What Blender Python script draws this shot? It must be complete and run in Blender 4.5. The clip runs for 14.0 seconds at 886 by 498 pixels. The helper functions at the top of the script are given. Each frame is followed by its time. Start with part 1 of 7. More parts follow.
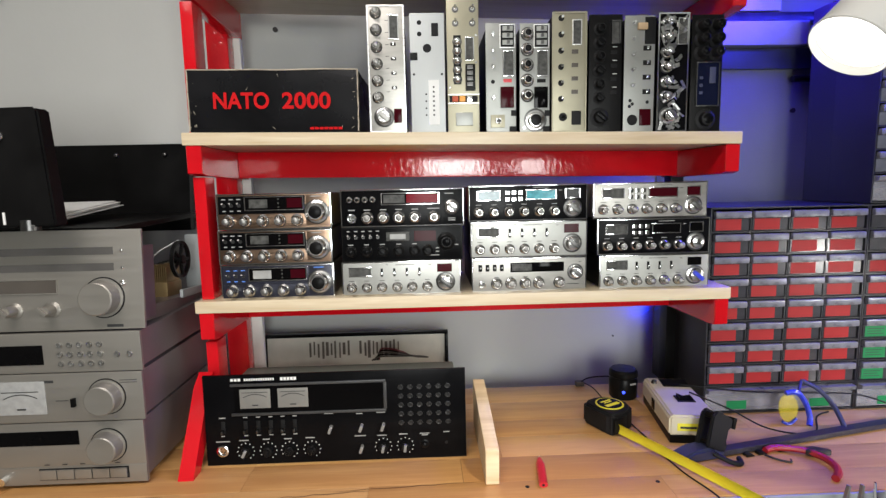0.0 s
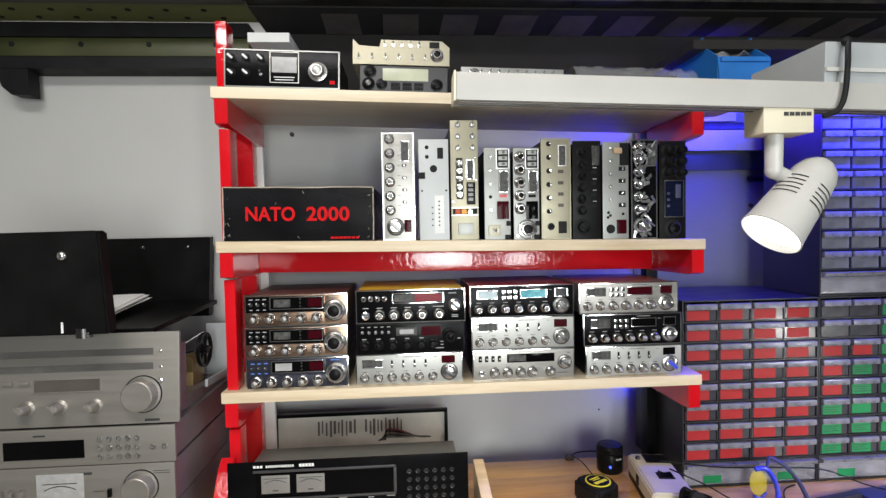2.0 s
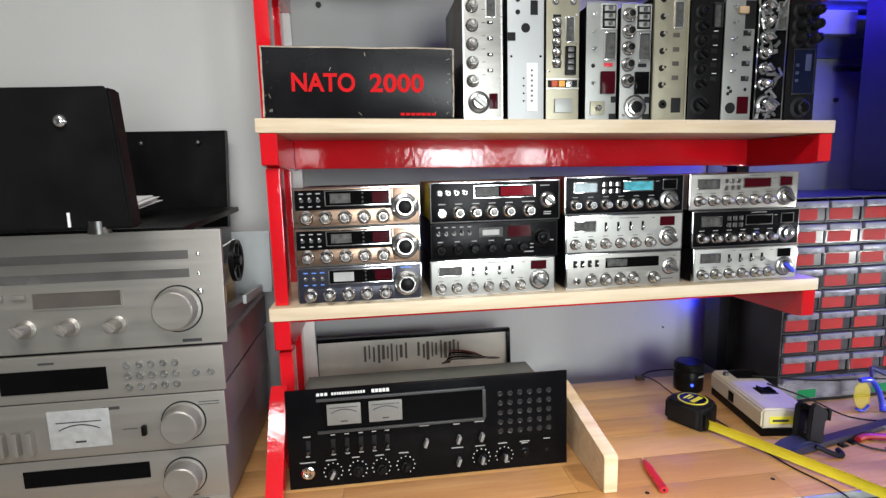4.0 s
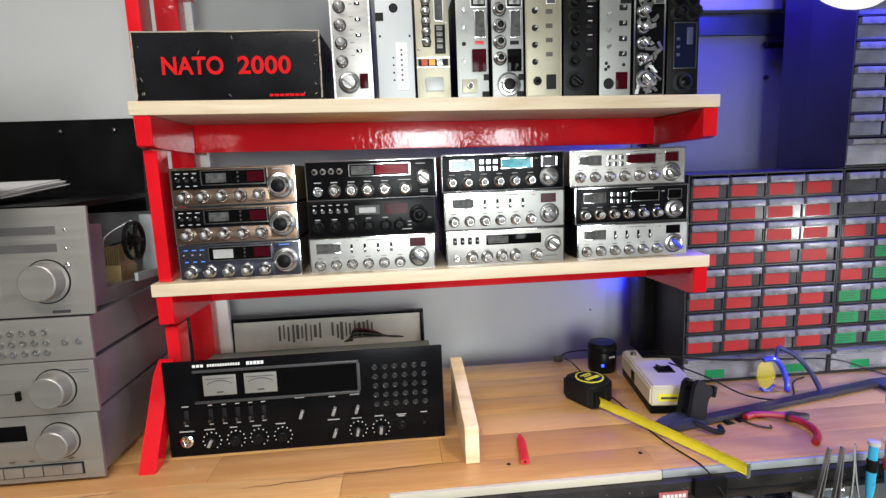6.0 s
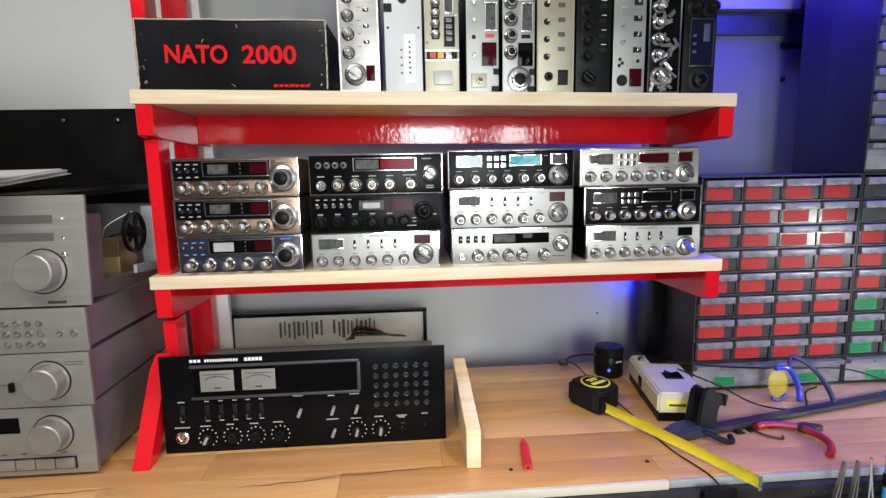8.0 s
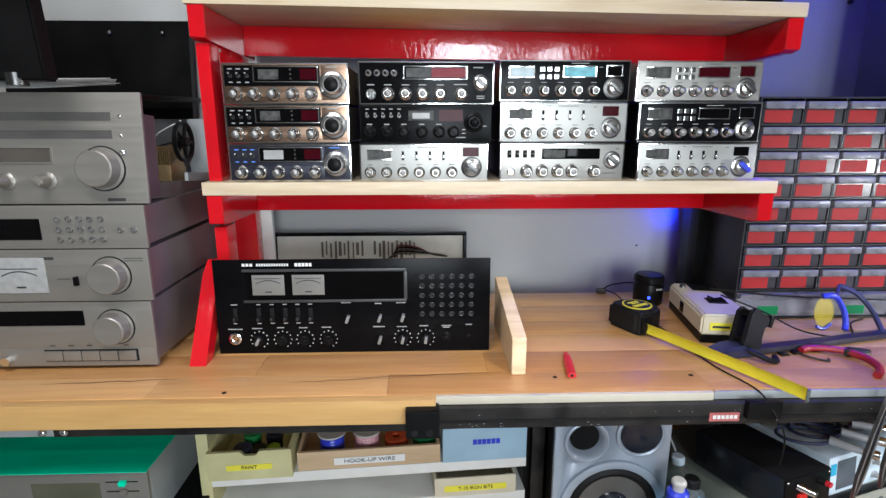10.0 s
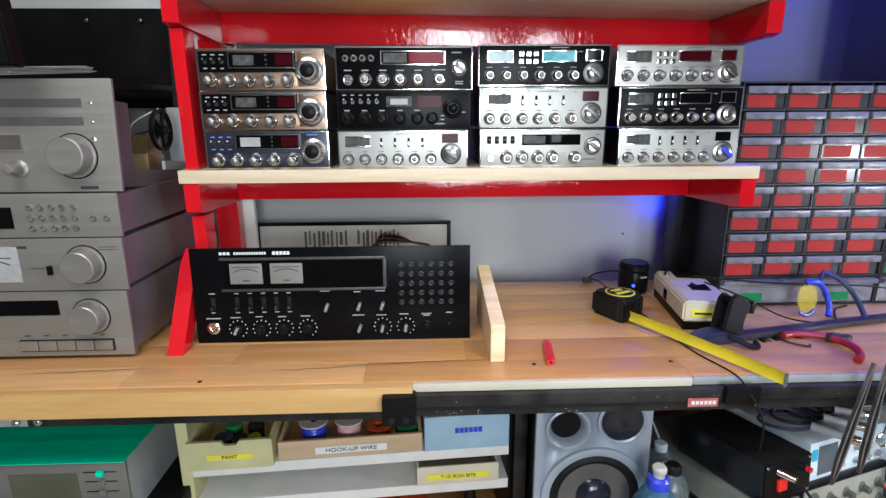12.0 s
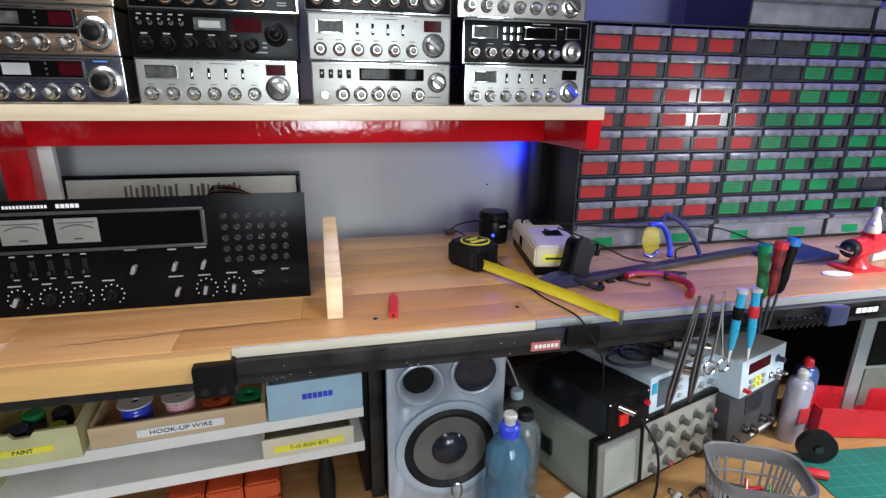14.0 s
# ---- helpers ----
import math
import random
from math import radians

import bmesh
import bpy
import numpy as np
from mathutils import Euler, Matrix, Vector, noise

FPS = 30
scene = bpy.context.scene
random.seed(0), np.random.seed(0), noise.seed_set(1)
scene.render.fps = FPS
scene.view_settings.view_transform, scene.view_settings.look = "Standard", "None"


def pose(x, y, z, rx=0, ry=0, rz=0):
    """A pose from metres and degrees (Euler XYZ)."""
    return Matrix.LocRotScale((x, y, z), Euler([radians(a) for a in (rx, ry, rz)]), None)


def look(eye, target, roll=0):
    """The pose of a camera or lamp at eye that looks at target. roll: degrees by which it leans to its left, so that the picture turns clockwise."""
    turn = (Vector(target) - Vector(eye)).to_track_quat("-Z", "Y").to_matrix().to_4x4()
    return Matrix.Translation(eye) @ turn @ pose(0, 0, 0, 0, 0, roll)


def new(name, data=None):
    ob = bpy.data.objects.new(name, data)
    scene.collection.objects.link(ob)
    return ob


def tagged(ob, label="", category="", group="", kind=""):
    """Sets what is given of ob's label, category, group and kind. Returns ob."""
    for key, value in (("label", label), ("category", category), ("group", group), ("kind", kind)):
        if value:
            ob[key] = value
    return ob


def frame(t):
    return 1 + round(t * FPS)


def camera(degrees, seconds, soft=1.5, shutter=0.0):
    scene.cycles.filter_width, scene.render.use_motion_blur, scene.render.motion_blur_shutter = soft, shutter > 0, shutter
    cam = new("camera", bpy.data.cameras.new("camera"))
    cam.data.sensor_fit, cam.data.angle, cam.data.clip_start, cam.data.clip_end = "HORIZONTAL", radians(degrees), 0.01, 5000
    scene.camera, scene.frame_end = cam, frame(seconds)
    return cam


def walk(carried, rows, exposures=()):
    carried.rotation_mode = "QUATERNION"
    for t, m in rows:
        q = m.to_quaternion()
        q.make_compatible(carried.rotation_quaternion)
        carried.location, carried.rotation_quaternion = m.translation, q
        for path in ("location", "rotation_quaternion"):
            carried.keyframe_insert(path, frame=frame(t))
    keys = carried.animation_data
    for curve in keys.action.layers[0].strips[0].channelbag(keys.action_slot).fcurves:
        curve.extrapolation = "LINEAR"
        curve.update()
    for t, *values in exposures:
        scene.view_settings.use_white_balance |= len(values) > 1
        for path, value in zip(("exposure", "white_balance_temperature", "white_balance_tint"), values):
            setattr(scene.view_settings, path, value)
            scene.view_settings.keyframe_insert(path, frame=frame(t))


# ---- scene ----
cam = camera(80.6, 14.0, 1.4)
PATH = [
    (0, (-0.024, -1.283, 1.456), (0.042, 0.701, 1.211), -1.2),
    (0.5, (0.001, -1.293, 1.541), (0.051, 0.697, 1.34), -1.3),
    (1, (0.019, -1.351, 1.575), (0.086, 0.643, 1.43), -2.6),
    (1.5, (-0.008, -1.384, 1.592), (0.117, 0.61, 1.502), -2.7),
    (2, (-0.068, -1.393, 1.571), (0.066, 0.601, 1.494), -1.1),
    (2.2, (-0.086, -1.378, 1.564), (0.033, 0.617, 1.475), -0.2),
    (4.3, (-0.277, -1.186, 1.461), (0.014, 0.769, 1.158), -0.8),
    (4.5, (-0.247, -1.206, 1.457), (0.058, 0.748, 1.158), -0.2),
    (5, (-0.084, -1.214, 1.428), (0.164, 0.749, 1.136), -0.2),
    (5.5, (-0.017, -1.236, 1.435), (0.16, 0.733, 1.129), -2.2),
    (6, (-0.021, -1.244, 1.43), (0.141, 0.726, 1.125), -2.2),
    (6.5, (-0.014, -1.239, 1.431), (0.122, 0.733, 1.125), -1.9),
    (7, (-0.012, -1.234, 1.428), (0.126, 0.739, 1.126), -1.2),
    (7.5, (-0.012, -1.23, 1.427), (0.126, 0.742, 1.123), -1.2),
    (8, (-0.018, -1.223, 1.422), (0.122, 0.749, 1.12), -1.1),
    (8.5, (-0.04, -1.223, 1.398), (0.07, 0.743, 1.046), -0.9),
    (9, (-0.065, -1.227, 1.365), (-0.016, 0.733, 0.969), -0.4),
    (9.2, (-0.073, -1.228, 1.358), (-0.021, 0.725, 0.928), -0.1),
    (11.5, (-0.046, -1.241, 1.345), (0.027, 0.7, 0.872), -0.2),
    (12, (-0.034, -1.23, 1.336), (0.033, 0.71, 0.853), -0.3),
    (12.5, (0.07, -1.185, 1.304), (0.38, 0.706, 0.73), 0.3),
    (13, (0.11, -1.176, 1.3), (0.576, 0.681, 0.724), -0.6),
    (13.5, (0.089, -1.174, 1.292), (0.556, 0.679, 0.703), -0.1),
    (14, (0.069, -1.18, 1.289), (0.501, 0.677, 0.686), 0.8),
]
walk(cam, [(t, look(eye, target, roll)) for t, eye, target, roll in PATH], ((0.0, -0.30, 6500, 10), (1.5, -0.26, 6400, 10), (4.5, -0.08, 6200, 10), (6.5, -0.10, 6250, 10), (8.0, -0.12, 6250, 10), (9.0, -0.18, 5900, 10), (12.5, -0.22, 5900, 10), (14.0, -0.40, 5950, 10)))

# ---------------- world and lights ----------------
world = bpy.data.worlds.new("world")
scene.world = world
world.use_nodes = True
wn = world.node_tree
sky = wn.nodes.new("ShaderNodeTexSky")
sky.sky_type = "NISHITA"
sky.sun_disc = False
sky.sun_elevation = radians(35)
sky.sun_rotation = radians(200)
wn.links.new(sky.outputs[0], wn.nodes["Background"].inputs[0])
wn.nodes["Background"].inputs[1].default_value = 0.08


def area(name, m, sx, sy, watts, color):
    d = bpy.data.lights.new(name, "AREA")
    d.shape, d.size, d.size_y, d.energy, d.color = "RECTANGLE", sx, sy, watts, color
    ob = new(name, d)
    ob.matrix_world = m
    return ob


area("window_daylight", look((0.20, -3.46, 1.45), (0.20, 0, 1.25)), 0.64, 1.16, 54, (0.945, 0.98, 0.965))
area("window_daylight", look((1.08, -3.46, 1.45), (1.0, 0, 1.25)), 0.26, 1.16, 21, (0.945, 0.98, 0.965))
area("ceiling_light_glow", look((-0.45, -1.32, 2.38), (-0.30, -0.8, 0)), 0.9, 0.22, 20, (1.0, 0.945, 0.91))
area("led_strip_glow", look((0.72, -0.045, 1.93), (0.70, -0.02, 1.0)), 0.30, 0.03, 12.5, (0.05, 0.02, 1.0))
area("led_strip_glow", look((1.05, -0.335, 1.87), (1.05, -0.17, 1.50)), 0.40, 0.02, 16, (0.02, 0.02, 1.0))
area("led_strip_glow", look((0.536, -0.004, 1.170), (0.50, 0.02, 1.165)), 0.008, 0.09, 0.22, (0.0, 0.02, 1.0))
spot = bpy.data.lights.new("spot_lamp_glow", "SPOT")
spot.energy, spot.color, spot.spot_size, spot.spot_blend, spot.shadow_soft_size = 17, (1.0, 0.95, 0.88), radians(150), 0.9, 0.03
new("spot_lamp_glow", spot).matrix_world = look((0.309, -0.858, 1.555), (0.03, -0.90, 1.15))

area("desk_lamp_glow", look((1.22, -0.80, 1.22), (0.95, -0.66, 0.62)), 0.08, 0.08, 7, (1.0, 0.97, 0.92))

# ---------------- materials ----------------


def mat(name, col, rough=0.5, metal=0.0, var=0.15, scale=18.0, bump=0.05, bscale=220.0, stretch=(1, 1, 1), col2=None, coat=0.0, emit=0.0, alpha=None, trans=0.0, spec=0.5, dust=0.0):
    m = bpy.data.materials.new(name)
    m.use_nodes = True
    nt = m.node_tree
    b = nt.nodes["Principled BSDF"]
    co = nt.nodes.new("ShaderNodeTexCoord")
    mp = nt.nodes.new("ShaderNodeMapping")
    mp.inputs["Scale"].default_value = stretch
    nt.links.new(co.outputs["Object"], mp.inputs[0])
    n1, n2 = nt.nodes.new("ShaderNodeTexNoise"), nt.nodes.new("ShaderNodeTexNoise")
    n1.inputs["Scale"].default_value, n1.inputs["Detail"].default_value = scale, 5
    n2.inputs["Scale"].default_value, n2.inputs["Detail"].default_value = bscale, 3
    for n in (n1, n2):
        nt.links.new(mp.outputs[0], n.inputs["Vector"])
    ramp = nt.nodes.new("ShaderNodeValToRGB")
    lo = tuple(c * (1 - var) for c in col)
    hi = tuple(min(1, c * (1 + var)) for c in (col2 or col))
    ramp.color_ramp.elements[0].position, ramp.color_ramp.elements[1].position = 0.3, 0.7
    ramp.color_ramp.elements[0].color, ramp.color_ramp.elements[1].color = (*lo, 1), (*hi, 1)
    nt.links.new(n1.outputs[0], ramp.inputs[0])
    nt.links.new(ramp.outputs[0], b.inputs["Base Color"])
    mr = nt.nodes.new("ShaderNodeMapRange")
    mr.inputs["From Min"].default_value, mr.inputs["From Max"].default_value = 0.25, 0.75
    mr.inputs["To Min"].default_value, mr.inputs["To Max"].default_value = max(0.02, rough * 0.8), min(1, rough * 1.2)
    nt.links.new(n1.outputs[0], mr.inputs["Value"])
    nt.links.new(mr.outputs[0], b.inputs["Roughness"])
    b.inputs["Metallic"].default_value = metal
    b.inputs["Specular IOR Level"].default_value = spec
    b.inputs["Coat Weight"].default_value = coat
    b.inputs["Coat Roughness"].default_value = 0.06
    b.inputs["Transmission Weight"].default_value = trans
    if emit:
        b.inputs["Emission Color"].default_value = (*col, 1)
        b.inputs["Emission Strength"].default_value = emit
    if alpha is not None:
        b.inputs["Alpha"].default_value = alpha
    if bump:
        bp = nt.nodes.new("ShaderNodeBump")
        bp.inputs["Strength"].default_value, bp.inputs["Distance"].default_value = bump, 0.002
        nt.links.new(n2.outputs[0], bp.inputs["Height"])
        nt.links.new(bp.outputs[0], b.inputs["Normal"])
    return m


def wood(name, dark, light, rough=0.35, coat=0.2, grain=(1.2, 16, 16)):
    """Planks with grain along x; each piece its own tone."""
    m = bpy.data.materials.new(name)
    m.use_nodes = True
    nt = m.node_tree
    b = nt.nodes["Principled BSDF"]
    co, info, add = nt.nodes.new("ShaderNodeTexCoord"), nt.nodes.new("ShaderNodeObjectInfo"), nt.nodes.new("ShaderNodeVectorMath")
    add.operation = "ADD"
    mul = nt.nodes.new("ShaderNodeMath")
    mul.operation, mul.inputs[1].default_value = "MULTIPLY", 37.0
    nt.links.new(info.outputs["Random"], mul.inputs[0])
    nt.links.new(co.outputs["Object"], add.inputs[0])
    nt.links.new(mul.outputs[0], add.inputs[1])
    mp = nt.nodes.new("ShaderNodeMapping")
    mp.inputs["Scale"].default_value = grain
    nt.links.new(add.outputs[0], mp.inputs[0])
    n1, n2 = nt.nodes.new("ShaderNodeTexNoise"), nt.nodes.new("ShaderNodeTexNoise")
    n1.inputs["Scale"].default_value, n1.inputs["Detail"].default_value, n1.inputs["Distortion"].default_value = 2.2, 6, 1.2
    n2.inputs["Scale"].default_value, n2.inputs["Detail"].default_value = 14, 6
    nt.links.new(mp.outputs[0], n1.inputs["Vector"])
    nt.links.new(mp.outputs[0], n2.inputs["Vector"])
    mixf = nt.nodes.new("ShaderNodeMath")
    mixf.operation = "MULTIPLY_ADD"
    mixf.inputs[1].default_value, mixf.inputs[2].default_value = 0.45, -0.12
    nt.links.new(n2.outputs[0], mixf.inputs[0])
    sm = nt.nodes.new("ShaderNodeMath")
    nt.links.new(n1.outputs[0], sm.inputs[0])
    nt.links.new(mixf.outputs[0], sm.inputs[1])
    tone = nt.nodes.new("ShaderNodeMath")
    tone.operation = "MULTIPLY_ADD"
    tone.inputs[1].default_value, tone.inputs[2].default_value = 0.5, -0.25
    nt.links.new(info.outputs["Random"], tone.inputs[0])
    sm2 = nt.nodes.new("ShaderNodeMath")
    nt.links.new(sm.outputs[0], sm2.inputs[0])
    nt.links.new(tone.outputs[0], sm2.inputs[1])
    ramp = nt.nodes.new("ShaderNodeValToRGB")
    ramp.color_ramp.elements[0].position, ramp.color_ramp.elements[1].position = 0.3, 0.85
    ramp.color_ramp.elements[0].color, ramp.color_ramp.elements[1].color = (*dark, 1), (*light, 1)
    nt.links.new(sm2.outputs[0], ramp.inputs[0])
    nt.links.new(ramp.outputs[0], b.inputs["Base Color"])
    b.inputs["Roughness"].default_value = rough
    b.inputs["Coat Weight"].default_value = coat
    b.inputs["Coat Roughness"].default_value = 0.25
    bp = nt.nodes.new("ShaderNodeBump")
    bp.inputs["Strength"].default_value, bp.inputs["Distance"].default_value = 0.08, 0.001
    nt.links.new(n2.outputs[0], bp.inputs["Height"])
    nt.links.new(bp.outputs[0], b.inputs["Normal"])
    return m


# ROOM is darker than WALL to hold down bounce and reflections.
ROOM = mat("unseen_wall_dark", (0.34, 0.33, 0.315), 0.85, var=0.35, scale=1.3, bump=0.1, bscale=60)
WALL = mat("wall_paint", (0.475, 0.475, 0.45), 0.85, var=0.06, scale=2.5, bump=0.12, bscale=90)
FLOOR = mat("floor_lino", (0.26, 0.25, 0.23), 0.6, var=0.3, scale=6)
RED = mat("red_gloss_paint", (0.56, 0.006, 0.012), 0.07, var=0.1, scale=9, bump=0.34, bscale=120, stretch=(0.9, 1, 0.8), coat=0.4)
CREAM = wood("pale_pine", (0.54, 0.41, 0.25), (0.70, 0.60, 0.43), 0.45, 0.1)
BENCH = wood("beech_block", (0.46, 0.225, 0.074), (0.64, 0.365, 0.138), 0.32, 0.25)
BENCH_EDGE = wood("beech_edge", (0.42, 0.23, 0.07), (0.56, 0.34, 0.12), 0.4, 0.2)
RAWPINE = wood("raw_pine", (0.58, 0.40, 0.21), (0.80, 0.63, 0.40), 0.6, 0.0)
DESK = wood("lower_desk_ply", (0.30, 0.15, 0.05), (0.48, 0.27, 0.10), 0.5, 0.1)
BLACK = mat("black_enamel", (0.004, 0.004, 0.0045), 0.20, spec=0.065, var=0.3, scale=12, bump=0.04)
SATIN = mat("black_satin", (0.006, 0.0058, 0.0058), 0.34, spec=0.11, var=0.3, scale=14, bump=0.06)
RUBBER = mat("black_rubber", (0.009, 0.009, 0.0095), 0.55, var=0.3, bump=0.1, spec=0.18)
STEELB = mat("worn_black_steel", (0.009, 0.0085, 0.008), 0.34, var=0.5, scale=20, bump=0.1, col2=(0.02, 0.018, 0.016), spec=0.3)
ALU = mat("brushed_aluminium", (0.66, 0.65, 0.63), 0.30, 1.0, 0.07, 40, 0.03, 300, (1, 1, 14))
SILVER = mat("silver_faceplate", (0.31, 0.30, 0.275), 0.36, 0.66, 0.10, 24, 0.02, 260, (1, 1, 6))
WHITEFACE = mat("bright_faceplate", (0.37, 0.37, 0.345), 0.40, 0.62, 0.10, 22, 0.03)
CHAMP = mat("champagne_faceplate", (0.29, 0.27, 0.195), 0.40, 0.55, 0.08, 24, 0.02)
BARE = mat("bare_zinc_plate", (0.29, 0.295, 0.275), 0.42, 0.5, 0.1, 12, 0.03)
PLATEWHITE = mat("primed_plate", (0.44, 0.455, 0.45), 0.5, 0.3, 0.06, 10, 0.03)
CHROME = mat("chrome", (0.80, 0.80, 0.80), 0.12, 1.0, 0.05, 30, 0)
KNOBM = mat("knob_metal", (0.60, 0.59, 0.57), 0.22, 1.0, 0.08, 60, 0)
KNOBTIP = mat("knob_tip_turned", (0.34, 0.335, 0.32), 0.48, 1.0, 0.1, 90, 0.02)
KNOBCAP = mat("knob_cap_brushed", (0.11, 0.108, 0.105), 0.34, 1.0, 0.1, 90, 0.02)
HIFI = mat("hifi_silver", (0.285, 0.268, 0.238), 0.42, 0.6, 0.02, 6, 0.02, 260, (0.4, 1, 22))
HIFISIDE = mat("painted_steel_side", (0.22, 0.195, 0.20), 0.38, 0.6, 0.12, 9, 0.04)
COPPER = mat("coppery_chrome", (0.32, 0.215, 0.15), 0.30, 1.0, 0.12, 20, 0.02, 260, (1, 1, 8))
BLUESTEEL = mat("dark_blue_panel", (0.030, 0.031, 0.046), 0.3, 0.4, 0.2)
GLASSD = mat("smoked_window", (0.003, 0.0028, 0.003), 0.06, var=0.1, bump=0, spec=0.08)
REDWIN = mat("dark_red_window", (0.040, 0.003, 0.006), 0.12, var=0.1, bump=0, spec=0.06)
REDLIT = mat("red_filter_window", (0.17, 0.005, 0.012), 0.12, var=0.1, bump=0, spec=0.06)
CYANWIN = mat("blue_green_window", (0.08, 0.34, 0.40), 0.15, var=0.35, scale=90, bump=0, spec=0.2)
METER = mat("meter_card", (0.33, 0.33, 0.32), 0.4, var=0.12, scale=90, bump=0, coat=0.1)
METERD = mat("meter_card_dim", (0.062, 0.062, 0.058), 0.4, var=0.5, scale=120, bump=0, spec=0.2)
METERB = mat("meter_card_blue", (0.40, 0.50, 0.53), 0.35, var=0.2, scale=90, bump=0, coat=0.1)
PRINTW = mat("white_print", (0.72, 0.72, 0.70), 0.6, var=0.05, bump=0)
PRINTD = mat("faded_print", (0.36, 0.36, 0.35), 0.6, var=0.05, bump=0)
PRINTK = mat("black_print", (0.03, 0.03, 0.03), 0.6, var=0.05, bump=0)
PRINTR = mat("red_print", (0.52, 0.010, 0.012), 0.7, spec=0.08, var=0.05, bump=0)
CARD = mat("black_card", (0.007, 0.007, 0.008), 0.26, spec=0.35, var=0.4, scale=10, bump=0.05)
CARDEDGE = mat("scuffed_card", (0.42, 0.36, 0.28), 0.8, var=0.3)
YELLOW = mat("yellow_enamel", (0.60, 0.44, 0.03), 0.4, var=0.15)
DARKRED = mat("maroon_enamel", (0.09, 0.010, 0.014), 0.35, var=0.2)
BROWN = mat("brown_enamel", (0.055, 0.045, 0.035), 0.4, var=0.2)
DARKGREY = mat("drawer_frame_plastic", (0.016, 0.016, 0.020), 0.42, var=0.2, bump=0.04)
CLEAR = mat("clear_drawer_plastic", (0.36, 0.36, 0.41), 0.16, var=0.3, scale=25, bump=0.08, alpha=0.42)
CLEARLIP = mat("frosted_drawer_lip", (0.20, 0.20, 0.225), 0.30, var=0.25, scale=45, bump=0.10, alpha=0.8)
REDCARD = mat("red_card", (0.34, 0.020, 0.022), 0.5, var=0.12, scale=25, bump=0.03, spec=0.25)
GREENCARD = mat("green_card", (0.012, 0.20, 0.068), 0.5, var=0.12, bump=0.03, spec=0.25)
GREYCARD = mat("empty_drawer_grey", (0.035, 0.035, 0.042), 0.22, var=0.3, scale=30, bump=0.05)
CREAMPL = mat("cream_plastic", (0.63, 0.575, 0.43), 0.4, var=0.06)
WHITEPL = mat("white_plastic", (0.47, 0.46, 0.43), 0.35, var=0.04)
RAILW = mat("rail_enamel", (0.38, 0.37, 0.34), 0.4, var=0.04)
WHITESH = mat("white_laminate", (0.74, 0.73, 0.69), 0.4, var=0.06)
STRIPW = mat("pale_edge_strip", (0.52, 0.48, 0.38), 0.4, var=0.1, scale=12)
GREYMETAL = mat("grey_trunking", (0.34, 0.36, 0.36), 0.45, 0.2, 0.08)
YTAPE = mat("yellow_tape_blade", (0.86, 0.76, 0.05), 0.35, var=0.08)
YLAB = mat("yellow_label", (0.80, 0.72, 0.05), 0.5, var=0.05)
NAVY = mat("navy_plastic", (0.035, 0.040, 0.09), 0.4, var=0.2)
BLUEPL = mat("blue_plastic", (0.02, 0.16, 0.50), 0.35, var=0.15)
ROYAL = mat("royal_blue_plastic", (0.03, 0.05, 0.55), 0.3, var=0.1)
LENSY = mat("amber_lens", (0.62, 0.50, 0.04), 0.08, var=0.1, bump=0, alpha=0.45)
GREENTOP = mat("green_sheet", (0.01, 0.66, 0.38), 0.35, var=0.15, scale=6, stretch=(1, 6, 1))
SPKGREY = mat("speaker_silver", (0.38, 0.43, 0.50), 0.4, 0.35, 0.06)
CONE = mat("speaker_cone", (0.05, 0.05, 0.05), 0.6, var=0.2)
CONEMID = mat("speaker_cone_grey", (0.095, 0.088, 0.08), 0.45, var=0.15)
DUST = mat("speaker_dust_cap", (0.01, 0.012, 0.02), 0.2, var=0.2)
GREYGREEN = mat("instrument_grey_green", (0.17, 0.185, 0.155), 0.5, var=0.12)
PALEINST = mat("pale_instrument_case", (0.60, 0.70, 0.78), 0.4, var=0.06)
BOXWOOD = wood("plain_boxwood", (0.44, 0.30, 0.17), (0.60, 0.44, 0.27), 0.6, 0.0)
LIME = mat("pale_green_wood", (0.55, 0.52, 0.27), 0.6, var=0.12)
BOTTLE = mat("blue_bottle", (0.22, 0.52, 0.80), 0.08, var=0.05, bump=0, trans=0.85)
BOTTLE2 = mat("clear_bottle", (0.75, 0.82, 0.82), 0.08, var=0.05, bump=0, trans=0.9)
ORANGE = mat("orange_bin", (0.45, 0.065, 0.015), 0.5, var=0.15)
MATGREEN = mat("cutting_mat", (0.01, 0.17, 0.14), 0.6, var=0.12)
GREYPL = mat("grey_basket_plastic", (0.33, 0.33, 0.34), 0.4, var=0.08)
REDPL = mat("red_plastic", (0.55, 0.02, 0.03), 0.3, var=0.15)
BLUEHANDLE = mat("cyan_handle", (0.04, 0.36, 0.58), 0.3, var=0.1)
GREENH = mat("green_handle", (0.02, 0.22, 0.06), 0.35, var=0.1)
PAPER = mat("white_paper", (0.75, 0.75, 0.73), 0.8, var=0.05)
OLIVE = mat("olive_metal_sheet", (0.15, 0.165, 0.06), 0.5, 0.2, 0.2, 6)
SPRAY = mat("spray_can_print", (0.42, 0.38, 0.55), 0.3, 0.3, 0.2, 9, col2=(0.52, 0.53, 0.57))
CLOTH = mat("grey_cloth", (0.20, 0.175, 0.155), 0.9, var=0.2)
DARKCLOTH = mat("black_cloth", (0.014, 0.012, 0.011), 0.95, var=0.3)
SCREENG = mat("crt_glass", (0.30, 0.32, 0.28), 0.2, var=0.1, bump=0)
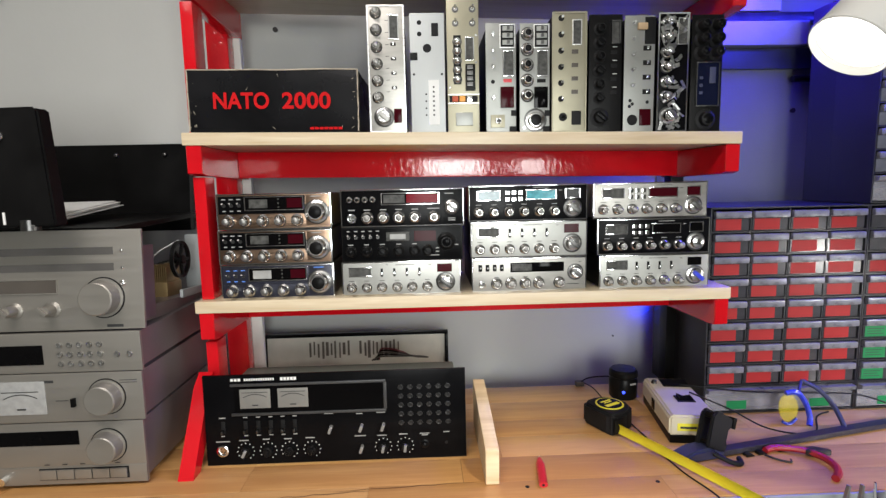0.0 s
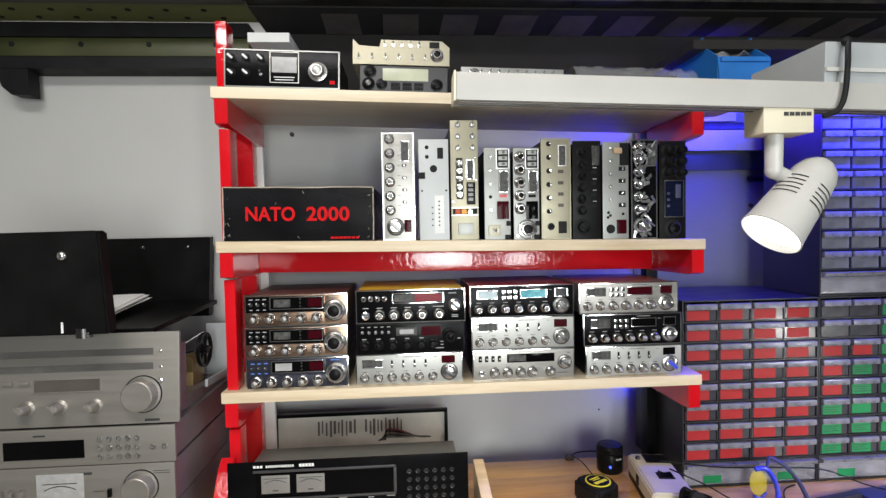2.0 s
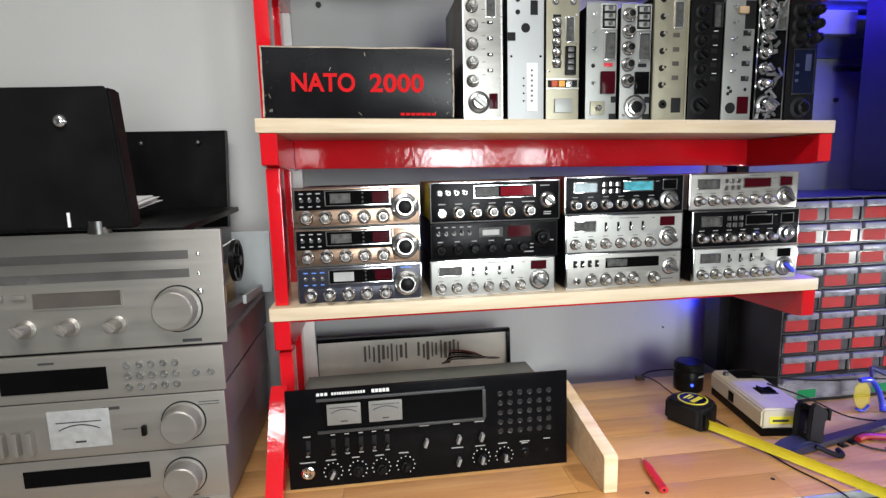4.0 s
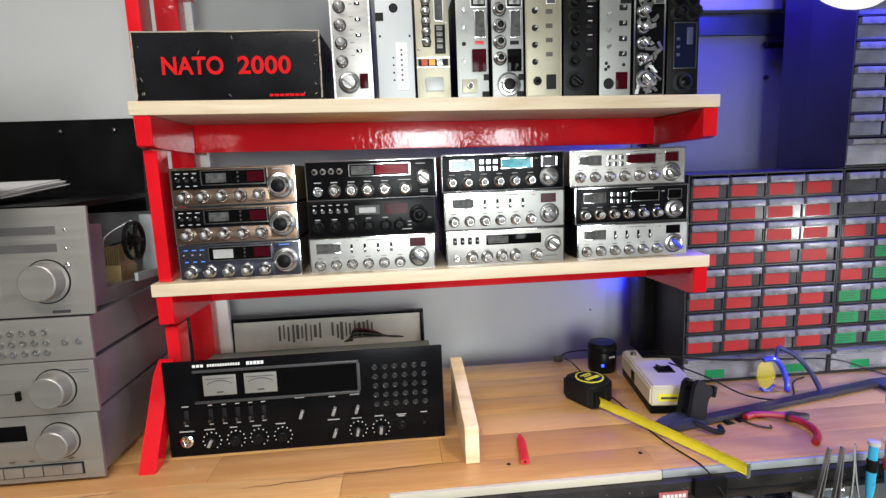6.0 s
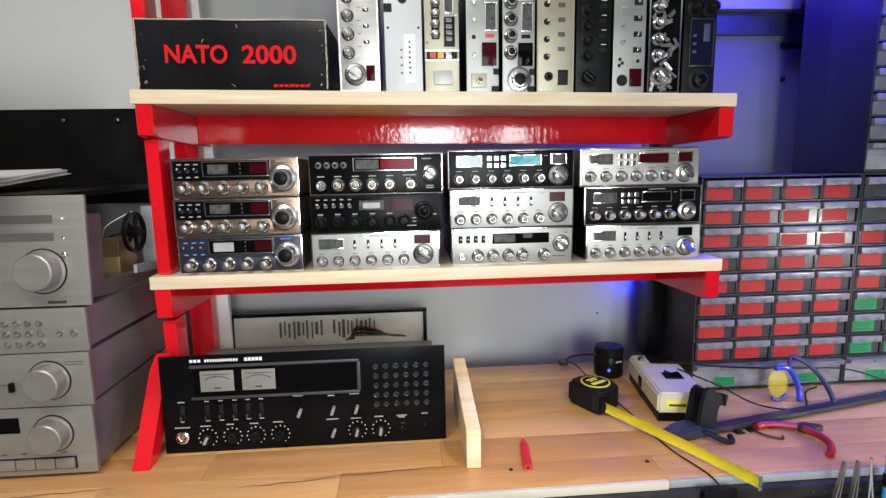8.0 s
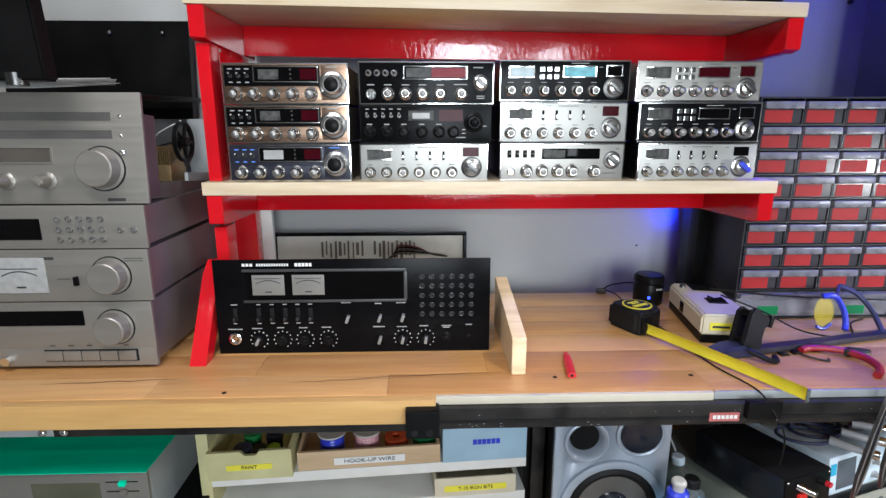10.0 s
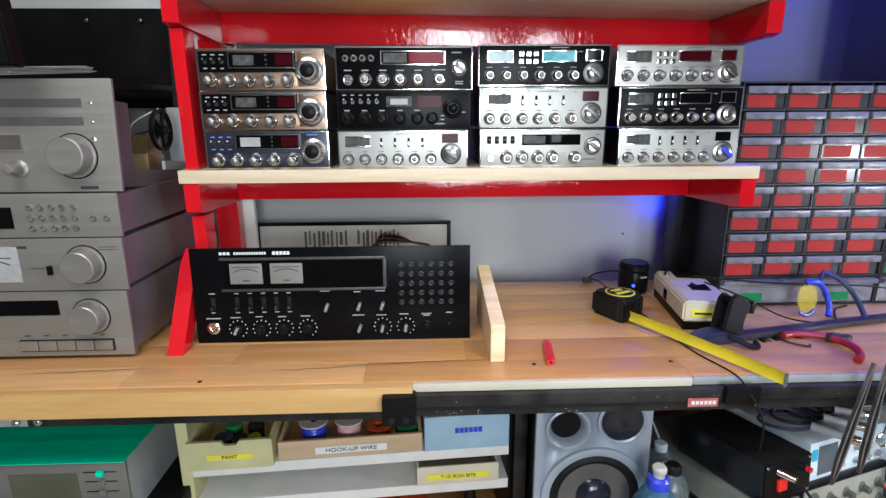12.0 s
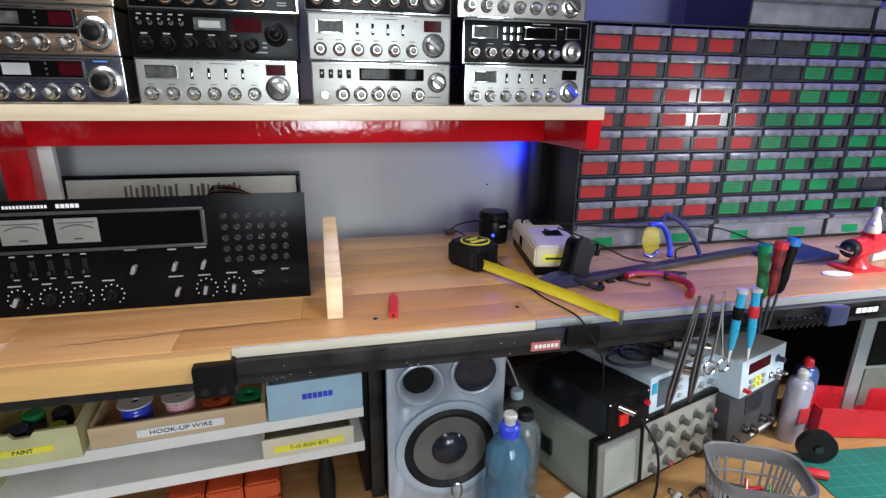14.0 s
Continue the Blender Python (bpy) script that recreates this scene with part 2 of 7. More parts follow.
BAGM = mat("clear_bag", (0.75, 0.75, 0.75), 0.15, var=0.2, scale=30, bump=0.9, bscale=30, alpha=0.2)
BULB = mat("lit_bulb", (1.0, 0.97, 0.90), 0.4, emit=5.0, bump=0)
LEDB = mat("blue_led", (0.03, 0.06, 1.0), 0.4, emit=5.0, bump=0)
LEDSTRIP = mat("blue_led_strip", (0.10, 0.10, 1.0), 0.4, emit=3.5, bump=0)

# ---------------- mesh helpers ----------------


def box(bm, x0, x1, y0, y1, z0, z1, bev=0.0):
    r = bmesh.ops.create_cube(bm, size=1.0)
    vs = r["verts"]
    for v in vs:
        v.co = Vector((x0 if v.co.x < 0 else x1, y0 if v.co.y < 0 else y1, z0 if v.co.z < 0 else z1))
    if bev:
        es = list({e for v in vs for e in v.link_edges})
        bmesh.ops.bevel(bm, geom=es, offset=bev, segments=2, profile=0.7, affect="EDGES")
    return bm


def cyl(bm, a, b, r, r2=None, n=16):
    a, b = Vector(a), Vector(b)
    d = b - a
    m = Matrix.Translation((a + b) / 2) @ d.to_track_quat("Z", "Y").to_matrix().to_4x4()
    bmesh.ops.create_cone(bm, cap_ends=True, segments=n, radius1=r, radius2=r if r2 is None else r2, depth=d.length, matrix=m)
    return bm


def ball(bm, c, r, s=(1, 1, 1), n=12):
    bmesh.ops.create_uvsphere(bm, u_segments=n, v_segments=max(6, n * 2 // 3), radius=r, matrix=Matrix.Translation(c) @ Matrix.Diagonal((*s, 1)))
    return bm


def ring(bm, c, axis, prof, n=24):
    """A turned shape: prof is rows of (radius, along the axis)."""
    q = Vector(axis).to_track_quat("Z", "Y").to_matrix()
    rows = []
    for r, h in prof:
        rows.append([bm.verts.new(Vector(c) + q @ Vector((r * math.cos(2 * math.pi * k / n), r * math.sin(2 * math.pi * k / n), h))) for k in range(n)])
    for a, b in zip(rows, rows[1:]):
        for k in range(n):
            bm.faces.new((a[k], a[(k + 1) % n], b[(k + 1) % n], b[k]))
    return bm


def tube(bm, pts, r, n=6):
    """A round cord through the points, smoothed."""
    p = [Vector(v) for v in pts]
    out = []
    for i in range(len(p) - 1):
        a, b, c, d = p[max(i - 1, 0)], p[i], p[i + 1], p[min(i + 2, len(p) - 1)]
        for s in range(5):
            t = s / 5
            out.append(0.5 * ((2 * b) + (c - a) * t + (2 * a - 5 * b + 4 * c - d) * t * t + (3 * b - a - 3 * c + d) * t ** 3))
    out.append(p[-1])
    rows = []
    for i, v in enumerate(out):
        t = (out[min(i + 1, len(out) - 1)] - out[max(i - 1, 0)]).normalized()
        q = t.to_track_quat("Z", "Y").to_matrix()
        rows.append([bm.verts.new(v + q @ Vector((r * math.cos(2 * math.pi * k / n), r * math.sin(2 * math.pi * k / n), 0))) for k in range(n)])
    for a, b in zip(rows, rows[1:]):
        for k in range(n):
            bm.faces.new((a[k], a[(k + 1) % n], b[(k + 1) % n], b[k]))
    bm.faces.new(rows[0][::-1])
    bm.faces.new(rows[-1])
    return bm


def prism(bm, outline, y0, y1):
    """An outline of (x, z) made thick from y0 to y1."""
    lo = [bm.verts.new((x, y0, z)) for x, z in outline]
    hi = [bm.verts.new((x, y1, z)) for x, z in outline]
    n = len(outline)
    bm.faces.new(lo)
    bm.faces.new(hi[::-1])
    for k in range(n):
        bm.faces.new((lo[k], hi[k], hi[(k + 1) % n], lo[(k + 1) % n]))
    return bm


def finish(bm, name, material):
    bmesh.ops.recalc_face_normals(bm, faces=bm.faces)
    for f in bm.faces:
        f.smooth = True
    me = bpy.data.meshes.new(name)
    bm.to_mesh(me)
    bm.free()
    me.materials.append(material)
    me.set_sharp_from_angle(angle=radians(35))
    return me


def part(name, bm, material, parent, label=""):
    ob = new(name, finish(bm, name, material))
    ob.parent = parent
    return tagged(ob, label)


def share(name, me, parent, loc, label=""):
    ob = new(name, me)
    ob.parent, ob.location = parent, loc
    return tagged(ob, label)


def thing(name, m, label, category, group="", kind=""):
    ob = new(name)
    ob.empty_display_size = 0.02
    ob.matrix_world = m
    return tagged(ob, label, category, group, kind)


def solo(name, bm, material, label, category="", group="", kind="", m=None):
    ob = new(name, finish(bm, name, material))
    if m:
        ob.matrix_world = m
    return tagged(ob, label, category, group, kind)


def N():
    return bmesh.new()


def lettering(name, body, size, material, parent, loc, rot=(90, 0, 0), spacing=1.0, bold=0.0, sx=1.0):
    """Words as a thin mesh, facing the viewer; loc is the middle of the line."""
    c = bpy.data.curves.new(name, "FONT")
    c.body, c.size, c.align_x, c.align_y, c.extrude, c.space_character, c.offset = body, size, "CENTER", "CENTER", 0.0004, spacing, bold
    tmp = bpy.data.objects.new(name, c)
    scene.collection.objects.link(tmp)
    bpy.context.view_layer.update()
    me = bpy.data.meshes.new_from_object(tmp.evaluated_get(bpy.context.evaluated_depsgraph_get()))
    bpy.data.objects.remove(tmp)
    me.materials.clear()
    me.materials.append(material)
    ob = new(name, me)
    ob.parent = parent
    ob.location, ob.rotation_euler = loc, [radians(a) for a in rot]
    ob.scale = (sx, 1, 1)
    return ob


BZ = 0.970     # bench top
WY = 0.02      # face of the back wall

# ---------------- the room ----------------
bm = N()
box(bm, -2.4, 2.8, WY, WY + 0.12, 0, 2.5)
solo("wall_back", bm, WALL, "pale grey painted plaster wall behind the bench", kind="structure")
# Side and front walls stay out of view; their dark tone shapes the light.
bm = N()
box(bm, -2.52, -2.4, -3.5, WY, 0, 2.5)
solo("wall_left", bm, ROOM, "unseen side wall, darkened to limit fill and reflections", kind="structure")
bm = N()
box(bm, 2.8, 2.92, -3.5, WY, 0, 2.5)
solo("wall_right", bm, ROOM, "unseen side wall, darkened to limit fill and reflections", kind="structure")
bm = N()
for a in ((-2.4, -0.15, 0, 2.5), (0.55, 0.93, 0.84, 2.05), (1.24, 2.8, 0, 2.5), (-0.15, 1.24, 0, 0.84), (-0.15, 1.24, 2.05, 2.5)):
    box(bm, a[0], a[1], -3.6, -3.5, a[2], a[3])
solo("wall_front", bm, ROOM, "unseen wall with two window openings, darkened to limit reflections", kind="structure")
bm = N()
box(bm, -2.4, 2.8, -3.5, WY, -0.1, 0)
solo("floor", bm, FLOOR, "dark worn workshop floor", kind="structure")
bm = N()
box(bm, -2.4, 2.8, -3.5, -1.1, 2.42, 2.5)
box(bm, -2.4, 2.8, -1.1, WY, 2.42, 2.5)
solo("ceiling", bm, WALL, "pale painted ceiling", kind="structure")

# ---------------- bench ----------------
bench = thing("workbench", pose(0, 0, 0), "beech block workbench with dark steel front rail", "workbench")
random.seed(4)
rows_y = [-0.545, -0.482, -0.405, -0.330, -0.262, -0.172, -0.085]
for r in range(6):
    x = -1.6 - random.random() * 0.4
    while x < 1.9:
        ln = random.uniform(0.32, 0.72)
        bm = N()
        box(bm, max(x, -1.6) + 0.0002, min(x + ln, 1.9) - 0.0002, rows_y[r] + 0.0002, rows_y[r + 1] - 0.0002, BZ - 0.038, BZ, 0.0003)
        part("plank", bm, BENCH, bench)
        x += ln
bm = N()
box(bm, -1.6, -0.055, -0.562, -0.5455, BZ - 0.038, BZ - 0.001, 0.002)
part("front_lipping", bm, BENCH_EDGE, bench, "honey coloured beech front edge")
bm = N()
box(bm, -0.055, 0.352, -0.553, -0.5455, BZ - 0.0135, BZ - 0.001, 0.002)
part("edge_strip", bm, STRIPW, bench, "pale ivory edge strip")
bm = N()
box(bm, 0.354, 1.9, -0.550, -0.5455, BZ - 0.0135, BZ - 0.001, 0.002)
part("edge_strip", bm, GREYMETAL, bench, "pale grey edge strip")
bm = N()
box(bm, -0.60, -0.06, -0.552, -0.50, BZ - 0.055, BZ - 0.0385, 0.001)
part("steel_bar", bm, STEELB, bench, "black steel bar below the edge")
bm = N()
box(bm, -1.6, -0.60, -0.550, -0.50, BZ - 0.055, BZ - 0.0385, 0.001)
part("steel_bar", bm, GREYMETAL, bench, "grey steel bar below the edge")
bm = N()
box(bm, -0.055, 1.9, -0.562, -0.54, BZ - 0.047, BZ - 0.0140, 0.002)
part("front_rail", bm, STEELB, bench, "black slotted steel guide rail")
bm = N()
box(bm, -0.055, 1.9, -0.5635, -0.562, BZ - 0.037, BZ - 0.033)
part("rail_groove", bm, RUBBER, bench)
chips = N()
for k in range(46):
    cx, cz, cl = random.uniform(-0.04, 1.0), BZ - random.choice((0.0245, 0.026, 0.0395, 0.042, 0.044)), random.uniform(0.0006, 0.003)
    box(chips, cx, cx + cl, -0.5624, -0.5618, cz, cz + random.uniform(0.0004, 0.001))
tagged(part("paint_chip", chips, GREYMETAL, bench, "bare metal chips in the black paint"), kind="stuff")
bm = N()
box(bm, -0.098, -0.05, -0.578, -0.545, BZ - 0.052, BZ - 0.010, 0.004)
part("rail_end_block", bm, SATIN, bench, "chipped black plastic rail end block")
for bx in (-0.085, -0.064):
    bm = N()
    cyl(bm, (bx, -0.578, BZ - 0.043), (bx, -0.5785, BZ - 0.043), 0.005)
    part("bolt_hole", bm, RUBBER, bench)
for bx in (-0.615, -0.585):
    bm = N()
    ball(bm, (bx, -0.553, BZ - 0.0475), 0.006, (1, 0.6, 1))
    part("bolt", bm, CHROME, bench, "bright domed bolt")
bm = N()
box(bm, 0.342, 0.386, -0.5645, -0.5625, BZ - 0.0405, BZ - 0.0275)
part("maker_plate", bm, mat("faded_red_plate", (0.45, 0.13, 0.12), 0.5), bench, "small red and white plate")
for k in range(6):
    bm = N()
    box(bm, 0.347 + k * 0.0062, 0.3515 + k * 0.0062, -0.5652, -0.5643, BZ - 0.0365, BZ - 0.0310)
    part("plate_mark", bm, PRINTW, bench)
for hx, hy in ((-0.362, -0.533), (0.343, -0.5), (0.13, -0.5)):
    bm = N()
    cyl(bm, (hx, hy, BZ), (hx, hy, BZ + 0.0006), 0.0035, n=10)
    part("screw_hole", bm, RUBBER, bench)
for bx, by in ((-1.55, -0.5), (0.138, -0.362), (1.85, -0.5), (-1.55, -0.12), (1.85, -0.12)):
    bm = N()
    box(bm, bx - 0.012, bx + 0.012, by - 0.02, by + 0.02, 0, BZ - 0.039, 0.002)
    part("leg", bm, STEELB, bench)

random.seed(31)
for cx, cy, ln in ((-0.06, -0.492, 0.24), (-0.20, -0.505, 0.16), (-0.55, -0.50, 0.20)):
    bm = N()
    pts = [(cx + ln * (k / 12 - 0.5), cy + 0.012 * (k / 12) + random.uniform(-0.0015, 0.0015)) for k in range(13)]
    lo = [bm.verts.new((x, y - 0.0012 * math.sin(math.pi * k / 12) - 0.0001, BZ + 0.0004)) for k, (x, y) in enumerate(pts)]
    hi = [bm.verts.new((x, y + 0.0012 * math.sin(math.pi * k / 12) + 0.0001, BZ + 0.0004)) for k, (x, y) in enumerate(pts)]
    for k in range(12):
        bm.faces.new((lo[k], lo[k + 1], hi[k + 1], hi[k]))
    part("grain_streak", bm, bpy.data.materials["grain_dark"] if "grain_dark" in bpy.data.materials else mat("grain_dark", (0.16, 0.07, 0.025), 0.5, bump=0), bench, "dark grain streak")

# ---------------- red shelf rack ----------------
rack = thing("shelf_rack", pose(-0.45, -0.2, BZ), "glossy red painted shelf rack with pale pine boards", "shelf")
RO = Vector((-0.45, -0.2, BZ))


def rk(name, bm, material, label=""):
    bm.transform(Matrix.Translation(-RO))
    return part(name, bm, material, rack, label)


LEVELS = ((1.8545, 1.8265), (1.5545, 1.540), (1.2555, 1.2555))   # board top, left and right
for zl, zr in LEVELS:
    x0, x1 = -0.442, 0.550 if zl > 1.3 else 0.542
    bm = N()
    box(bm, x0, x1, -0.347, -0.085, -0.022, 0, 0.002)
    for v in bm.verts:
        v.co.z += zl + (zr - zl) * (v.co.x - x0) / (x1 - x0)
    rk("board", bm, CREAM, "pale varnished pine board")
    for ax, zt in ((-0.437, zl), (x1 - 0.028, zr)):
        bm = N()
        prism(bm, [(-0.345, zt - 0.0225), (-0.345, zt - 0.071), (-0.325, zt - 0.075), (-0.15, zt - 0.079), (-0.086, zt - 0.079), (-0.086, zt - 0.0225)], 0, 0.026)
        bm.transform(Matrix(((0, 1, 0, ax), (1, 0, 0, 0), (0, 0, 1, 0), (0, 0, 0, 1))))
        bmesh.ops.bevel(bm, geom=bm.edges[:], offset=0.0015, segments=1, affect="EDGES")
        rk("bracket_arm", bm, RED)
    if zl > 1.8:
        continue
    bm = N()
    box(bm, -0.4105, x1 - 0.0285, -0.165, -0.145, -0.076, -0.0225, 0.0015)
    for v in bm.verts:
        v.co.z += zl + (zr - zl) * (v.co.x - x0) / (x1 - x0)
    rk("cross_beam", bm, RED, "glossy red cross beam")
for zlo, zhi in ((1.853, 1.985), (1.5547, 1.776), (1.2557, 1.478), (BZ, 1.177)):
    bm = N()
    box(bm, -0.434, -0.413, -0.332, -0.29, zlo + 0.0005, zhi - 0.0005, 0.0015)
    rk("front_post", bm, RED)
bm = N()
box(bm, -0.469, -0.4245, -0.139, -0.105, BZ, 1.99, 0.002)
rk("rear_post", bm, RED)
bm = N()
box(bm, 0.5205, 0.549, -0.139, -0.105, BZ, 1.80, 0.002)
rk("rear_post", bm, SATIN, "dark painted rear post")
bm = N()
prism(bm, [(-0.445, BZ), (-0.415, BZ), (-0.333, BZ + 0.105), (-0.333, BZ + 0.15), (-0.36, BZ + 0.13)], 0, 0.026)
bm.transform(Matrix(((0, 1, 0, -0.4500), (1, 0, 0, 0), (0, 0, 1, 0), (0, 0, 0, 1))))
rk("foot", bm, RED, "red sloping foot brace")

# ---------------- radios ----------------


def knob(parent, u, v, r, h, material=KNOBM, cap=KNOBTIP, y=0.0, grip=False):
    bm = N()
    ring(bm, (u, y, v), (0, -1, 0), [(r * 1.12, 0), (r * 1.12, h * 0.12), (r * 0.92, h * 0.2), (r * 0.84, h * 0.92), (r * 0.74, h), (r * 0.01, h)], 18)
    k = part("knob", bm, material, parent)
    # Foot ring: dark on metal knobs, painting the shadow round them.
    bm = N()
    ring(bm, (u, y, v), (0, -1, 0), [(r * 1.34, 0), (r * 1.32, h * 0.05), (r * 1.06, h * 0.13)], 18)
    part("skirt", bm, KNOBCAP if material in (KNOBM, CHROME) else material, k)
    bm = N()
    if grip:
        box(bm, u - r * 0.85, u + r * 0.85, y - h - r * 0.55, y - h, v - r * 0.28, v + r * 0.28, r * 0.12)
        bm.transform(Matrix.Translation((u, 0, v)) @ Matrix.Rotation(0.7, 4, "Y") @ Matrix.Translation((-u, 0, -v)))
        part("grip", bm, cap, k)
    else:
        ring(bm, (u, y, v), (0, -1, 0), [(r * 0.66, h * 0.99), (r * 0.55, h * 1.05), (r * 0.32, h * 1.10), (0.0002, h * 1.12)], 14)
        part("cap", bm, cap, k)
    return k


def win(parent, name, u0, u1, v0, v1, material, frame_m=CHROME, t=0.0022, y=0.0):
    """A framed window on a faceplate."""
    w = 0.0016
    bm = N()
    box(bm, u0, u1, y - t, y + 0.0004, v0, v0 + w, 0.0003)
    box(bm, u0, u1, y - t, y + 0.0004, v1 - w, v1, 0.0003)
    box(bm, u0, u0 + w, y - t, y + 0.0004, v0 + w, v1 - w)
    box(bm, u1 - w, u1, y - t, y + 0.0004, v0 + w, v1 - w)
    f = part(name, bm, frame_m, parent)
    bm = N()
    box(bm, u0 + w, u1 - w, y - t * 0.45, y + 0.0002, v0 + w, v1 - w)
    part("pane", bm, material, f)
    return f


def needle_card(parent, u0, u1, v0, v1, y):
    bm = N()
    uc, w, h = (u0 + u1) / 2, u1 - u0, v1 - v0
    n = 9
    for k in range(n - 1):
        a, b = (k / (n - 1) - 0.5) * 2, ((k + 1) / (n - 1) - 0.5) * 2
        za, zb = v0 + h * (0.72 - 0.16 * a * a), v0 + h * (0.72 - 0.16 * b * b)
        vs = [bm.verts.new(p) for p in ((uc + a * w * 0.38, y, za), (uc + b * w * 0.38, y, zb), (uc + b * w * 0.38, y, zb + h * 0.04), (uc + a * w * 0.38, y, za + h * 0.04))]
        bm.faces.new(vs)
    box(bm, uc - w * 0.42, uc + w * 0.42, y - 0.0002, y, v0 + h * 0.82, v0 + h * 0.85)
    box(bm, uc - w * 0.1, uc + w * 0.1, y - 0.0002, y, v0 + h * 0.14, v0 + h * 0.2)
    part("scale_marks", bm, PRINTK, parent)


def bars(parent, items, material, y=-0.0006, h=0.0016):
    """Print too small to read: short bars (u, v, width)."""
    bm = N()
    for u, v, w in items:
        box(bm, u - w / 2, u + w / 2, y, y + 0.0004, v - h / 2, v + h / 2)
    return tagged(part("printed_text", bm, material, parent), kind="stuff")


def toggle(parent, u, v, material=CHROME, up=1):
    bm = N()
    cyl(bm, (u, 0, v), (u, -0.003, v), 0.0032, n=8)
    cyl(bm, (u, -0.003, v), (u, -0.011, v + 0.004 * up), 0.0012, 0.0018, 8)
    part("toggle_switch", bm, material, parent)


def socket(parent, u, v, r=0.0075):
    bm = N()
    ring(bm, (u, 0, v), (0, -1, 0), [(r * 1.1, 0), (r * 1.1, 0.004), (r * 0.85, 0.005), (r * 0.8, 0.001), (0.0002, 0.001)], 20)
    s = part("microphone_socket", bm, CHROME, parent)
    bm = N()
    for k in range(4):
        a = k * math.pi / 2 + 0.7
        cyl(bm, (u + 0.45 * r * math.cos(a), -0.001, v + 0.45 * r * math.sin(a)), (u + 0.45 * r * math.cos(a), -0.0035, v + 0.45 * r * math.sin(a)), 0.001, n=6)
    part("socket_pin", bm, BLACK, s)


def radio(style, m, W, H, label, cover=BROWN, face=SILVER, group="stacked radios", D=0.215, name="cb_radio", **o):
    """A transceiver; the front lies in the local xz plane from (0, 0) to (W, H) and looks to -y."""
    r = thing(name, m, label, "radio", group)
    bm = N()
    box(bm, 0.003, W - 0.003, 0.004, D, 0.002, H - 0.002, 0.002)
    part("case", bm, cover, r)
    trim = o.get("trim", CHROME)
    bm = N()
    box(bm, 0, W, 0.0005, 0.007, 0, H, 0.0015)
    part("bezel", bm, trim, r)
    bm = N()
    box(bm, 0.0022, W - 0.0022, 0, 0.004, 0.0022, H - 0.0022, 0.0008)
    part("faceplate", bm, face, r)
    pr = PRINTD if face in (BLACK, SATIN, BLUESTEEL) else PRINTK
    U = lambda u: u * W
    V = lambda v: v * H
    if style == "A":
        bm = N()
        box(bm, 0.004, U(0.775), -0.0015, 0.002, V(0.44), H - 0.004, 0.0008)
        part("upper_panel", bm, o.get("upper", BLACK), r)
        bm = N()
        box(bm, 0.004, U(0.775), -0.0012, 0.002, V(0.10), V(0.42), 0.0008)
        part("knob_strip", bm, o.get("strip", COPPER), r)
        bm = N()
        box(bm, U(0.785), W - 0.004, -0.0014, 0.002, V(0.10), H - 0.004, 0.001)
        part("tuning_panel", bm, o.get("strip", COPPER), r)
        f = win(r, "display_frame", U(0.25), U(0.765), V(0.53), V(0.92), GLASSD, y=-0.0016)
        bm = N()
        box(bm, U(0.29), U(0.45), -0.0032, -0.002, V(0.60), V(0.84))
        part("signal_meter", bm, METER if o.get("lit") else METERD, r)
        bm = N()
        box(bm, U(0.62), U(0.75), -0.0032, -0.002, V(0.60), V(0.86))
        part("channel_display", bm, REDWIN, r)
        for k in range(3):
            bm = N()
            cyl(bm, (U(0.545), -0.002, V(0.62 + 0.11 * k)), (U(0.545), -0.004, V(0.62 + 0.11 * k)), 0.0016, n=8)
            part("indicator_lamp", bm, METERD, r)
            toggle(r, U(0.07 + 0.065 * k), V(0.68), KNOBCAP)
        for k in range(5):
            knob(r, U(0.10 + 0.15 * k), V(0.245), 0.0090, 0.017, KNOBM, KNOBTIP)
        knob(r, U(0.875), V(0.47), 0.0182, 0.018, KNOBM, SATIN)
        bars(r, [(U(0.87), V(0.90), 0.018)] + [(U(0.07 + 0.065 * k), V(0.85), 0.007) for k in range(3)] + [(U(0.07 + 0.065 * k), V(0.53), 0.006) for k in range(3)], o.get("ink", PRINTD), -0.0022)
    elif style == "B":
        f = win(r, "display_frame", U(0.33), U(0.80), V(0.58), V(0.90), GLASSD)
        bm = N()
        box(bm, U(0.35), U(0.52), -0.0022, -0.0005, V(0.63), V(0.85))
        part("signal_meter", bm, METERD, r)
        bm = N()
        box(bm, U(0.535), U(0.785), -0.0022, -0.0005, V(0.63), V(0.85))
        part("channel_display", bm, REDLIT, r)
        for k in range(4):
            knob(r, U(0.075 + 0.062 * k), V(0.73), 0.0042, 0.006, CHROME, SATIN)
        socket(r, U(0.09), V(0.24))
        for k, u in enumerate((0.215, 0.345, 0.47, 0.60, 0.755)):
            knob(r, U(u), V(0.25), 0.0085, 0.016)
        knob(r, U(0.90), V(0.50), 0.0105, 0.014, KNOBM, KNOBCAP, grip=True)
        bars(r, [(U(u), V(0.46), 0.012) for u in (0.09, 0.215, 0.345, 0.47, 0.6)] + [(U(0.75), V(0.47), 0.022), (U(0.88), V(0.86), 0.016), (U(0.9), V(0.2), 0.013), (U(0.9), V(0.15), 0.013)], pr)
    elif style == "K":
        bm = N()
        box(bm, U(0.37), U(0.56), -0.002, 0.002, V(0.60), V(0.86), 0.0006)
        part("signal_meter", bm, METERD, r)
        bm = N()
        box(bm, U(0.40), U(0.53), -0.0026, -0.0015, V(0.65), V(0.80))
        part("lit_scale", bm, METER, r)
        bm = N()
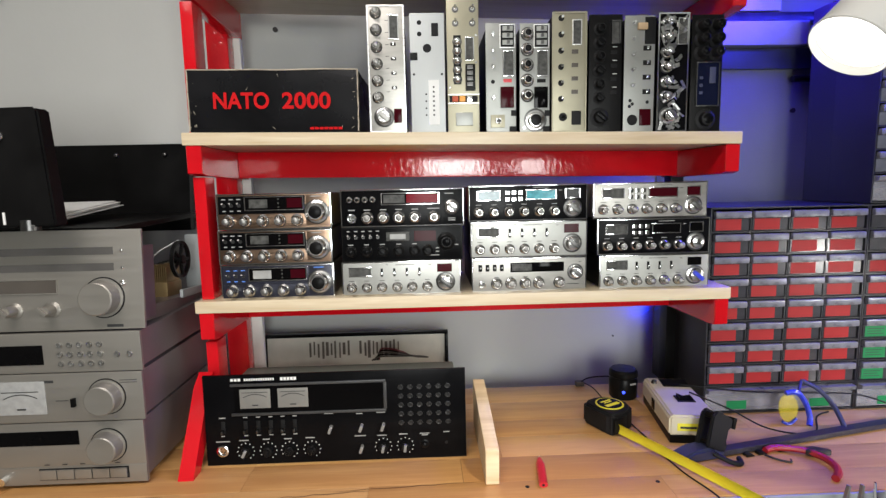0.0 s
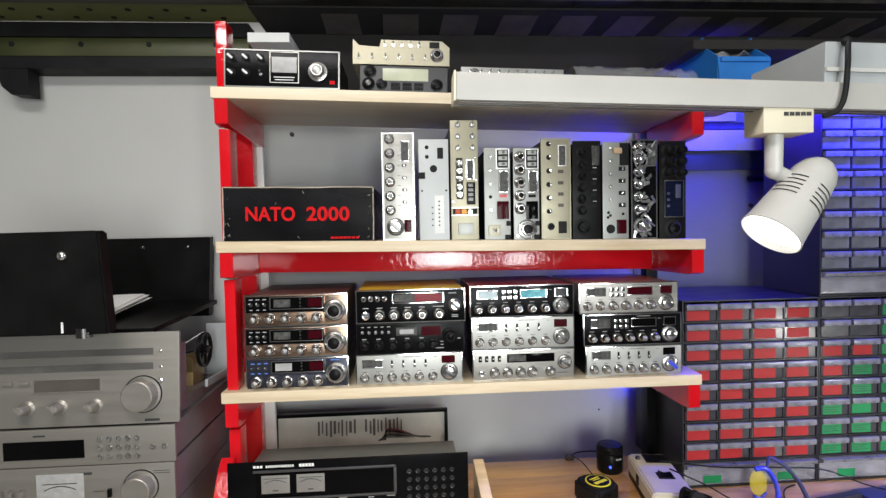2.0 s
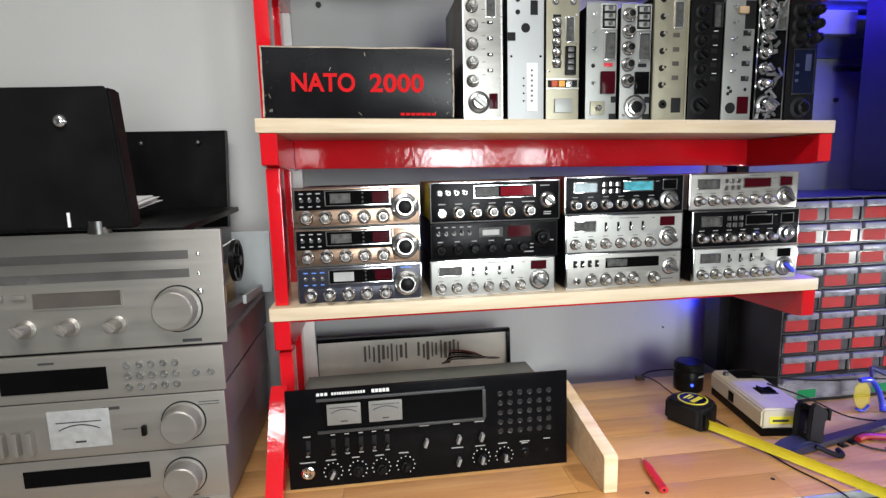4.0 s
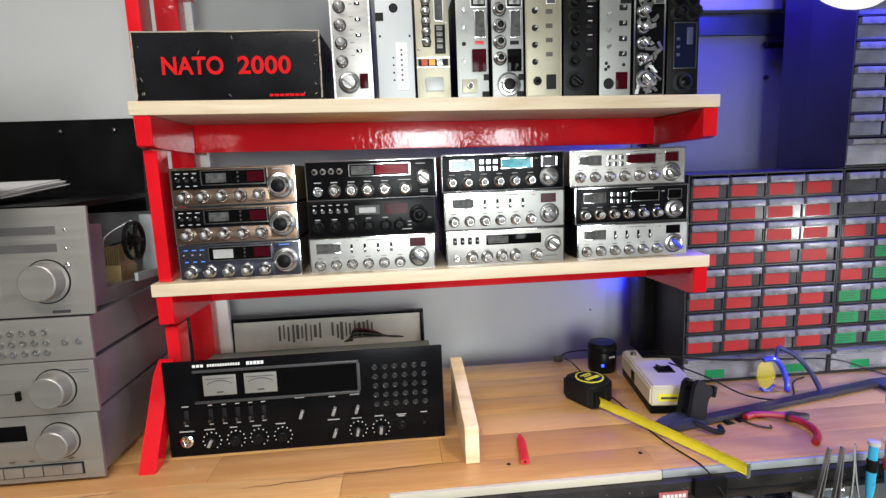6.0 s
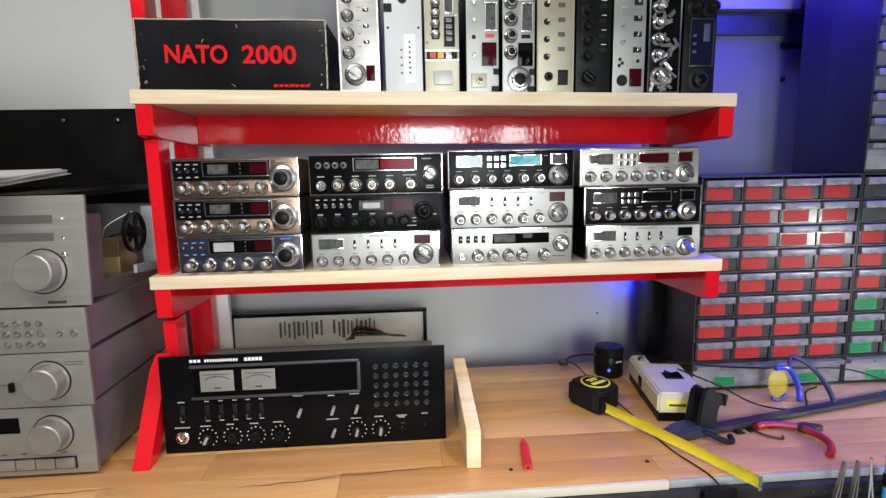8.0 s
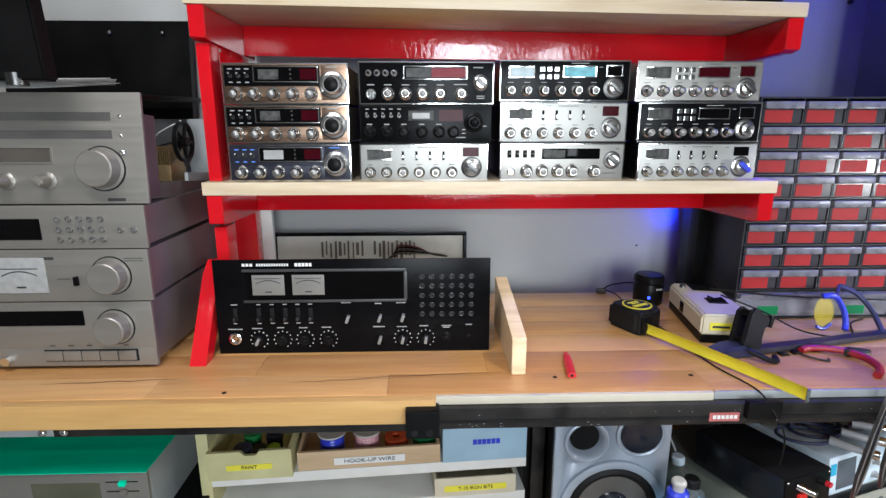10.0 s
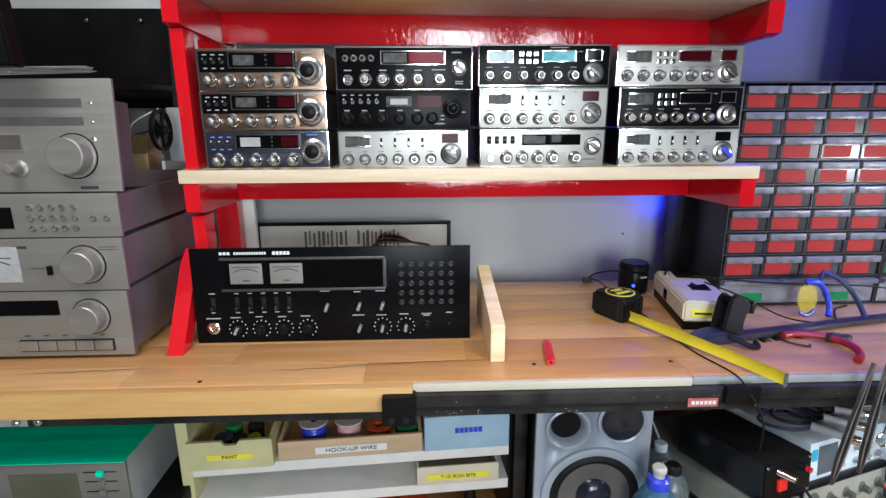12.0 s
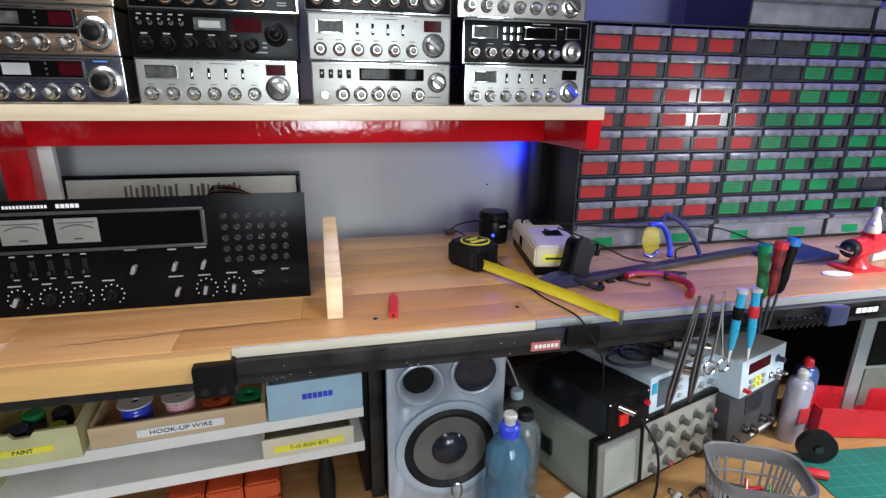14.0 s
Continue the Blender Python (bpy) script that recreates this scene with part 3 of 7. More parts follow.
        box(bm, U(0.60), U(0.78), -0.001, 0.002, V(0.58), V(0.88))
        part("channel_display", bm, REDWIN, r)
        for k in range(5):
            toggle(r, U(0.06 + 0.06 * k), V(0.72), KNOBCAP)
        for u in (0.075, 0.205, 0.335, 0.47, 0.60, 0.71):
            knob(r, U(u), V(0.30), 0.008, 0.012, SATIN, BLACK, grip=u > 0.3)
        knob(r, U(0.865), V(0.55), 0.0125, 0.014, SATIN, BLACK)
        bars(r, [(U(0.06 + 0.06 * k), V(0.9), 0.006) for k in range(5)] + [(U(u), V(0.5), 0.009) for u in (0.075, 0.205, 0.335, 0.47, 0.6)] + [(U(0.79), V(0.36), 0.006), (U(0.79), V(0.26), 0.006), (U(0.76), V(0.15), 0.02), (U(0.95), V(0.45), 0.006)], PRINTD)
    elif style == "C":
        f = win(r, "meter_frame", U(0.06), U(0.25), V(0.57), V(0.85), METERD)
        for k in range(4):
            bm = N()
            box(bm, U(0.335 + 0.105 * k) - 0.002, U(0.335 + 0.105 * k) + 0.002, -0.001, 0.001, V(0.56), V(0.80), 0.0006)
            s = part("slide_switch", bm, BLACK, r)
            bm = N()
            box(bm, U(0.335 + 0.105 * k) - 0.0015, U(0.335 + 0.105 * k) + 0.0015, -0.006, -0.001, V(0.61), V(0.69), 0.0005)
            part("switch_lever", bm, CHROME, s)
        bm = N()
        box(bm, U(0.80), U(0.925), -0.001, 0.001, V(0.66), V(0.90))
        part("channel_display", bm, REDWIN if o.get("red", 1) else GLASSD, r)
        knob(r, U(0.87), V(0.37), 0.0135, 0.010, KNOBM, o.get("cap", KNOBCAP), grip=True)
        for k in range(6):
            knob(r, U(0.08 + 0.127 * k), V(0.24), 0.0072, 0.015)
        bars(r, [(U(0.38), V(0.91), 0.004), (U(0.53), V(0.9), 0.035), (U(0.74), V(0.88), 0.005)] + [(U(0.08 + 0.127 * k), V(0.44), 0.009) for k in range(6)], pr, h=0.0009)
    elif style == "D":
        f = win(r, "meter_frame", U(0.07), U(0.265), V(0.57), V(0.85), o.get("meter", METER))
        for a in range(3):
            for b in range(2):
                bm = N()
                box(bm, U(0.325 + 0.055 * a) - 0.004, U(0.325 + 0.055 * a) + 0.004, -0.003, 0.001, V(0.60 + 0.18 * b) - 0.004, V(0.60 + 0.18 * b) + 0.004, 0.0008)
                part("push_button", bm, CHROME, r)
        win(r, "display_frame", U(0.48), U(0.735), V(0.58), V(0.86), o.get("disp", GLASSD))
        win(r, "channel_frame", U(0.81), U(0.935), V(0.60), V(0.88), o.get("chan", GLASSD), o.get("chan_trim", CHROME))
        for k in range(6):
            knob(r, U(0.085 + 0.127 * k), V(0.26), 0.0074, 0.016, CHROME if face is SILVER else KNOBM)
        knob(r, U(0.875), V(0.33), 0.013, 0.010, KNOBM, o.get("cap", KNOBCAP), grip=o.get("grip", True))
        bars(r, [(U(0.085 + 0.127 * k), V(0.46), 0.010) for k in range(6)] + [(U(0.61), V(0.92), 0.03), (U(0.77), V(0.83), 0.006)], pr, h=0.001)
    elif style == "E":
        for k in range(4):
            bm = N()
            box(bm, U(0.075 + 0.062 * k) - 0.0035, U(0.075 + 0.062 * k) + 0.0035, -0.001, 0.001, V(0.62), V(0.82), 0.001)
            s = part("rocker_switch", bm, SATIN, r)
            bm = N()
            cyl(bm, (U(0.075 + 0.062 * k), -0.001, V(0.70)), (U(0.075 + 0.062 * k), -0.006, V(0.73)), 0.0018, n=8)
            part("switch_lever", bm, CHROME, s)
        bm = N()
        box(bm, U(0.335), U(0.80), -0.0012, 0.001, V(0.58), V(0.86), 0.0006)
        f = part("display_window", bm, GLASSD, r)
        bm = N()
        box(bm, U(0.35), U(0.52), -0.0018, -0.001, V(0.62), V(0.82))
        part("signal_meter", bm, METERD, f)
        socket(r, U(0.09), V(0.24), 0.006)
        for u in (0.215, 0.34, 0.465, 0.58, 0.76):
            knob(r, U(u), V(0.25), 0.0082, 0.015)
        knob(r, U(0.90), V(0.55), 0.0115, 0.010, KNOBM, KNOBCAP, grip=True)
        bars(r, [(U(0.88), V(0.2), 0.022), (U(0.94), V(0.85), 0.005)] + [(U(u), V(0.44), 0.008) for u in (0.215, 0.34, 0.465, 0.58)], PRINTK, h=0.0011)
    return r


FY = -0.335
SZ = 1.2558
radio("A", pose(-0.3965, FY, SZ), 0.2035, 0.0622, "dark transceiver with blue panel at the stack's foot", BROWN, BLUESTEEL, upper=BLUESTEEL, strip=BLUESTEEL, lit=True, ink=mat("blue_print", (0.10, 0.25, 0.75), 0.5, bump=0))
radio("A", pose(-0.3975, FY, SZ + 0.0632), 0.2035, 0.0622, "copper and black transceiver with round tuning knob", BROWN, COPPER)
radio("A", pose(-0.3960, FY, SZ + 0.1264), 0.2035, 0.0645, "copper and black transceiver with worn chrome knobs", BROWN, COPPER)
radio("C", pose(-0.1785, FY, SZ), 0.2180, 0.0625, "silver fronted transceiver with six small knobs", SATIN, WHITEFACE)
radio("K", pose(-0.1765, FY, SZ + 0.0635), 0.2200, 0.0615, "all black transceiver with black knobs and lit meter", SATIN, BLACK, trim=SATIN)
radio("B", pose(-0.1760, FY, SZ + 0.1260), 0.2230, 0.0680, "black fronted transceiver with yellow top and red display", YELLOW, BLACK)
radio("E", pose(0.0595, FY, SZ), 0.2140, 0.0630, "champagne silver transceiver with wide dark display", SATIN, SILVER)
radio("C", pose(0.0580, FY, SZ + 0.0640), 0.2160, 0.0665, "bright silver transceiver with six small knobs", SATIN, WHITEFACE)
radio("D", pose(0.0555, FY, SZ + 0.1315), 0.2180, 0.0655, "black fronted transceiver with maroon case and pale meter", DARKRED, BLACK, meter=METERB, disp=CYANWIN)
radio("C", pose(0.2980, FY, SZ), 0.2070, 0.0630, "silver transceiver with blue capped tuning knob", SATIN, WHITEFACE, red=0, cap=ROYAL)
radio("D", pose(0.2930, FY, SZ + 0.0640), 0.2110, 0.0665, "black fronted transceiver with bright round knob", SATIN, BLACK, meter=METERD, grip=False, cap=CHROME)
radio("D", pose(0.2845, FY, SZ + 0.1315), 0.2120, 0.0650, "all silver transceiver with dark red displays", SILVER, SILVER, meter=METERD, disp=REDWIN, chan=REDWIN)

# ---------------- upper board: carton and upright sets ----------------


def shelf1(x):
    return 1.5545 - 0.0145 * (x + 0.442) / 0.992 + 0.0003


carton = thing("carton", pose(-0.279, -0.20, shelf1(-0.279), 0, 0.8, -1.0), "worn black cardboard carton with red lettering", "carton")
bm = N()
box(bm, -0.146, 0.146, -0.145, 0.13, 0, 0.106, 0.002)
random.seed(2)
for v in bm.verts:
    v.co += Vector((random.uniform(-0.001, 0.001), random.uniform(-0.0008, 0.0008), random.uniform(-0.0006, 0.0015) if v.co.z > 0.05 else 0))
part("carton_body", bm, CARD, carton)
for za in (0.1055,):
    bm = N()
    tube(bm, [(-0.145 + k * 0.029, -0.1455 + random.uniform(-0.0006, 0.0004), za + random.uniform(-0.0006, 0.0008)) for k in range(11)], 0.0013, 5)
    part("worn_edge", bm, CARDEDGE, carton, "scuffed grey cardboard edge")
for xs in (-0.1462, 0.1462):
    bm = N()
    tube(bm, [(xs + random.uniform(-0.0006, 0.0006), -0.1455, 0.002 + k * 0.013) for k in range(9)], 0.0013, 5)
    part("worn_edge", bm, CARDEDGE, carton, "scuffed grey cardboard edge")
for k in range(18):
    bm = N()
    side = random.choice((-0.138, 0.134, 0.137, 0.0))
    x, z = side + random.uniform(-0.006, 0.006) + (random.uniform(-0.13, 0.13) if side == 0.0 else 0), random.uniform(0.006, 0.1) if side else random.choice((random.uniform(0.092, 0.103), random.uniform(0.004, 0.016), random.uniform(0.07, 0.1)))
    l, a_ = random.uniform(0.001, 0.007), random.uniform(0, 3.1)
    box(bm, -l / 2, l / 2, -0.00015, 0.00015, -0.0003, 0.0003)
    bm.transform(Matrix.Translation((x, -0.1456, z)) @ Matrix.Rotation(a_, 4, "Y"))
    part("scuff", bm, CARDEDGE, carton)
lettering("lettering", "NATO", 0.0375, PRINTR, carton, (-0.0555, -0.1466, 0.052), spacing=1.02, bold=0.0010, sx=0.90)
lettering("lettering", "2000", 0.0375, PRINTR, carton, (0.0570, -0.1466, 0.052), spacing=1.04, bold=0.0010, sx=1.09)
bm = N()
for k in range(7):
    box(bm, 0.062 + k * 0.0082, 0.0685 + k * 0.0082, -0.1466, -0.1458, 0.0045, 0.0085)
part("small_red_print", bm, PRINTR, carton)


def upright(x0, x1, h, label, face, cover=SATIN, D=0.20, fy=FY, trim=None):
    """A set standing on its end: local x runs down, local z to the right, as it was turned."""
    W = x1 - x0
    r = thing("radio_chassis", pose(x0, fy, shelf1((x0 + x1) / 2)), label, "radio", "upright radio sets")
    bm = N()
    box(bm, 0.003, W - 0.003, 0.003, D, 0.0, h - 0.004, 0.0015)
    part("case", bm, cover, r)
    bm = N()
    box(bm, 0, W, 0, 0.003, 0, h, 0.0012)
    part("faceplate", bm, face, r)
    if trim:
        bm = N()
        for a in ((0, W, 0, 0.0025), (0, W, h - 0.0025, h), (0, 0.0025, 0.0025, h - 0.0025), (W - 0.0025, W, 0.0025, h - 0.0025)):
            box(bm, a[0], a[1], -0.002, 0.0005, a[2], a[3])
        part("bezel", bm, trim, r)
    return r, W


def hole(r, u, v, rad, material=RUBBER):
    bm = N()
    cyl(bm, (u, 0.0005, v), (u, -0.0004, v), rad, n=14)
    part("hole", bm, material, r)


def patch(r, name, u0, u1, v0, v1, material, y=-0.001, bev=0.0005, label=""):
    bm = N()
    box(bm, u0, u1, y, 0.0005, v0, v1, bev)
    return part(name, bm, material, r, label)


# a complete silver set
r, W = upright(-0.1165, -0.052, 0.2155, "silver transceiver standing upright on its end", SILVER, BROWN, trim=ALU)
for k in range(6):
    knob(r, 0.0155, 0.0605 + 0.0285 * k, 0.0078, 0.016)
knob(r, 0.025, 0.027, 0.0135, 0.012, grip=True)
patch(r, "channel_display", 0.0425, 0.0565, 0.0165, 0.041, REDWIN)
for k in range(4):
    patch(r, "slide_switch", 0.040, 0.049, 0.0745 + 0.0245 * k, 0.0795 + 0.0245 * k, BLACK)
    patch(r, "switch_lever", 0.0425, 0.0465, 0.0755 + 0.0245 * k, 0.0785 + 0.0245 * k, CHROME, -0.005)
win(r, "meter_frame", 0.0375, 0.0545, 0.158, 0.199, METERD)
bars(r, [(0.034, 0.07 + 0.02 * k, 0.006) for k in range(7)], PRINTK, h=0.0008)
# a bare plate
r, W = upright(-0.0430, 0.0175, 0.203, "bare pale faceplate with punched holes, upright", PLATEWHITE, SATIN, D=0.15)
for u, v, rad in ((0.017, 0.187, 0.004), (0.017, 0.168, 0.004), (0.030, 0.144, 0.0075), (0.055, 0.10, 0.002), (0.006, 0.10, 0.002)) + tuple((0.0265, 0.03 + 0.012 * k, 0.0016) for k in range(4)):
    hole(r, u, v, rad)
patch(r, "slot", 0.038, 0.050, 0.164, 0.186, RUBBER)
patch(r, "notch", 0.0, 0.013, 0.124, 0.137, RUBBER)
patch(r, "paper_label", 0.031, 0.050, 0.013, 0.090, PAPER, label="white paper strip label")
bars(r, [(0.040, 0.03 + 0.008 * k, 0.003) for k in range(7)], PRINTK, -0.0014, 0.003)
# the tall champagne chassis
r, W = upright(0.0215, 0.0775, 0.2415, "tall champagne coloured radio chassis with toggles, upright", CHAMP, SATIN)
for a in range(2):
    for b in range(3):
        hole(r, 0.0154 + 0.0296 * a, 0.186 + 0.0232 * b, 0.0058, KNOBCAP)
        toggle(r, 0.0154 + 0.0296 * a, 0.186 + 0.0232 * b, KNOBM)
patch(r, "button_slot", 0.0115, 0.0245, 0.083, 0.166, RUBBER)
for k in range(5):
    knob(r, 0.018, 0.0915 + 0.0160 * k, 0.0062, 0.008, CHROME, KNOBM)
win(r, "meter_frame", 0.0315, 0.0475, 0.123, 0.163, METERD)
for u, v in ((0.051, 0.166), (0.051, 0.120), (0.0045, 0.078)):
    hole(r, u, v, 0.0018, CHROME)
p = patch(r, "key_block", 0.032, 0.049, 0.0715, 0.1165, SATIN, -0.006)
for k in range(4):
    patch(r, "key", 0.0345, 0.0445, 0.079 + 0.0095 * k, 0.0855 + 0.0095 * k, KNOBCAP, -0.0085)
patch(r, "open_gap", 0.003, 0.053, 0.0525, 0.0635, RUBBER)
patch(r, "gap_rail", 0.0, 0.056, 0.0645, 0.0665, ALU, -0.002)
patch(r, "gap_rail", 0.0, 0.056, 0.0495, 0.0515, ALU, -0.002)
for k, mm in enumerate((ORANGE, mat("amber_part", (0.75, 0.32, 0.04), 0.4, bump=0), KNOBM)):
    patch(r, "capacitor", 0.008 + 0.0125 * k, 0.0185 + 0.0125 * k, 0.0525, 0.0625, mm, -0.005, 0.002)
patch(r, "socket_plate", 0.014, 0.044, 0.0115, 0.034, BARE, -0.004, 0.001)
hole(r, 0.029, 0.0225, 0.005, CHROME)
# two stripped silver chassis
for x0, x1, dark in ((0.0895, 0.1430, False), (0.1495, 0.2030, True)):
    r, W = upright(x0, x1, 0.187, "stripped silver radio chassis with exposed controls, upright" if not dark else "stripped silver radio chassis with chrome knobs, upright", BARE, SATIN)
    win(r, "switch_window", 0.0245, 0.0515, 0.1445, 0.1845, RUBBER, ALU, 0.003)
    for k in range(3):
        patch(r, "push_button", 0.0295, 0.0475, 0.1495 + 0.0118 * k, 0.1575 + 0.0118 * k, BARE, -0.004)
        patch(r, "button_lever", 0.0365, 0.0415, 0.1510 + 0.0118 * k, 0.1560 + 0.0118 * k, KNOBCAP, -0.008)
    win(r, "meter_frame", 0.030, 0.049, 0.096, 0.140, METERD, CHROME, 0.006)
    patch(r, "lamp_slot", 0.031, 0.046, 0.086, 0.092, REDPL if not dark else RUBBER)
    patch(r, "channel_display", 0.0255, 0.049, 0.042, 0.078, REDWIN if not dark else GLASSD, -0.006)
    for k in range(5):
        if dark:
            knob(r, 0.0135, 0.064 + 0.0262 * k, 0.0088, 0.012, KNOBM, SATIN)
        elif k != 1:
            toggle(r, 0.0125, 0.060 + 0.0270 * k, CHROME, 0)
    if dark:
        knob(r, 0.028, 0.021, 0.0155, 0.006, KNOBM, SATIN)
        hole(r, 0.008, 0.008, 0.003, KNOBM)
    else:
        patch(r, "socket_plate", 0.008, 0.033, 0.008, 0.030, CHAMP, -0.003)
        knob(r, 0.0205, 0.019, 0.006, 0.010, CHROME, KNOBCAP)
        hole(r, 0.0125, 0.0875, 0.0035)
    patch(r, "cut_corner", W - 0.012, W, 0.0, 0.010, RUBBER)
    patch(r, "cut_corner", W - 0.009, W, 0.028, 0.038, RUBBER)
# yellowed plate with holes
r, W = upright(0.2065, 0.2685, 0.206, "yellowed silver faceplate with knob holes, upright", CHAMP, SATIN, trim=CHAMP)
for k in range(6):
    hole(r, 0.0165, 0.058 + 0.0275 * k, 0.0052)
    bm = N()
    cyl(bm, (0.0165, 0, 0.058 + 0.0275 * k), (0.0165, -0.012, 0.058 + 0.0275 * k), 0.0022, n=8)
    part("shaft", bm, CHROME, r)
for k in range(4):
    patch(r, "slide_switch", 0.0355, 0.047, 0.0665 + 0.0230 * k, 0.0735 + 0.0230 * k, BROWN)
hole(r, 0.0205, 0.0265, 0.0075)
hole(r, 0.0215, 0.0265, 0.003, PRINTW)
patch(r, "slot", 0.036, 0.053, 0.0125, 0.037, RUBBER)
win(r, "meter_frame", 0.036, 0.053, 0.150, 0.193, METERD, ALU)
# all black set
r, W = upright(0.2730, 0.3320, 0.202, "all black transceiver standing upright on its end", SATIN, BLACK)
for k in range(6):
    knob(r, 0.0185, 0.060 + 0.0235 * k, 0.0082, 0.013, RUBBER, BLACK, grip=k % 2 == 0)
knob(r, 0.020, 0.026, 0.0125, 0.012, RUBBER, BLACK, grip=True)
for k in range(4):
    patch(r, "slide_switch", 0.039, 0.050, 0.066 + 0.0230 * k, 0.0725 + 0.0230 * k, RUBBER)
    bars(r, [(0.046, 0.078 + 0.023 * k, 0.008)], PRINTW, h=0.001)
win(r, "meter_frame", 0.0385, 0.054, 0.152, 0.191, METERD, KNOBCAP, 0.006)
# stripped plate with toggles
r, W = upright(0.3360, 0.3910, 0.201, "stripped bare metal radio front with toggles, upright", BARE, SATIN)
for k in range(5):
    toggle(r, 0.0150, 0.082 + 0.0265 * k, CHROME, 0)
for k in range(4):
    patch(r, "slide_switch", 0.034, 0.048, 0.066 + 0.0250 * k, 0.0745 + 0.0250 * k, RUBBER)
    patch(r, "switch_lever", 0.039, 0.0435, 0.068 + 0.0250 * k, 0.073 + 0.0250 * k, CHROME, -0.005)
patch(r, "open_cutout", 0.036, 0.055, 0.152, 0.198, RUBBER)
patch(r, "wire_bundle", 0.022, 0.040, 0.176, 0.188, BOXWOOD, -0.005, 0.003)
hole(r, 0.0165, 0.0210, 0.0095)
patch(r, "channel_display", 0.029, 0.050, 0.011, 0.040, REDWIN)
for u, v in ((0.012, 0.055), (0.016, 0.049), (0.011, 0.045), (0.043, 0.052)):
    hole(r, u, v, 0.003)
# chrome and black striped set
r, W = upright(0.3955, 0.4515, 0.2055, "black transceiver wrapped in torn chrome foil, upright", BLACK, SATIN, trim=CHROME)
random.seed(11)
for k in range(64):
    bm = N()
    u, v, a = random.uniform(0.006, 0.048), random.uniform(0.006, 0.198), random.uniform(-1.4, 1.4)
    l, w = random.uniform(0.006, 0.022), random.uniform(0.0014, 0.0048)
    vs = [bm.verts.new((u + dx * math.cos(a) - dz * math.sin(a), random.uniform(-0.004, -0.001), v + dx * math.sin(a) + dz * math.cos(a))) for dx, dz in ((-l / 2, -w), (l / 2, -w * 0.4), (l / 2, w), (-l / 2, w * 0.6))]
    for q in vs:
        q.co.x, q.co.z = min(max(q.co.x, 0.003), 0.053), min(max(q.co.z, 0.003), 0.203)
    bm.faces.new(vs)
    bmesh.ops.solidify(bm, geom=bm.faces[:], thickness=0.0006)
    part("foil_strip", bm, ALU if k % 3 else BARE, r)
for k in range(6):
    knob(r, 0.0165, 0.062 + 0.0255 * k, 0.008, 0.015, CHROME, CHROME, grip=k % 2 == 1)
knob(r, 0.022, 0.028, 0.0125, 0.014, CHROME, CHROME, grip=True)
win(r, "meter_frame", 0.034, 0.052, 0.150, 0.196, METERD, CHROME, 0.005)
# black set with framed screen
r, W = upright(0.4570, 0.5135, 0.203, "black transceiver with framed dark screen, upright", SATIN, BLACK)
win(r, "screen_frame", 0.010, 0.052, 0.045, 0.122, mat("dim_blue_screen", (0.005, 0.007, 0.022), 0.15, bump=0, spec=0.2), KNOBCAP, 0.002)
for k in range(3):
    patch(r, "screen_icon", 0.016, 0.022, 0.066 + 0.013 * k, 0.071 + 0.013 * k, NAVY, -0.0016)
patch(r, "screen_window", 0.034, 0.045, 0.085, 0.113, NAVY, -0.0016)
for a in range(2):
    for b in range(3):
        knob(r, 0.017 + 0.026 * a, 0.137 + 0.023 * b, 0.010, 0.020, RUBBER, BLACK)
knob(r, 0.029, 0.022, 0.014, 0.012, RUBBER, BLACK)

# ---------------- top board ----------------


def shelf0(x):
    return 1.8545 - 0.028 * (x + 0.442) / 0.992 + 0.0003


r = thing("receiver", pose(-0.4175, -0.3435, shelf0(-0.4175), 0, 1.62, 0), "black vintage receiver with white frame and dial", "radio")
bm = N()
box(bm, 0.004, 0.219, 0.004, 0.18, 0.002, 0.073, 0.003)
box(bm, 0.05, 0.14, 0.02, 0.1, 0.073, 0.077, 0.001)
part("case", bm, SATIN, r)
bm = N()
box(bm, 0, 0.223, 0, 0.006, 0, 0.075, 0.004)
part("bezel", bm, WHITEFACE, r)
bm = N()
box(bm, 0.003, 0.220, -0.001, 0.004, 0.003, 0.072, 0.003)
part("faceplate", bm, BLACK, r)
win(r, "dial_frame", 0.088, 0.144, 0.010, 0.070, GLASSD, WHITEFACE)
patch(r, "dial_card", 0.092, 0.140, 0.030, 0.060, METER, -0.0025)
bars(r, [(0.116, 0.021, 0.040), (0.116, 0.016, 0.036)], PRINTW, -0.0026)
knob(r, 0.180, 0.034, 0.0145, 0.016, ALU, WHITEFACE)
for a in range(3):
    for b in range(2):
        if (a, b) != (2, 0):
            knob(r, 0.015 + 0.028 * a, 0.028 + 0.029 * b, 0.0072, 0.007, RUBBER, PRINTW, grip=True)
toggle(r, 0.071, 0.026)
patch(r, "red_badge", 0.203, 0.213, 0.010, 0.017, PRINTR, -0.0014)
r = thing("car_radio", pose(-0.156, -0.343, shelf0(-0.156), 0, 1.62, 0), "dark grey radio with green display", "radio")
bm = N()
box(bm, 0, 0.174, 0, 0.16, 0, 0.050, 0.004)
part("case", bm, mat("dark_grey_plastic", (0.045, 0.045, 0.045), 0.5), r)
patch(r, "display", 0.045, 0.135, 0.021, 0.045, mat("pale_green_lcd", (0.42, 0.43, 0.30), 0.3, bump=0), -0.001)
knob(r, 0.017, 0.014, 0.0095, 0.010, SATIN, KNOBCAP)
knob(r, 0.020, 0.038, 0.0095, 0.006, SATIN, SATIN)
knob(r, 0.043, 0.014, 0.0085, 0.004, SATIN, SATIN)
knob(r, 0.152, 0.014, 0.0095, 0.006, SATIN, SATIN)
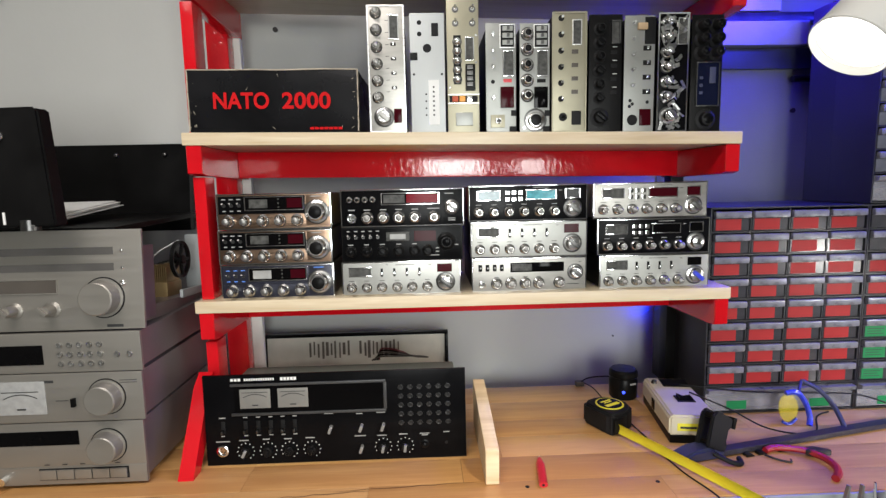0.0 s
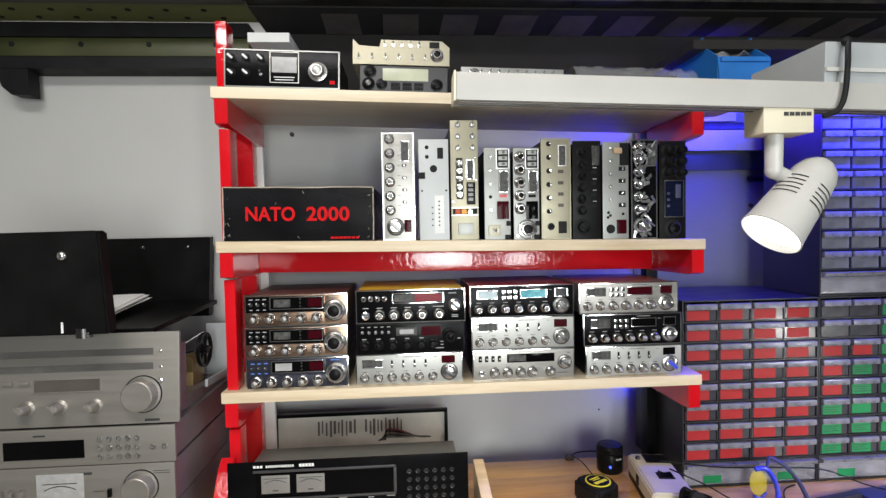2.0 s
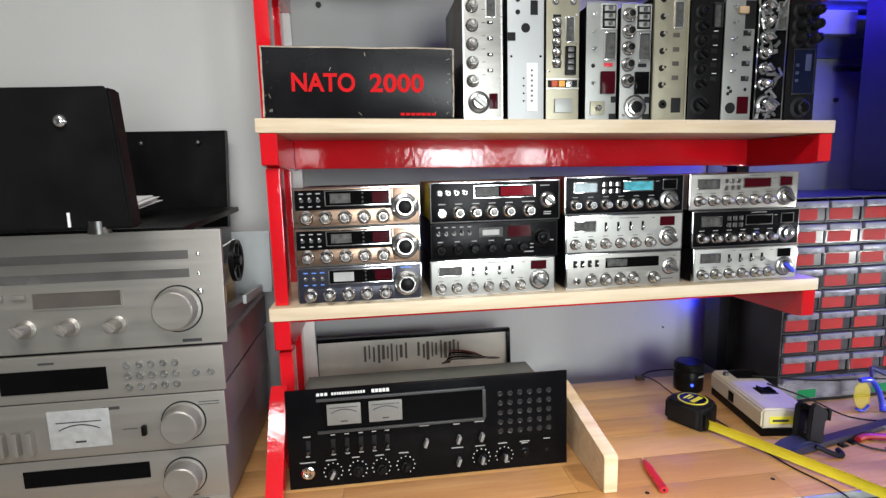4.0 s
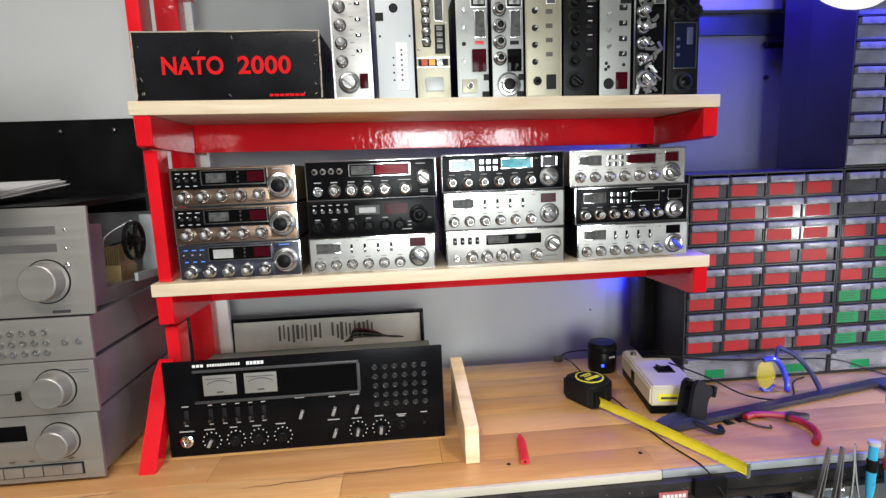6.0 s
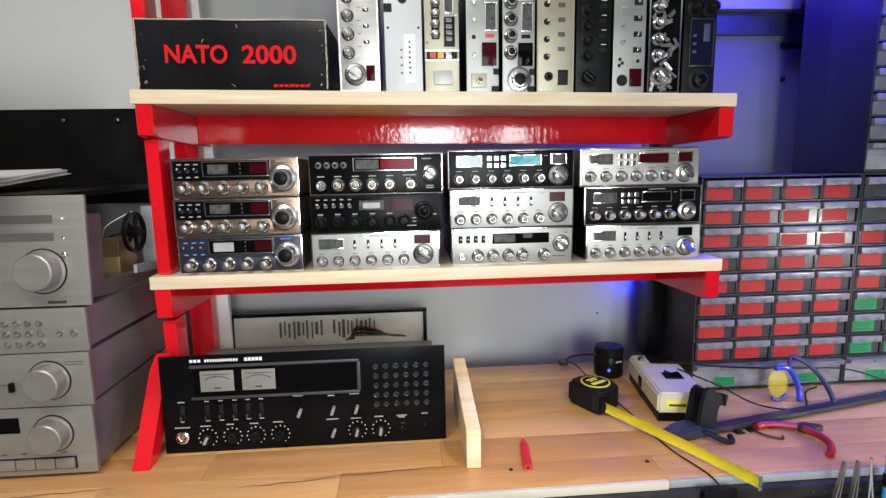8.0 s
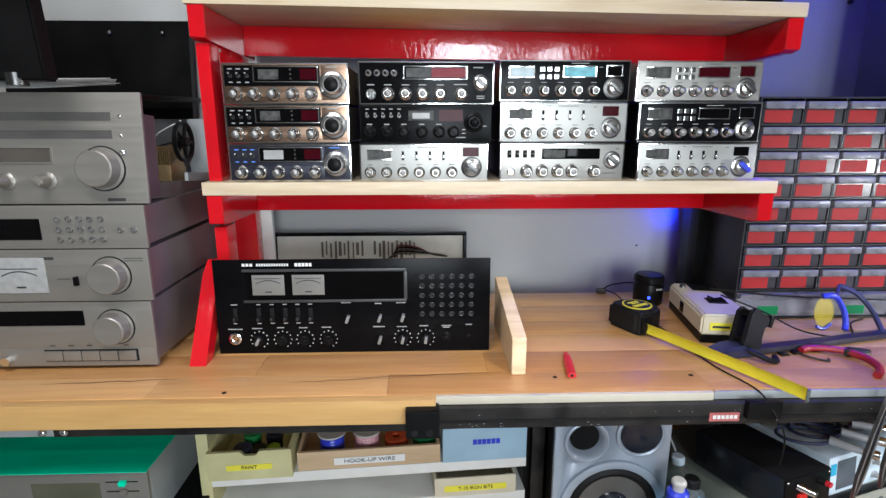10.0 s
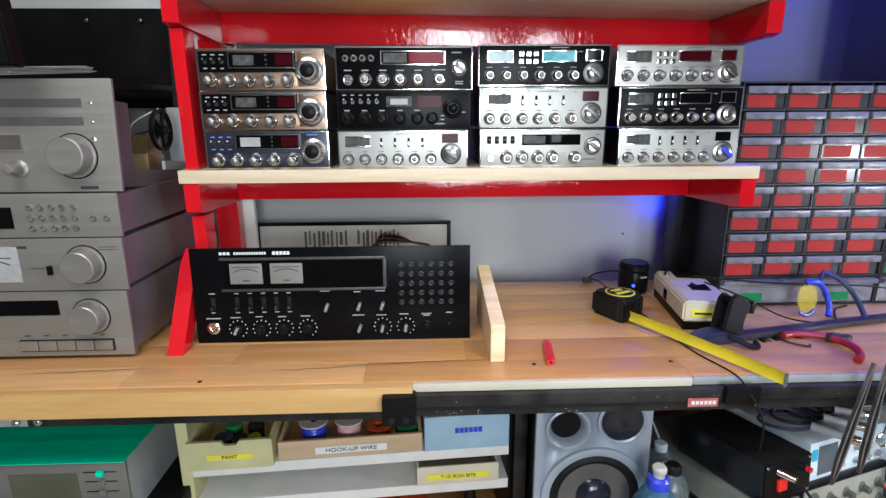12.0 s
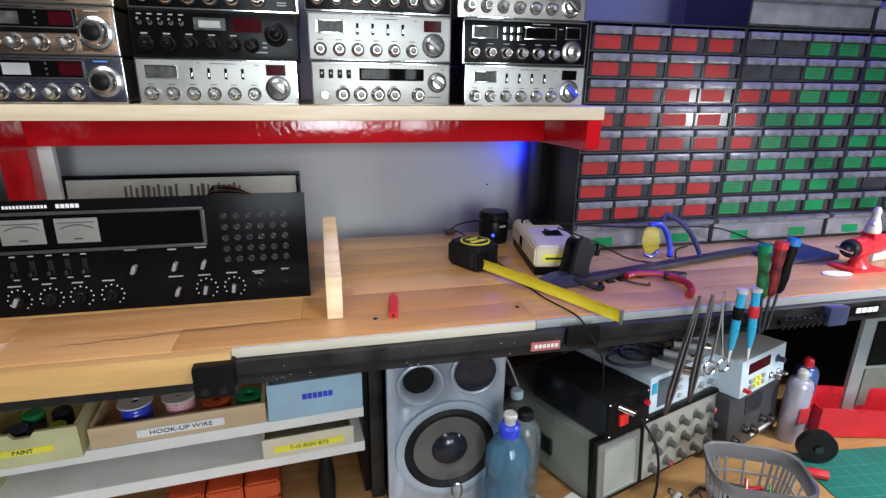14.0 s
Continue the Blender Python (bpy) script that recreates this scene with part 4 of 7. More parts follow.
for a in range(3):
    for b in range(2):
        patch(r, "key", 0.061 + 0.023 * a, 0.079 + 0.023 * a, 0.004 + 0.0075 * b, 0.0095 + 0.0075 * b, RUBBER, -0.003)
r = thing("stripped_radio", pose(-0.168, -0.346, shelf0(-0.168) + 0.0515, 0, 1.62, 0), "yellowed silver radio faceplate on a dark radio", "radio")
bm = N()
prism(bm, [(0, 0), (0.19, 0), (0.19, 0.036), (0.175, 0.048), (0.055, 0.048), (0.052, 0.034), (0.012, 0.036), (0, 0.048)], 0, 0.10)
part("faceplate", bm, CHAMP, r)
for k in range(6):
    toggle(r, 0.012 + 0.026 * k, 0.013)
for k in range(5):
    toggle(r, 0.062 + 0.017 * k, 0.037)
knob(r, 0.165, 0.020, 0.010, 0.012, CHROME, SATIN)
patch(r, "cutout", 0.150, 0.170, 0.034, 0.046, RUBBER)
r = thing("stripped_radio", pose(0.044, -0.346, shelf0(0.044), 0, 1.62, 0), "silver radio faceplate with a row of toggles", "radio")
bm = N()
box(bm, 0, 0.208, 0, 0.12, 0, 0.052, 0.002)
part("faceplate", bm, BARE, r)
for k in range(9):
    toggle(r, 0.04 + 0.018 * k, 0.040)
    hole(r, 0.045 + 0.018 * k, 0.024, 0.0022)
knob(r, 0.026, 0.036, 0.010, 0.004, CHROME, SATIN)
patch(r, "channel_display", 0.011, 0.040, 0.004, 0.021, GLASSD, -0.002)
patch(r, "socket_hole", 0.052, 0.060, 0.004, 0.012, RUBBER)
patch(r, "dark_slot", 0.068, 0.076, 0.005, 0.018, RUBBER)
patch(r, "dark_slot", 0.095, 0.104, 0.005, 0.016, RUBBER)
patch(r, "name_plate", 0.150, 0.205, 0.006, 0.012, KNOBCAP)
r = thing("bagged_radio", pose(0.280, -0.335, shelf0(0.280) + 0.001, 0, 1.62, 0), "radio wrapped in a crumpled clear plastic bag", "radio")
bm = N()
box(bm, 0.02, 0.22, 0.01, 0.16, 0, 0.052, 0.003)
part("faceplate", bm, SATIN, r)
for k in range(5):
    knob(r, 0.07 + 0.028 * k, 0.022, 0.007, 0.010, CHROME, CHROME, 0.01)
patch(r, "meter", 0.03, 0.065, 0.012, 0.045, METERD)
patch(r, "tag", 0.19, 0.2, 0.015, 0.03, ORANGE)
bm = N()
bmesh.ops.create_grid(bm, x_segments=26, y_segments=12, size=0.5)
for v in bm.verts:
    x, y = v.co.x * 0.255 + 0.125, v.co.y
    s = (y + 0.5)
    a = s * math.pi
    v.co = Vector((x, 0.08 - 0.10 * math.cos(a) + noise.noise(Vector((x * 60, s * 7, 0))) * 0.006, 0.003 + 0.062 * min(1, math.sin(a) * 1.6) + noise.noise(Vector((x * 70, s * 9, 4))) * 0.006 * (0 < s < 1)))
    v.co.z = max(v.co.z, 0.001)
part("plastic_bag", bm, BAGM, r, "crumpled clear plastic bag")

# ---------------- base station front and what stands behind it ----------------
base = thing("base_station", pose(-0.419, -0.398, BZ + 0.0005, -1.5, 0, 0), "black base station radio with twin meters and slotted grille", "radio")
bm = N()
box(bm, 0, 0.459, 0, 0.005, 0, 0.163, 0.001)
part("faceplate", bm, BLACK, base)
bm = N()
box(bm, 0.012, 0.447, 0.0052, 0.20, 0.004, 0.112, 0.002)
part("chassis", bm, GREYGREEN, base)
bm = N()
box(bm, 0.048, 0.318, -0.003, 0.0005, 0.143, 0.1475, 0.001)
box(bm, 0.048, 0.318, -0.003, 0.0005, 0.090, 0.0945, 0.001)
part("display_trim", bm, mat("trim_grey", (0.055, 0.055, 0.055), 0.35, 0.3, spec=0.4), base)
bm = N()
box(bm, 0.054, 0.316, -0.0012, 0.0005, 0.0965, 0.141)
part("display_window", bm, GLASSD, base)
bm = N()
box(bm, 0.314, 0.3195, -0.003, 0.0005, 0.0947, 0.1428, 0.0008)
part("display_trim", bm, bpy.data.materials["trim_grey"], base)
for u0 in (0.0635, 0.1292):
    bm = N()
    box(bm, u0, u0 + 0.0530, -0.0022, 0.0005, 0.1030, 0.1375, 0.001)
    # Card colour lowered for the unlit backlight and tinted window.
    mt = part("meter", bm, bpy.data.materials.get("unlit_meter_card") or mat("unlit_meter_card", (0.19, 0.185, 0.17), 0.4, var=0.1, bump=0), base, "white faced needle meter")
    needle_card(mt, u0, u0 + 0.0530, 0.1030, 0.1375, -0.0026)
gm = bmesh.new()
ring(gm, (0, 0, 0), (0, -1, 0), [(0.0049, 0.0), (0.0046, 0.0012), (0.0038, 0.0013), (0.0030, 0.0006), (0.0003, 0.0005)], 14)
GRILLE = finish(gm, "grille_hole", mat("grille_rim", (0.022, 0.022, 0.022), 0.28, 0.3, bump=0))
for a in range(6):
    for b in range(5):
        share("grille_hole", GRILLE, base, (0.3440 + a * 0.0166, -0.0003, 0.0670 + b * 0.0163))
socket(base, 0.0295, 0.0275, 0.0095)
for u in (0.0687, 0.1080, 0.1456, 0.1850, 0.311, 0.350):
    bm = N()
    ring(bm, (u, 0, 0.0245), (0, -1, 0), [(0.0085, 0), (0.0080, 0.008), (0.0068, 0.009), (0.0002, 0.009)], 18)
    k = part("knob", bm, SATIN, base)
    bm = N()
    box(bm, u - 0.0024, u + 0.0024, -0.015, -0.0088, 0.0185, 0.0305, 0.0012)
    bm.transform(Matrix.Translation((u, 0, 0.0245)) @ Matrix.Rotation(random.uniform(0.1, 0.7), 4, "Y") @ Matrix.Translation((-u, 0, -0.0245)))
    part("knob_blade", bm, bpy.data.materials.get("pale_knob") or mat("pale_knob", (0.24, 0.235, 0.22), 0.35, bump=0) if u in (0.0687, 0.311, 0.350) else SATIN, k)
    bm = N()
    for j in range(10):
        a = math.radians(-60 + 30 * j)
        box(bm, u + 0.0145 * math.cos(a) - 0.0008, u + 0.0145 * math.cos(a) + 0.0008, -0.0006, 0.0002, 0.0245 + 0.0145 * math.sin(a) - 0.0008, 0.0245 + 0.0145 * math.sin(a) + 0.0008)
    tagged(part("dial_dots", bm, PRINTW, base), kind="stuff")
for u, v in ((0.2189, 0.0611), (0.2727, 0.0623), (0.3112, 0.0626), (0.2723, 0.0235)):
    bm = N()
    box(bm, u - 0.0026, u + 0.0026, -0.012, 0.0002, v - 0.0062, v + 0.0062, 0.0018)
    bm.transform(Matrix.Translation((u, 0, v)) @ Matrix.Rotation(0.35, 4, "Y") @ Matrix.Translation((-u, 0, -v)))
    part("pointer_knob", bm, bpy.data.materials["pale_knob"], base)
for k, u in enumerate((0.0317, 0.0706, 0.0926, 0.1145, 0.1356, 0.1566)):
    bm = N()
    box(bm, u - 0.0035, u + 0.0035, -0.0012, 0.0004, 0.058, 0.080, 0.0008)
    sl = part("lever_slot", bm, RUBBER, base)
    bm = N()
    box(bm, u - 0.002, u + 0.002, -0.010, -0.001, 0.060, 0.066, 0.001)
    part("lever", bm, KNOBCAP, sl)
marks = [(0.0305, 0.0865, 0.011), (0.0305, 0.0535, 0.006), (0.0295, 0.0435, 0.024)] + [(u, 0.0865, 0.007) for u in (0.0706, 0.0926, 0.1145, 0.1356, 0.1566)] + [(u, 0.0535, 0.007) for u in (0.0706, 0.0926, 0.1145, 0.1356, 0.1566)]
marks += [(0.066, 0.0445, 0.017), (0.105, 0.0455, 0.012), (0.143, 0.0450, 0.014), (0.182, 0.0455, 0.016), (0.2165, 0.0885, 0.016), (0.270, 0.0865, 0.011), (0.308, 0.0875, 0.016), (0.2705, 0.0455, 0.02), (0.309, 0.0450, 0.017), (0.347, 0.0460, 0.015), (0.385, 0.0460, 0.017), (0.385, 0.0430, 0.011), (0.4235, 0.0475, 0.011)]
for u, v, w in marks:
    bars(base, [(u, v, w)], bpy.data.materials.get("dim_print") or mat("dim_print", (0.34, 0.34, 0.33), 0.6, bump=0), h=0.0017)
# maker's name and model as plain bars
for k in range(3):
    bars(base, [(0.0510 + k * 0.0062, 0.1545, 0.0046)], PRINTW, h=0.0046)
for k in range(13):
    bars(base, [(0.0735 + k * 0.0041, 0.1545, 0.0028)], PRINTW, h=0.0042)
for k in range(5):
    bars(base, [(0.1370 + k * 0.0058, 0.1545, 0.0046)], PRINTW, h=0.0056)
hole(base, 0.4235, 0.0275, 0.0026)
knob(base, 0.385, 0.026, 0.006, 0.006, SATIN, SATIN)

lid = thing("instrument_panel", pose(-0.407, -0.096, BZ + 0.001, -4, 0, 0), "black framed grey metal panel with vent slots, leaning", "panel")
bm = N()
box(bm, 0.008, 0.422, 0.002, 0.006, 0.008, 0.138)
part("sheet", bm, mat("worn_grey_sheet", (0.60, 0.57, 0.50), 0.55, 0.1, 0.22, 9), lid, "worn pale grey metal sheet")
bm = N()
for a in ((0, 0.43, 0.138, 0.146), (0, 0.43, 0, 0.008), (0, 0.008, 0.008, 0.138), (0.422, 0.43, 0.008, 0.138)):
    box(bm, a[0], a[1], -0.006, 0.008, a[2], a[3], 0.001)
part("edging", bm, BLACK, lid)
bm = N()
box(bm, 0, 0.02, 0.002, 0.0075, 0, 0.01)
for k in range(22):
    if k in (10, 11):
        continue
    bm2 = N()
    u = 0.105 + k * 0.0098
    box(bm2, u + 0.001 * math.sin(3 * k), u + 0.0046 + 0.0012 * math.sin(5 * k), 0.0005, 0.0022, 0.090 + 0.005 * math.sin(k * 1.7), 0.124 + 0.003 * math.sin(2.3 * k))
    part("vent_slot", bm2, mat("slot_shadow", (0.12, 0.10, 0.08), 0.8, bump=0) if k == 0 else bpy.data.materials["slot_shadow"], lid)
bm.free()
strip = N()
box(strip, -0.447, -0.399, -0.1035, -0.088, BZ, 1.806, 0.001)
for v in strip.verts:
    if v.co.z > 1.5:
        v.co.x = max(-0.441, min(-0.412, v.co.x))
solo("wooden_batten", strip, WHITESH, "white painted batten standing against the wall", "batten")
wires = thing("wire_loom", pose(-0.095, -0.215, BZ + 0.114), "loose loom of brown and black wires", "wires")
for k in range(5):
    bm = N()
    tube(bm, [(-0.05 + 0.004 * k, 0.02, 0.001), (-0.03, 0.01 + 0.004 * k, 0.012 + 0.003 * k), (0.01, 0.0, 0.015 + 0.003 * k), (0.05 - 0.003 * k, 0.012, 0.010), (0.07, 0.03, 0.001)], 0.0018)
    part("wire", bm, (BROWN, BLACK, BROWN, BLACK, DARKRED)[k], wires)

# ---------------- things on the bench ----------------
bm = N()
prism(bm, [(-0.491, 0), (-0.491, 0.058), (-0.485, 0.062), (-0.285, 0.096), (-0.275, 0.096), (-0.275, 0)], 0, 0.022)
bm.transform(Matrix(((0, 1, 0, 0), (1, 0, 0, 0), (0, 0, 1, 0), (0, 0, 0, 1))))
bmesh.ops.bevel(bm, geom=bm.edges[:], offset=0.001, segments=1, affect="EDGES")
solo("wood_offcut", bm, RAWPINE, "raw pine offcut standing on its edge", "offcut", m=pose(0.064, 0, BZ + 0.0003))

pen = thing("carpenter_pencil", pose(0.155, -0.505, BZ + 0.0052, 0, 0, -8), "flat red carpenter's pencil lying on the bench", "pencil")
bm = N()
ring(bm, (0, 0, 0), (0, 1, 0), [(0.0002, 0), (0.0072, 0), (0.0072, 0.062), (0.0066, 0.068), (0.0030, 0.083)], 8)
for v in bm.verts:
    v.co.z *= 0.68
part("barrel", bm, REDPL, pen)
bm = N()
cyl(bm, (0, -0.0006, 0), (0, 0.001, 0), 0.0022, n=8)
part("lead", bm, RUBBER, pen)
bm = N()
ring(bm, (0, 0, 0), (0, 1, 0), [(0.0030, 0.083), (0.0002, 0.092)], 8)
part("tip", bm, RAWPINE, pen)

tape = thing("tape_measure", pose(0.335, -0.302, BZ + 0.0004, 0, 0, -62.5), "black and yellow tape measure with blade pulled out", "tape measure")
bm = N()
prism(bm, [(-0.046, -0.022), (-0.038, -0.036), (0.030, -0.036), (0.038, -0.030), (0.040, 0.004), (0.030, 0.030), (0.008, 0.041), (-0.020, 0.039), (-0.040, 0.022), (-0.047, 0.0)], 0, 0.044)
bm.transform(Matrix(((1, 0, 0, 0), (0, 0, 1, 0), (0, 1, 0, 0), (0, 0, 0, 1))))
bmesh.ops.bevel(bm, geom=bm.edges[:], offset=0.006, segments=3, affect="EDGES")
part("case", bm, RUBBER, tape)
bm = N()
box(bm, 0.0385, 0.0412, -0.0315, -0.008, 0.006, 0.036, 0.0008)
part("mouth_plate", bm, SATIN, tape)
bm = N()
cyl(bm, (-0.004, 0.002, 0.0436), (-0.004, 0.002, 0.0452), 0.0275, n=32)
dk = part("badge_rim", bm, YLAB, tape)
bm = N()
cyl(bm, (-0.004, 0.002, 0.0452), (-0.004, 0.002, 0.0458), 0.0240, n=32)
part("badge", bm, BLACK, dk)
bm = N()
for w, y0, y1 in ((0.034, 0.005, 0.014), (0.020, -0.004, -0.001), (0.026, -0.011, -0.007)):
    box(bm, y0 - 0.006, y1 - 0.006, -w / 2 + 0.002, w / 2 + 0.002, 0.0457, 0.0462)
part("badge_print", bm, YLAB, dk)
bm = N()
rows = []
for k in range(25):
    x = 0.034 + (0.314 - 0.034) * k / 24
    rows.append([bm.verts.new((x, -0.022 + 0.0035 * (1 - (j / 4) ** 2) + 0.003 * math.sin(k / 24 * 2.6), 0.0165 + j * 0.00235 - 0.0030 * k / 24)) for j in range(-4, 5)])
for ra, rb_ in zip(rows, rows[1:]):
    for j in range(8):
        bm.faces.new((ra[j], rb_[j], rb_[j + 1], ra[j + 1]))
bmesh.ops.solidify(bm, geom=bm.faces[:], thickness=0.0006)
part("blade", bm, YTAPE, tape, "yellow steel tape blade standing on edge")
bm = N()
box(bm, 0.3135, 0.3155, -0.025, -0.018, 0.003, 0.0235, 0.0005)
part("end_hook", bm, ALU, tape)

adapter = thing("power_adapter", pose(0.416, -0.158, BZ + 0.0003), "small round black box with a blue light", "adapter")
bm = N()
ring(bm, (0, 0, 0), (0, 0, 1), [(0.0003, 0), (0.028, 0), (0.0305, 0.004), (0.0310, 0.040), (0.0290, 0.0445), (0.0290, 0.0475), (0.0315, 0.050), (0.0310, 0.060), (0.0270, 0.065), (0.0003, 0.066)], 36)
part("body", bm, SATIN, adapter)
bm = N()
ball(bm, (-0.010, -0.0298, 0.020), 0.0032)
part("indicator", bm, LEDB, adapter, "glowing blue light")
bm = N()
for k in range(3):
    box(bm, 0.004 + k * 0.005, 0.0078 + k * 0.005, -0.0312 + k * 0.0012, -0.0300 + k * 0.0012, 0.036, 0.040)
tagged(part("printed_text", bm, bpy.data.materials["dim_print"], adapter), kind="stuff")
block = N()
box(block, 0.326, 0.346, -0.098, -0.086, BZ + 0.0003, BZ + 0.012, 0.002)
solo("wood_block", block, BROWN, "small dark wood block at the bench's back edge", "block")
lead = N()
tube(lead, [(0.338, -0.094, BZ + 0.010), (0.352, -0.105, BZ + 0.024), (0.374, -0.128, BZ + 0.036), (0.392, -0.140, BZ + 0.040)], 0.0017)
solo("cable", lead, RUBBER, "thin black cable running to the small box", "cable")
lead = N()
tube(lead, [(0.344, -0.094, BZ + 0.009), (0.356, -0.130, BZ + 0.010), (0.364, -0.180, BZ + 0.003), (0.372, -0.24, BZ + 0.002), (0.385, -0.355, BZ + 0.002), (0.388, -0.42, BZ + 0.002), (0.396, -0.48, BZ + 0.002), (0.415, -0.548, BZ + 0.002), (0.425, -0.572, BZ - 0.015), (0.45, -0.575, BZ - 0.06), (0.485, -0.53, BZ - 0.140)], 0.0013)
solo("cable", lead, RUBBER, "black cable hanging over the bench's front", "cable")

psu = thing("battery_charger", pose(0.418, -0.380, BZ + 0.004, 0, 0, -8.5), "cream plastic bench charger with black switches", "charger")
bm = N()
prism(bm, [(0, 0.012), (0, 0.046), (0.004, 0.051), (0.084, 0.051), (0.088, 0.046), (0.088, 0.012)], 0, 0.190)
bmesh.ops.bevel(bm, geom=bm.edges[:], offset=0.0035, segments=2, affect="EDGES")
part("case", bm, CREAMPL, psu)
bm = N()
box(bm, 0.002, 0.086, 0.002, 0.188, -0.0035, 0.0115, 0.002)
part("base", bm, SATIN, psu)
bm = N()
box(bm, 0.030, 0.084, 0.140, 0.182, 0.0505, 0.0530, 0.002)
part("socket_plate", bm, SATIN, psu)
bm = N()
box(bm, 0.034, 0.068, 0.062, 0.092, 0.0505, 0.0525, 0.001)
sw = part("switch_recess", bm, RUBBER, psu)
bm = N()
prism(bm, [(0.038, 0.0525), (0.064, 0.0525), (0.064, 0.056), (0.051, 0.0535), (0.038, 0.059)], 0.066, 0.088)
part("rocker_switch", bm, BLACK, sw)
bm = N()
box(bm, 0.014, 0.056, -0.0012, 0.0005, 0.022, 0.036)
yl = part("warning_label", bm, YLAB, psu, "yellow warning label")
bm = N()
box(bm, 0.019, 0.048, -0.0018, -0.001, 0.0265, 0.0305)
part("label_print", bm, PRINTK, yl)
bm = N()
box(bm, -0.0014, 0.0005, 0.096, 0.114, 0.018, 0.038, 0.0006)
part("side_socket", bm, BLACK, psu)
bm = N()
cyl(bm, (0.016, 0.160, 0.0505), (0.016, 0.160, 0.057), 0.006, 0.005, 14)
part("terminal", bm, KNOBCAP, psu)

clamp = thing("bar_clamp", pose(0.468, -0.440, BZ + 0.0005, 0, 0, 12), "black plastic bar clamp with a navy steel bar", "clamp")
TILT = Matrix.Translation((0.004, 0.010, 0.014)) @ Matrix.Rotation(radians(24), 4, "Y") @ Matrix.Rotation(radians(-12), 4, "X")
for y in (-0.014, 0.010):
    bm = N()
    prism(bm, [(-0.022, 0.0), (0.016, 0.0), (0.020, 0.012), (0.012, 0.020), (0.012, 0.040), (0.022, 0.046), (0.020, 0.060), (-0.016, 0.066), (-0.024, 0.056)], y, y + 0.008)
    bmesh.ops.bevel(bm, geom=bm.edges[:], offset=0.0022, segments=2, affect="EDGES")
    bm.transform(TILT)
    part("jaw", bm, RUBBER, clamp)
for x0, x1, z0, z1 in ((-0.020, -0.012, 0.050, 0.060), (0.006, 0.014, 0.048, 0.056), (-0.018, 0.010, 0.004, 0.012)):
    bm = N()
    box(bm, x0, x1, -0.0058, 0.0098, z0, z1, 0.0015)
    bm.transform(TILT)
    part("cross_pin", bm, SATIN, clamp)
bm = N()
box(bm, 0.0205, 0.028, -0.015, 0.019, 0.044, 0.064, 0.002)
bm.transform(TILT)
part("pad", bm, SATIN, clamp, "black rubber jaw pad")
bm = N()
prism(bm, [(-0.066, 0.0), (0.022, 0.0), (0.024, 0.014), (0.0, 0.022), (-0.040, 0.020), (-0.064, 0.010)], -0.004, 0.030)
bmesh.ops.bevel(bm, geom=bm.edges[:], offset=0.004, segments=2, affect="EDGES")
part("grip", bm, NAVY, clamp)
bm = N()
tube(bm, [(-0.010, -0.012, 0.018), (0.012, -0.030, 0.008), (0.030, -0.030, 0.004), (0.036, -0.018, 0.006)], 0.0045, 8)
part("trigger", bm, RUBBER, clamp)
bm = N()
box(bm, 0.018, 0.440, -0.002, 0.016, 0.003, 0.013, 0.0015)
part("bar", bm, mat("dull_blue_steel", (0.034, 0.032, 0.046), 0.42, 0.35, 0.3, 60, 0.2), clamp, "scuffed dark steel bar")
for x in (0.060, 0.086, 0.128):
    bm = N()
    prism(bm, [(x, 0.0), (x + 0.018, 0.0), (x + 0.010, 0.005), (x, 0.005)], -0.012, -0.002)
    part("lug", bm, SATIN, clamp)

glasses = thing("safety_glasses", pose(0.704, -0.322, BZ + 0.002, 0, 0, 6), "blue framed safety glasses with amber lenses", "glasses")
for s in (-1,):
    bm = N()
    prism(bm, [(-0.022 + 0.021 * math.cos(a * 0.3927) - 0.004 * math.sin(a * 0.3927), 0.033 + 0.030 * math.sin(a * 0.3927)) for a in range(16)], -0.001, 0.0008)
    part("lens", bm, LENSY, glasses, "amber lens")
bm = N()
tube(bm, [(-0.034, -0.001, 0.006), (-0.020, -0.003, 0.001), (-0.004, -0.001, 0.010)], 0.0030, 8)
part("lower_rim", bm, ROYAL, glasses)
bm = N()
tube(bm, [(-0.030, 0, 0.064), (-0.012, -0.003, 0.066), (0.002, -0.004, 0.056), (0.012, -0.008, 0.036), (0.014, -0.014, 0.016), (0.008, -0.020, 0.004)], 0.0052, 8)
part("frame", bm, ROYAL, glasses)
bm = N()
tube(bm, [(0.022, 0.02, 0.078), (0.042, 0.0, 0.066), (0.056, -0.02, 0.042), (0.058, -0.040, 0.018), (0.054, -0.052, 0.005)], 0.0046, 8)
part("temple", bm, NAVY, glasses)
bm = N()
tube(bm, [(-0.004, -0.003, 0.064), (0.010, 0.010, 0.074), (0.022, 0.02, 0.078)], 0.003, 8)
part("hinge", bm, NAVY, glasses)

pliers = thing("pliers", pose(0.568, -0.429, BZ), "red handled pliers lying on the bench", "pliers")
GRIPR = mat("dipped_red_grip", (0.30, 0.012, 0.015), 0.4)
bm = N()
tube(bm, [(0.0, 0.0, 0.007), (0.018, 0.006, 0.008), (0.045, 0.0, 0.009), (0.070, -0.012, 0.009)], 0.0056, 8)
part("handle", bm, GRIPR, pliers, "dipped red grip")
bm = N()
tube(bm, [(0.070, -0.016, 0.009), (0.080, -0.036, 0.009), (0.080, -0.058, 0.008), (0.070, -0.078, 0.007), (0.054, -0.092, 0.006)], 0.0060, 8)
part("handle", bm, GRIPR, pliers, "dipped red grip")
bm = N()
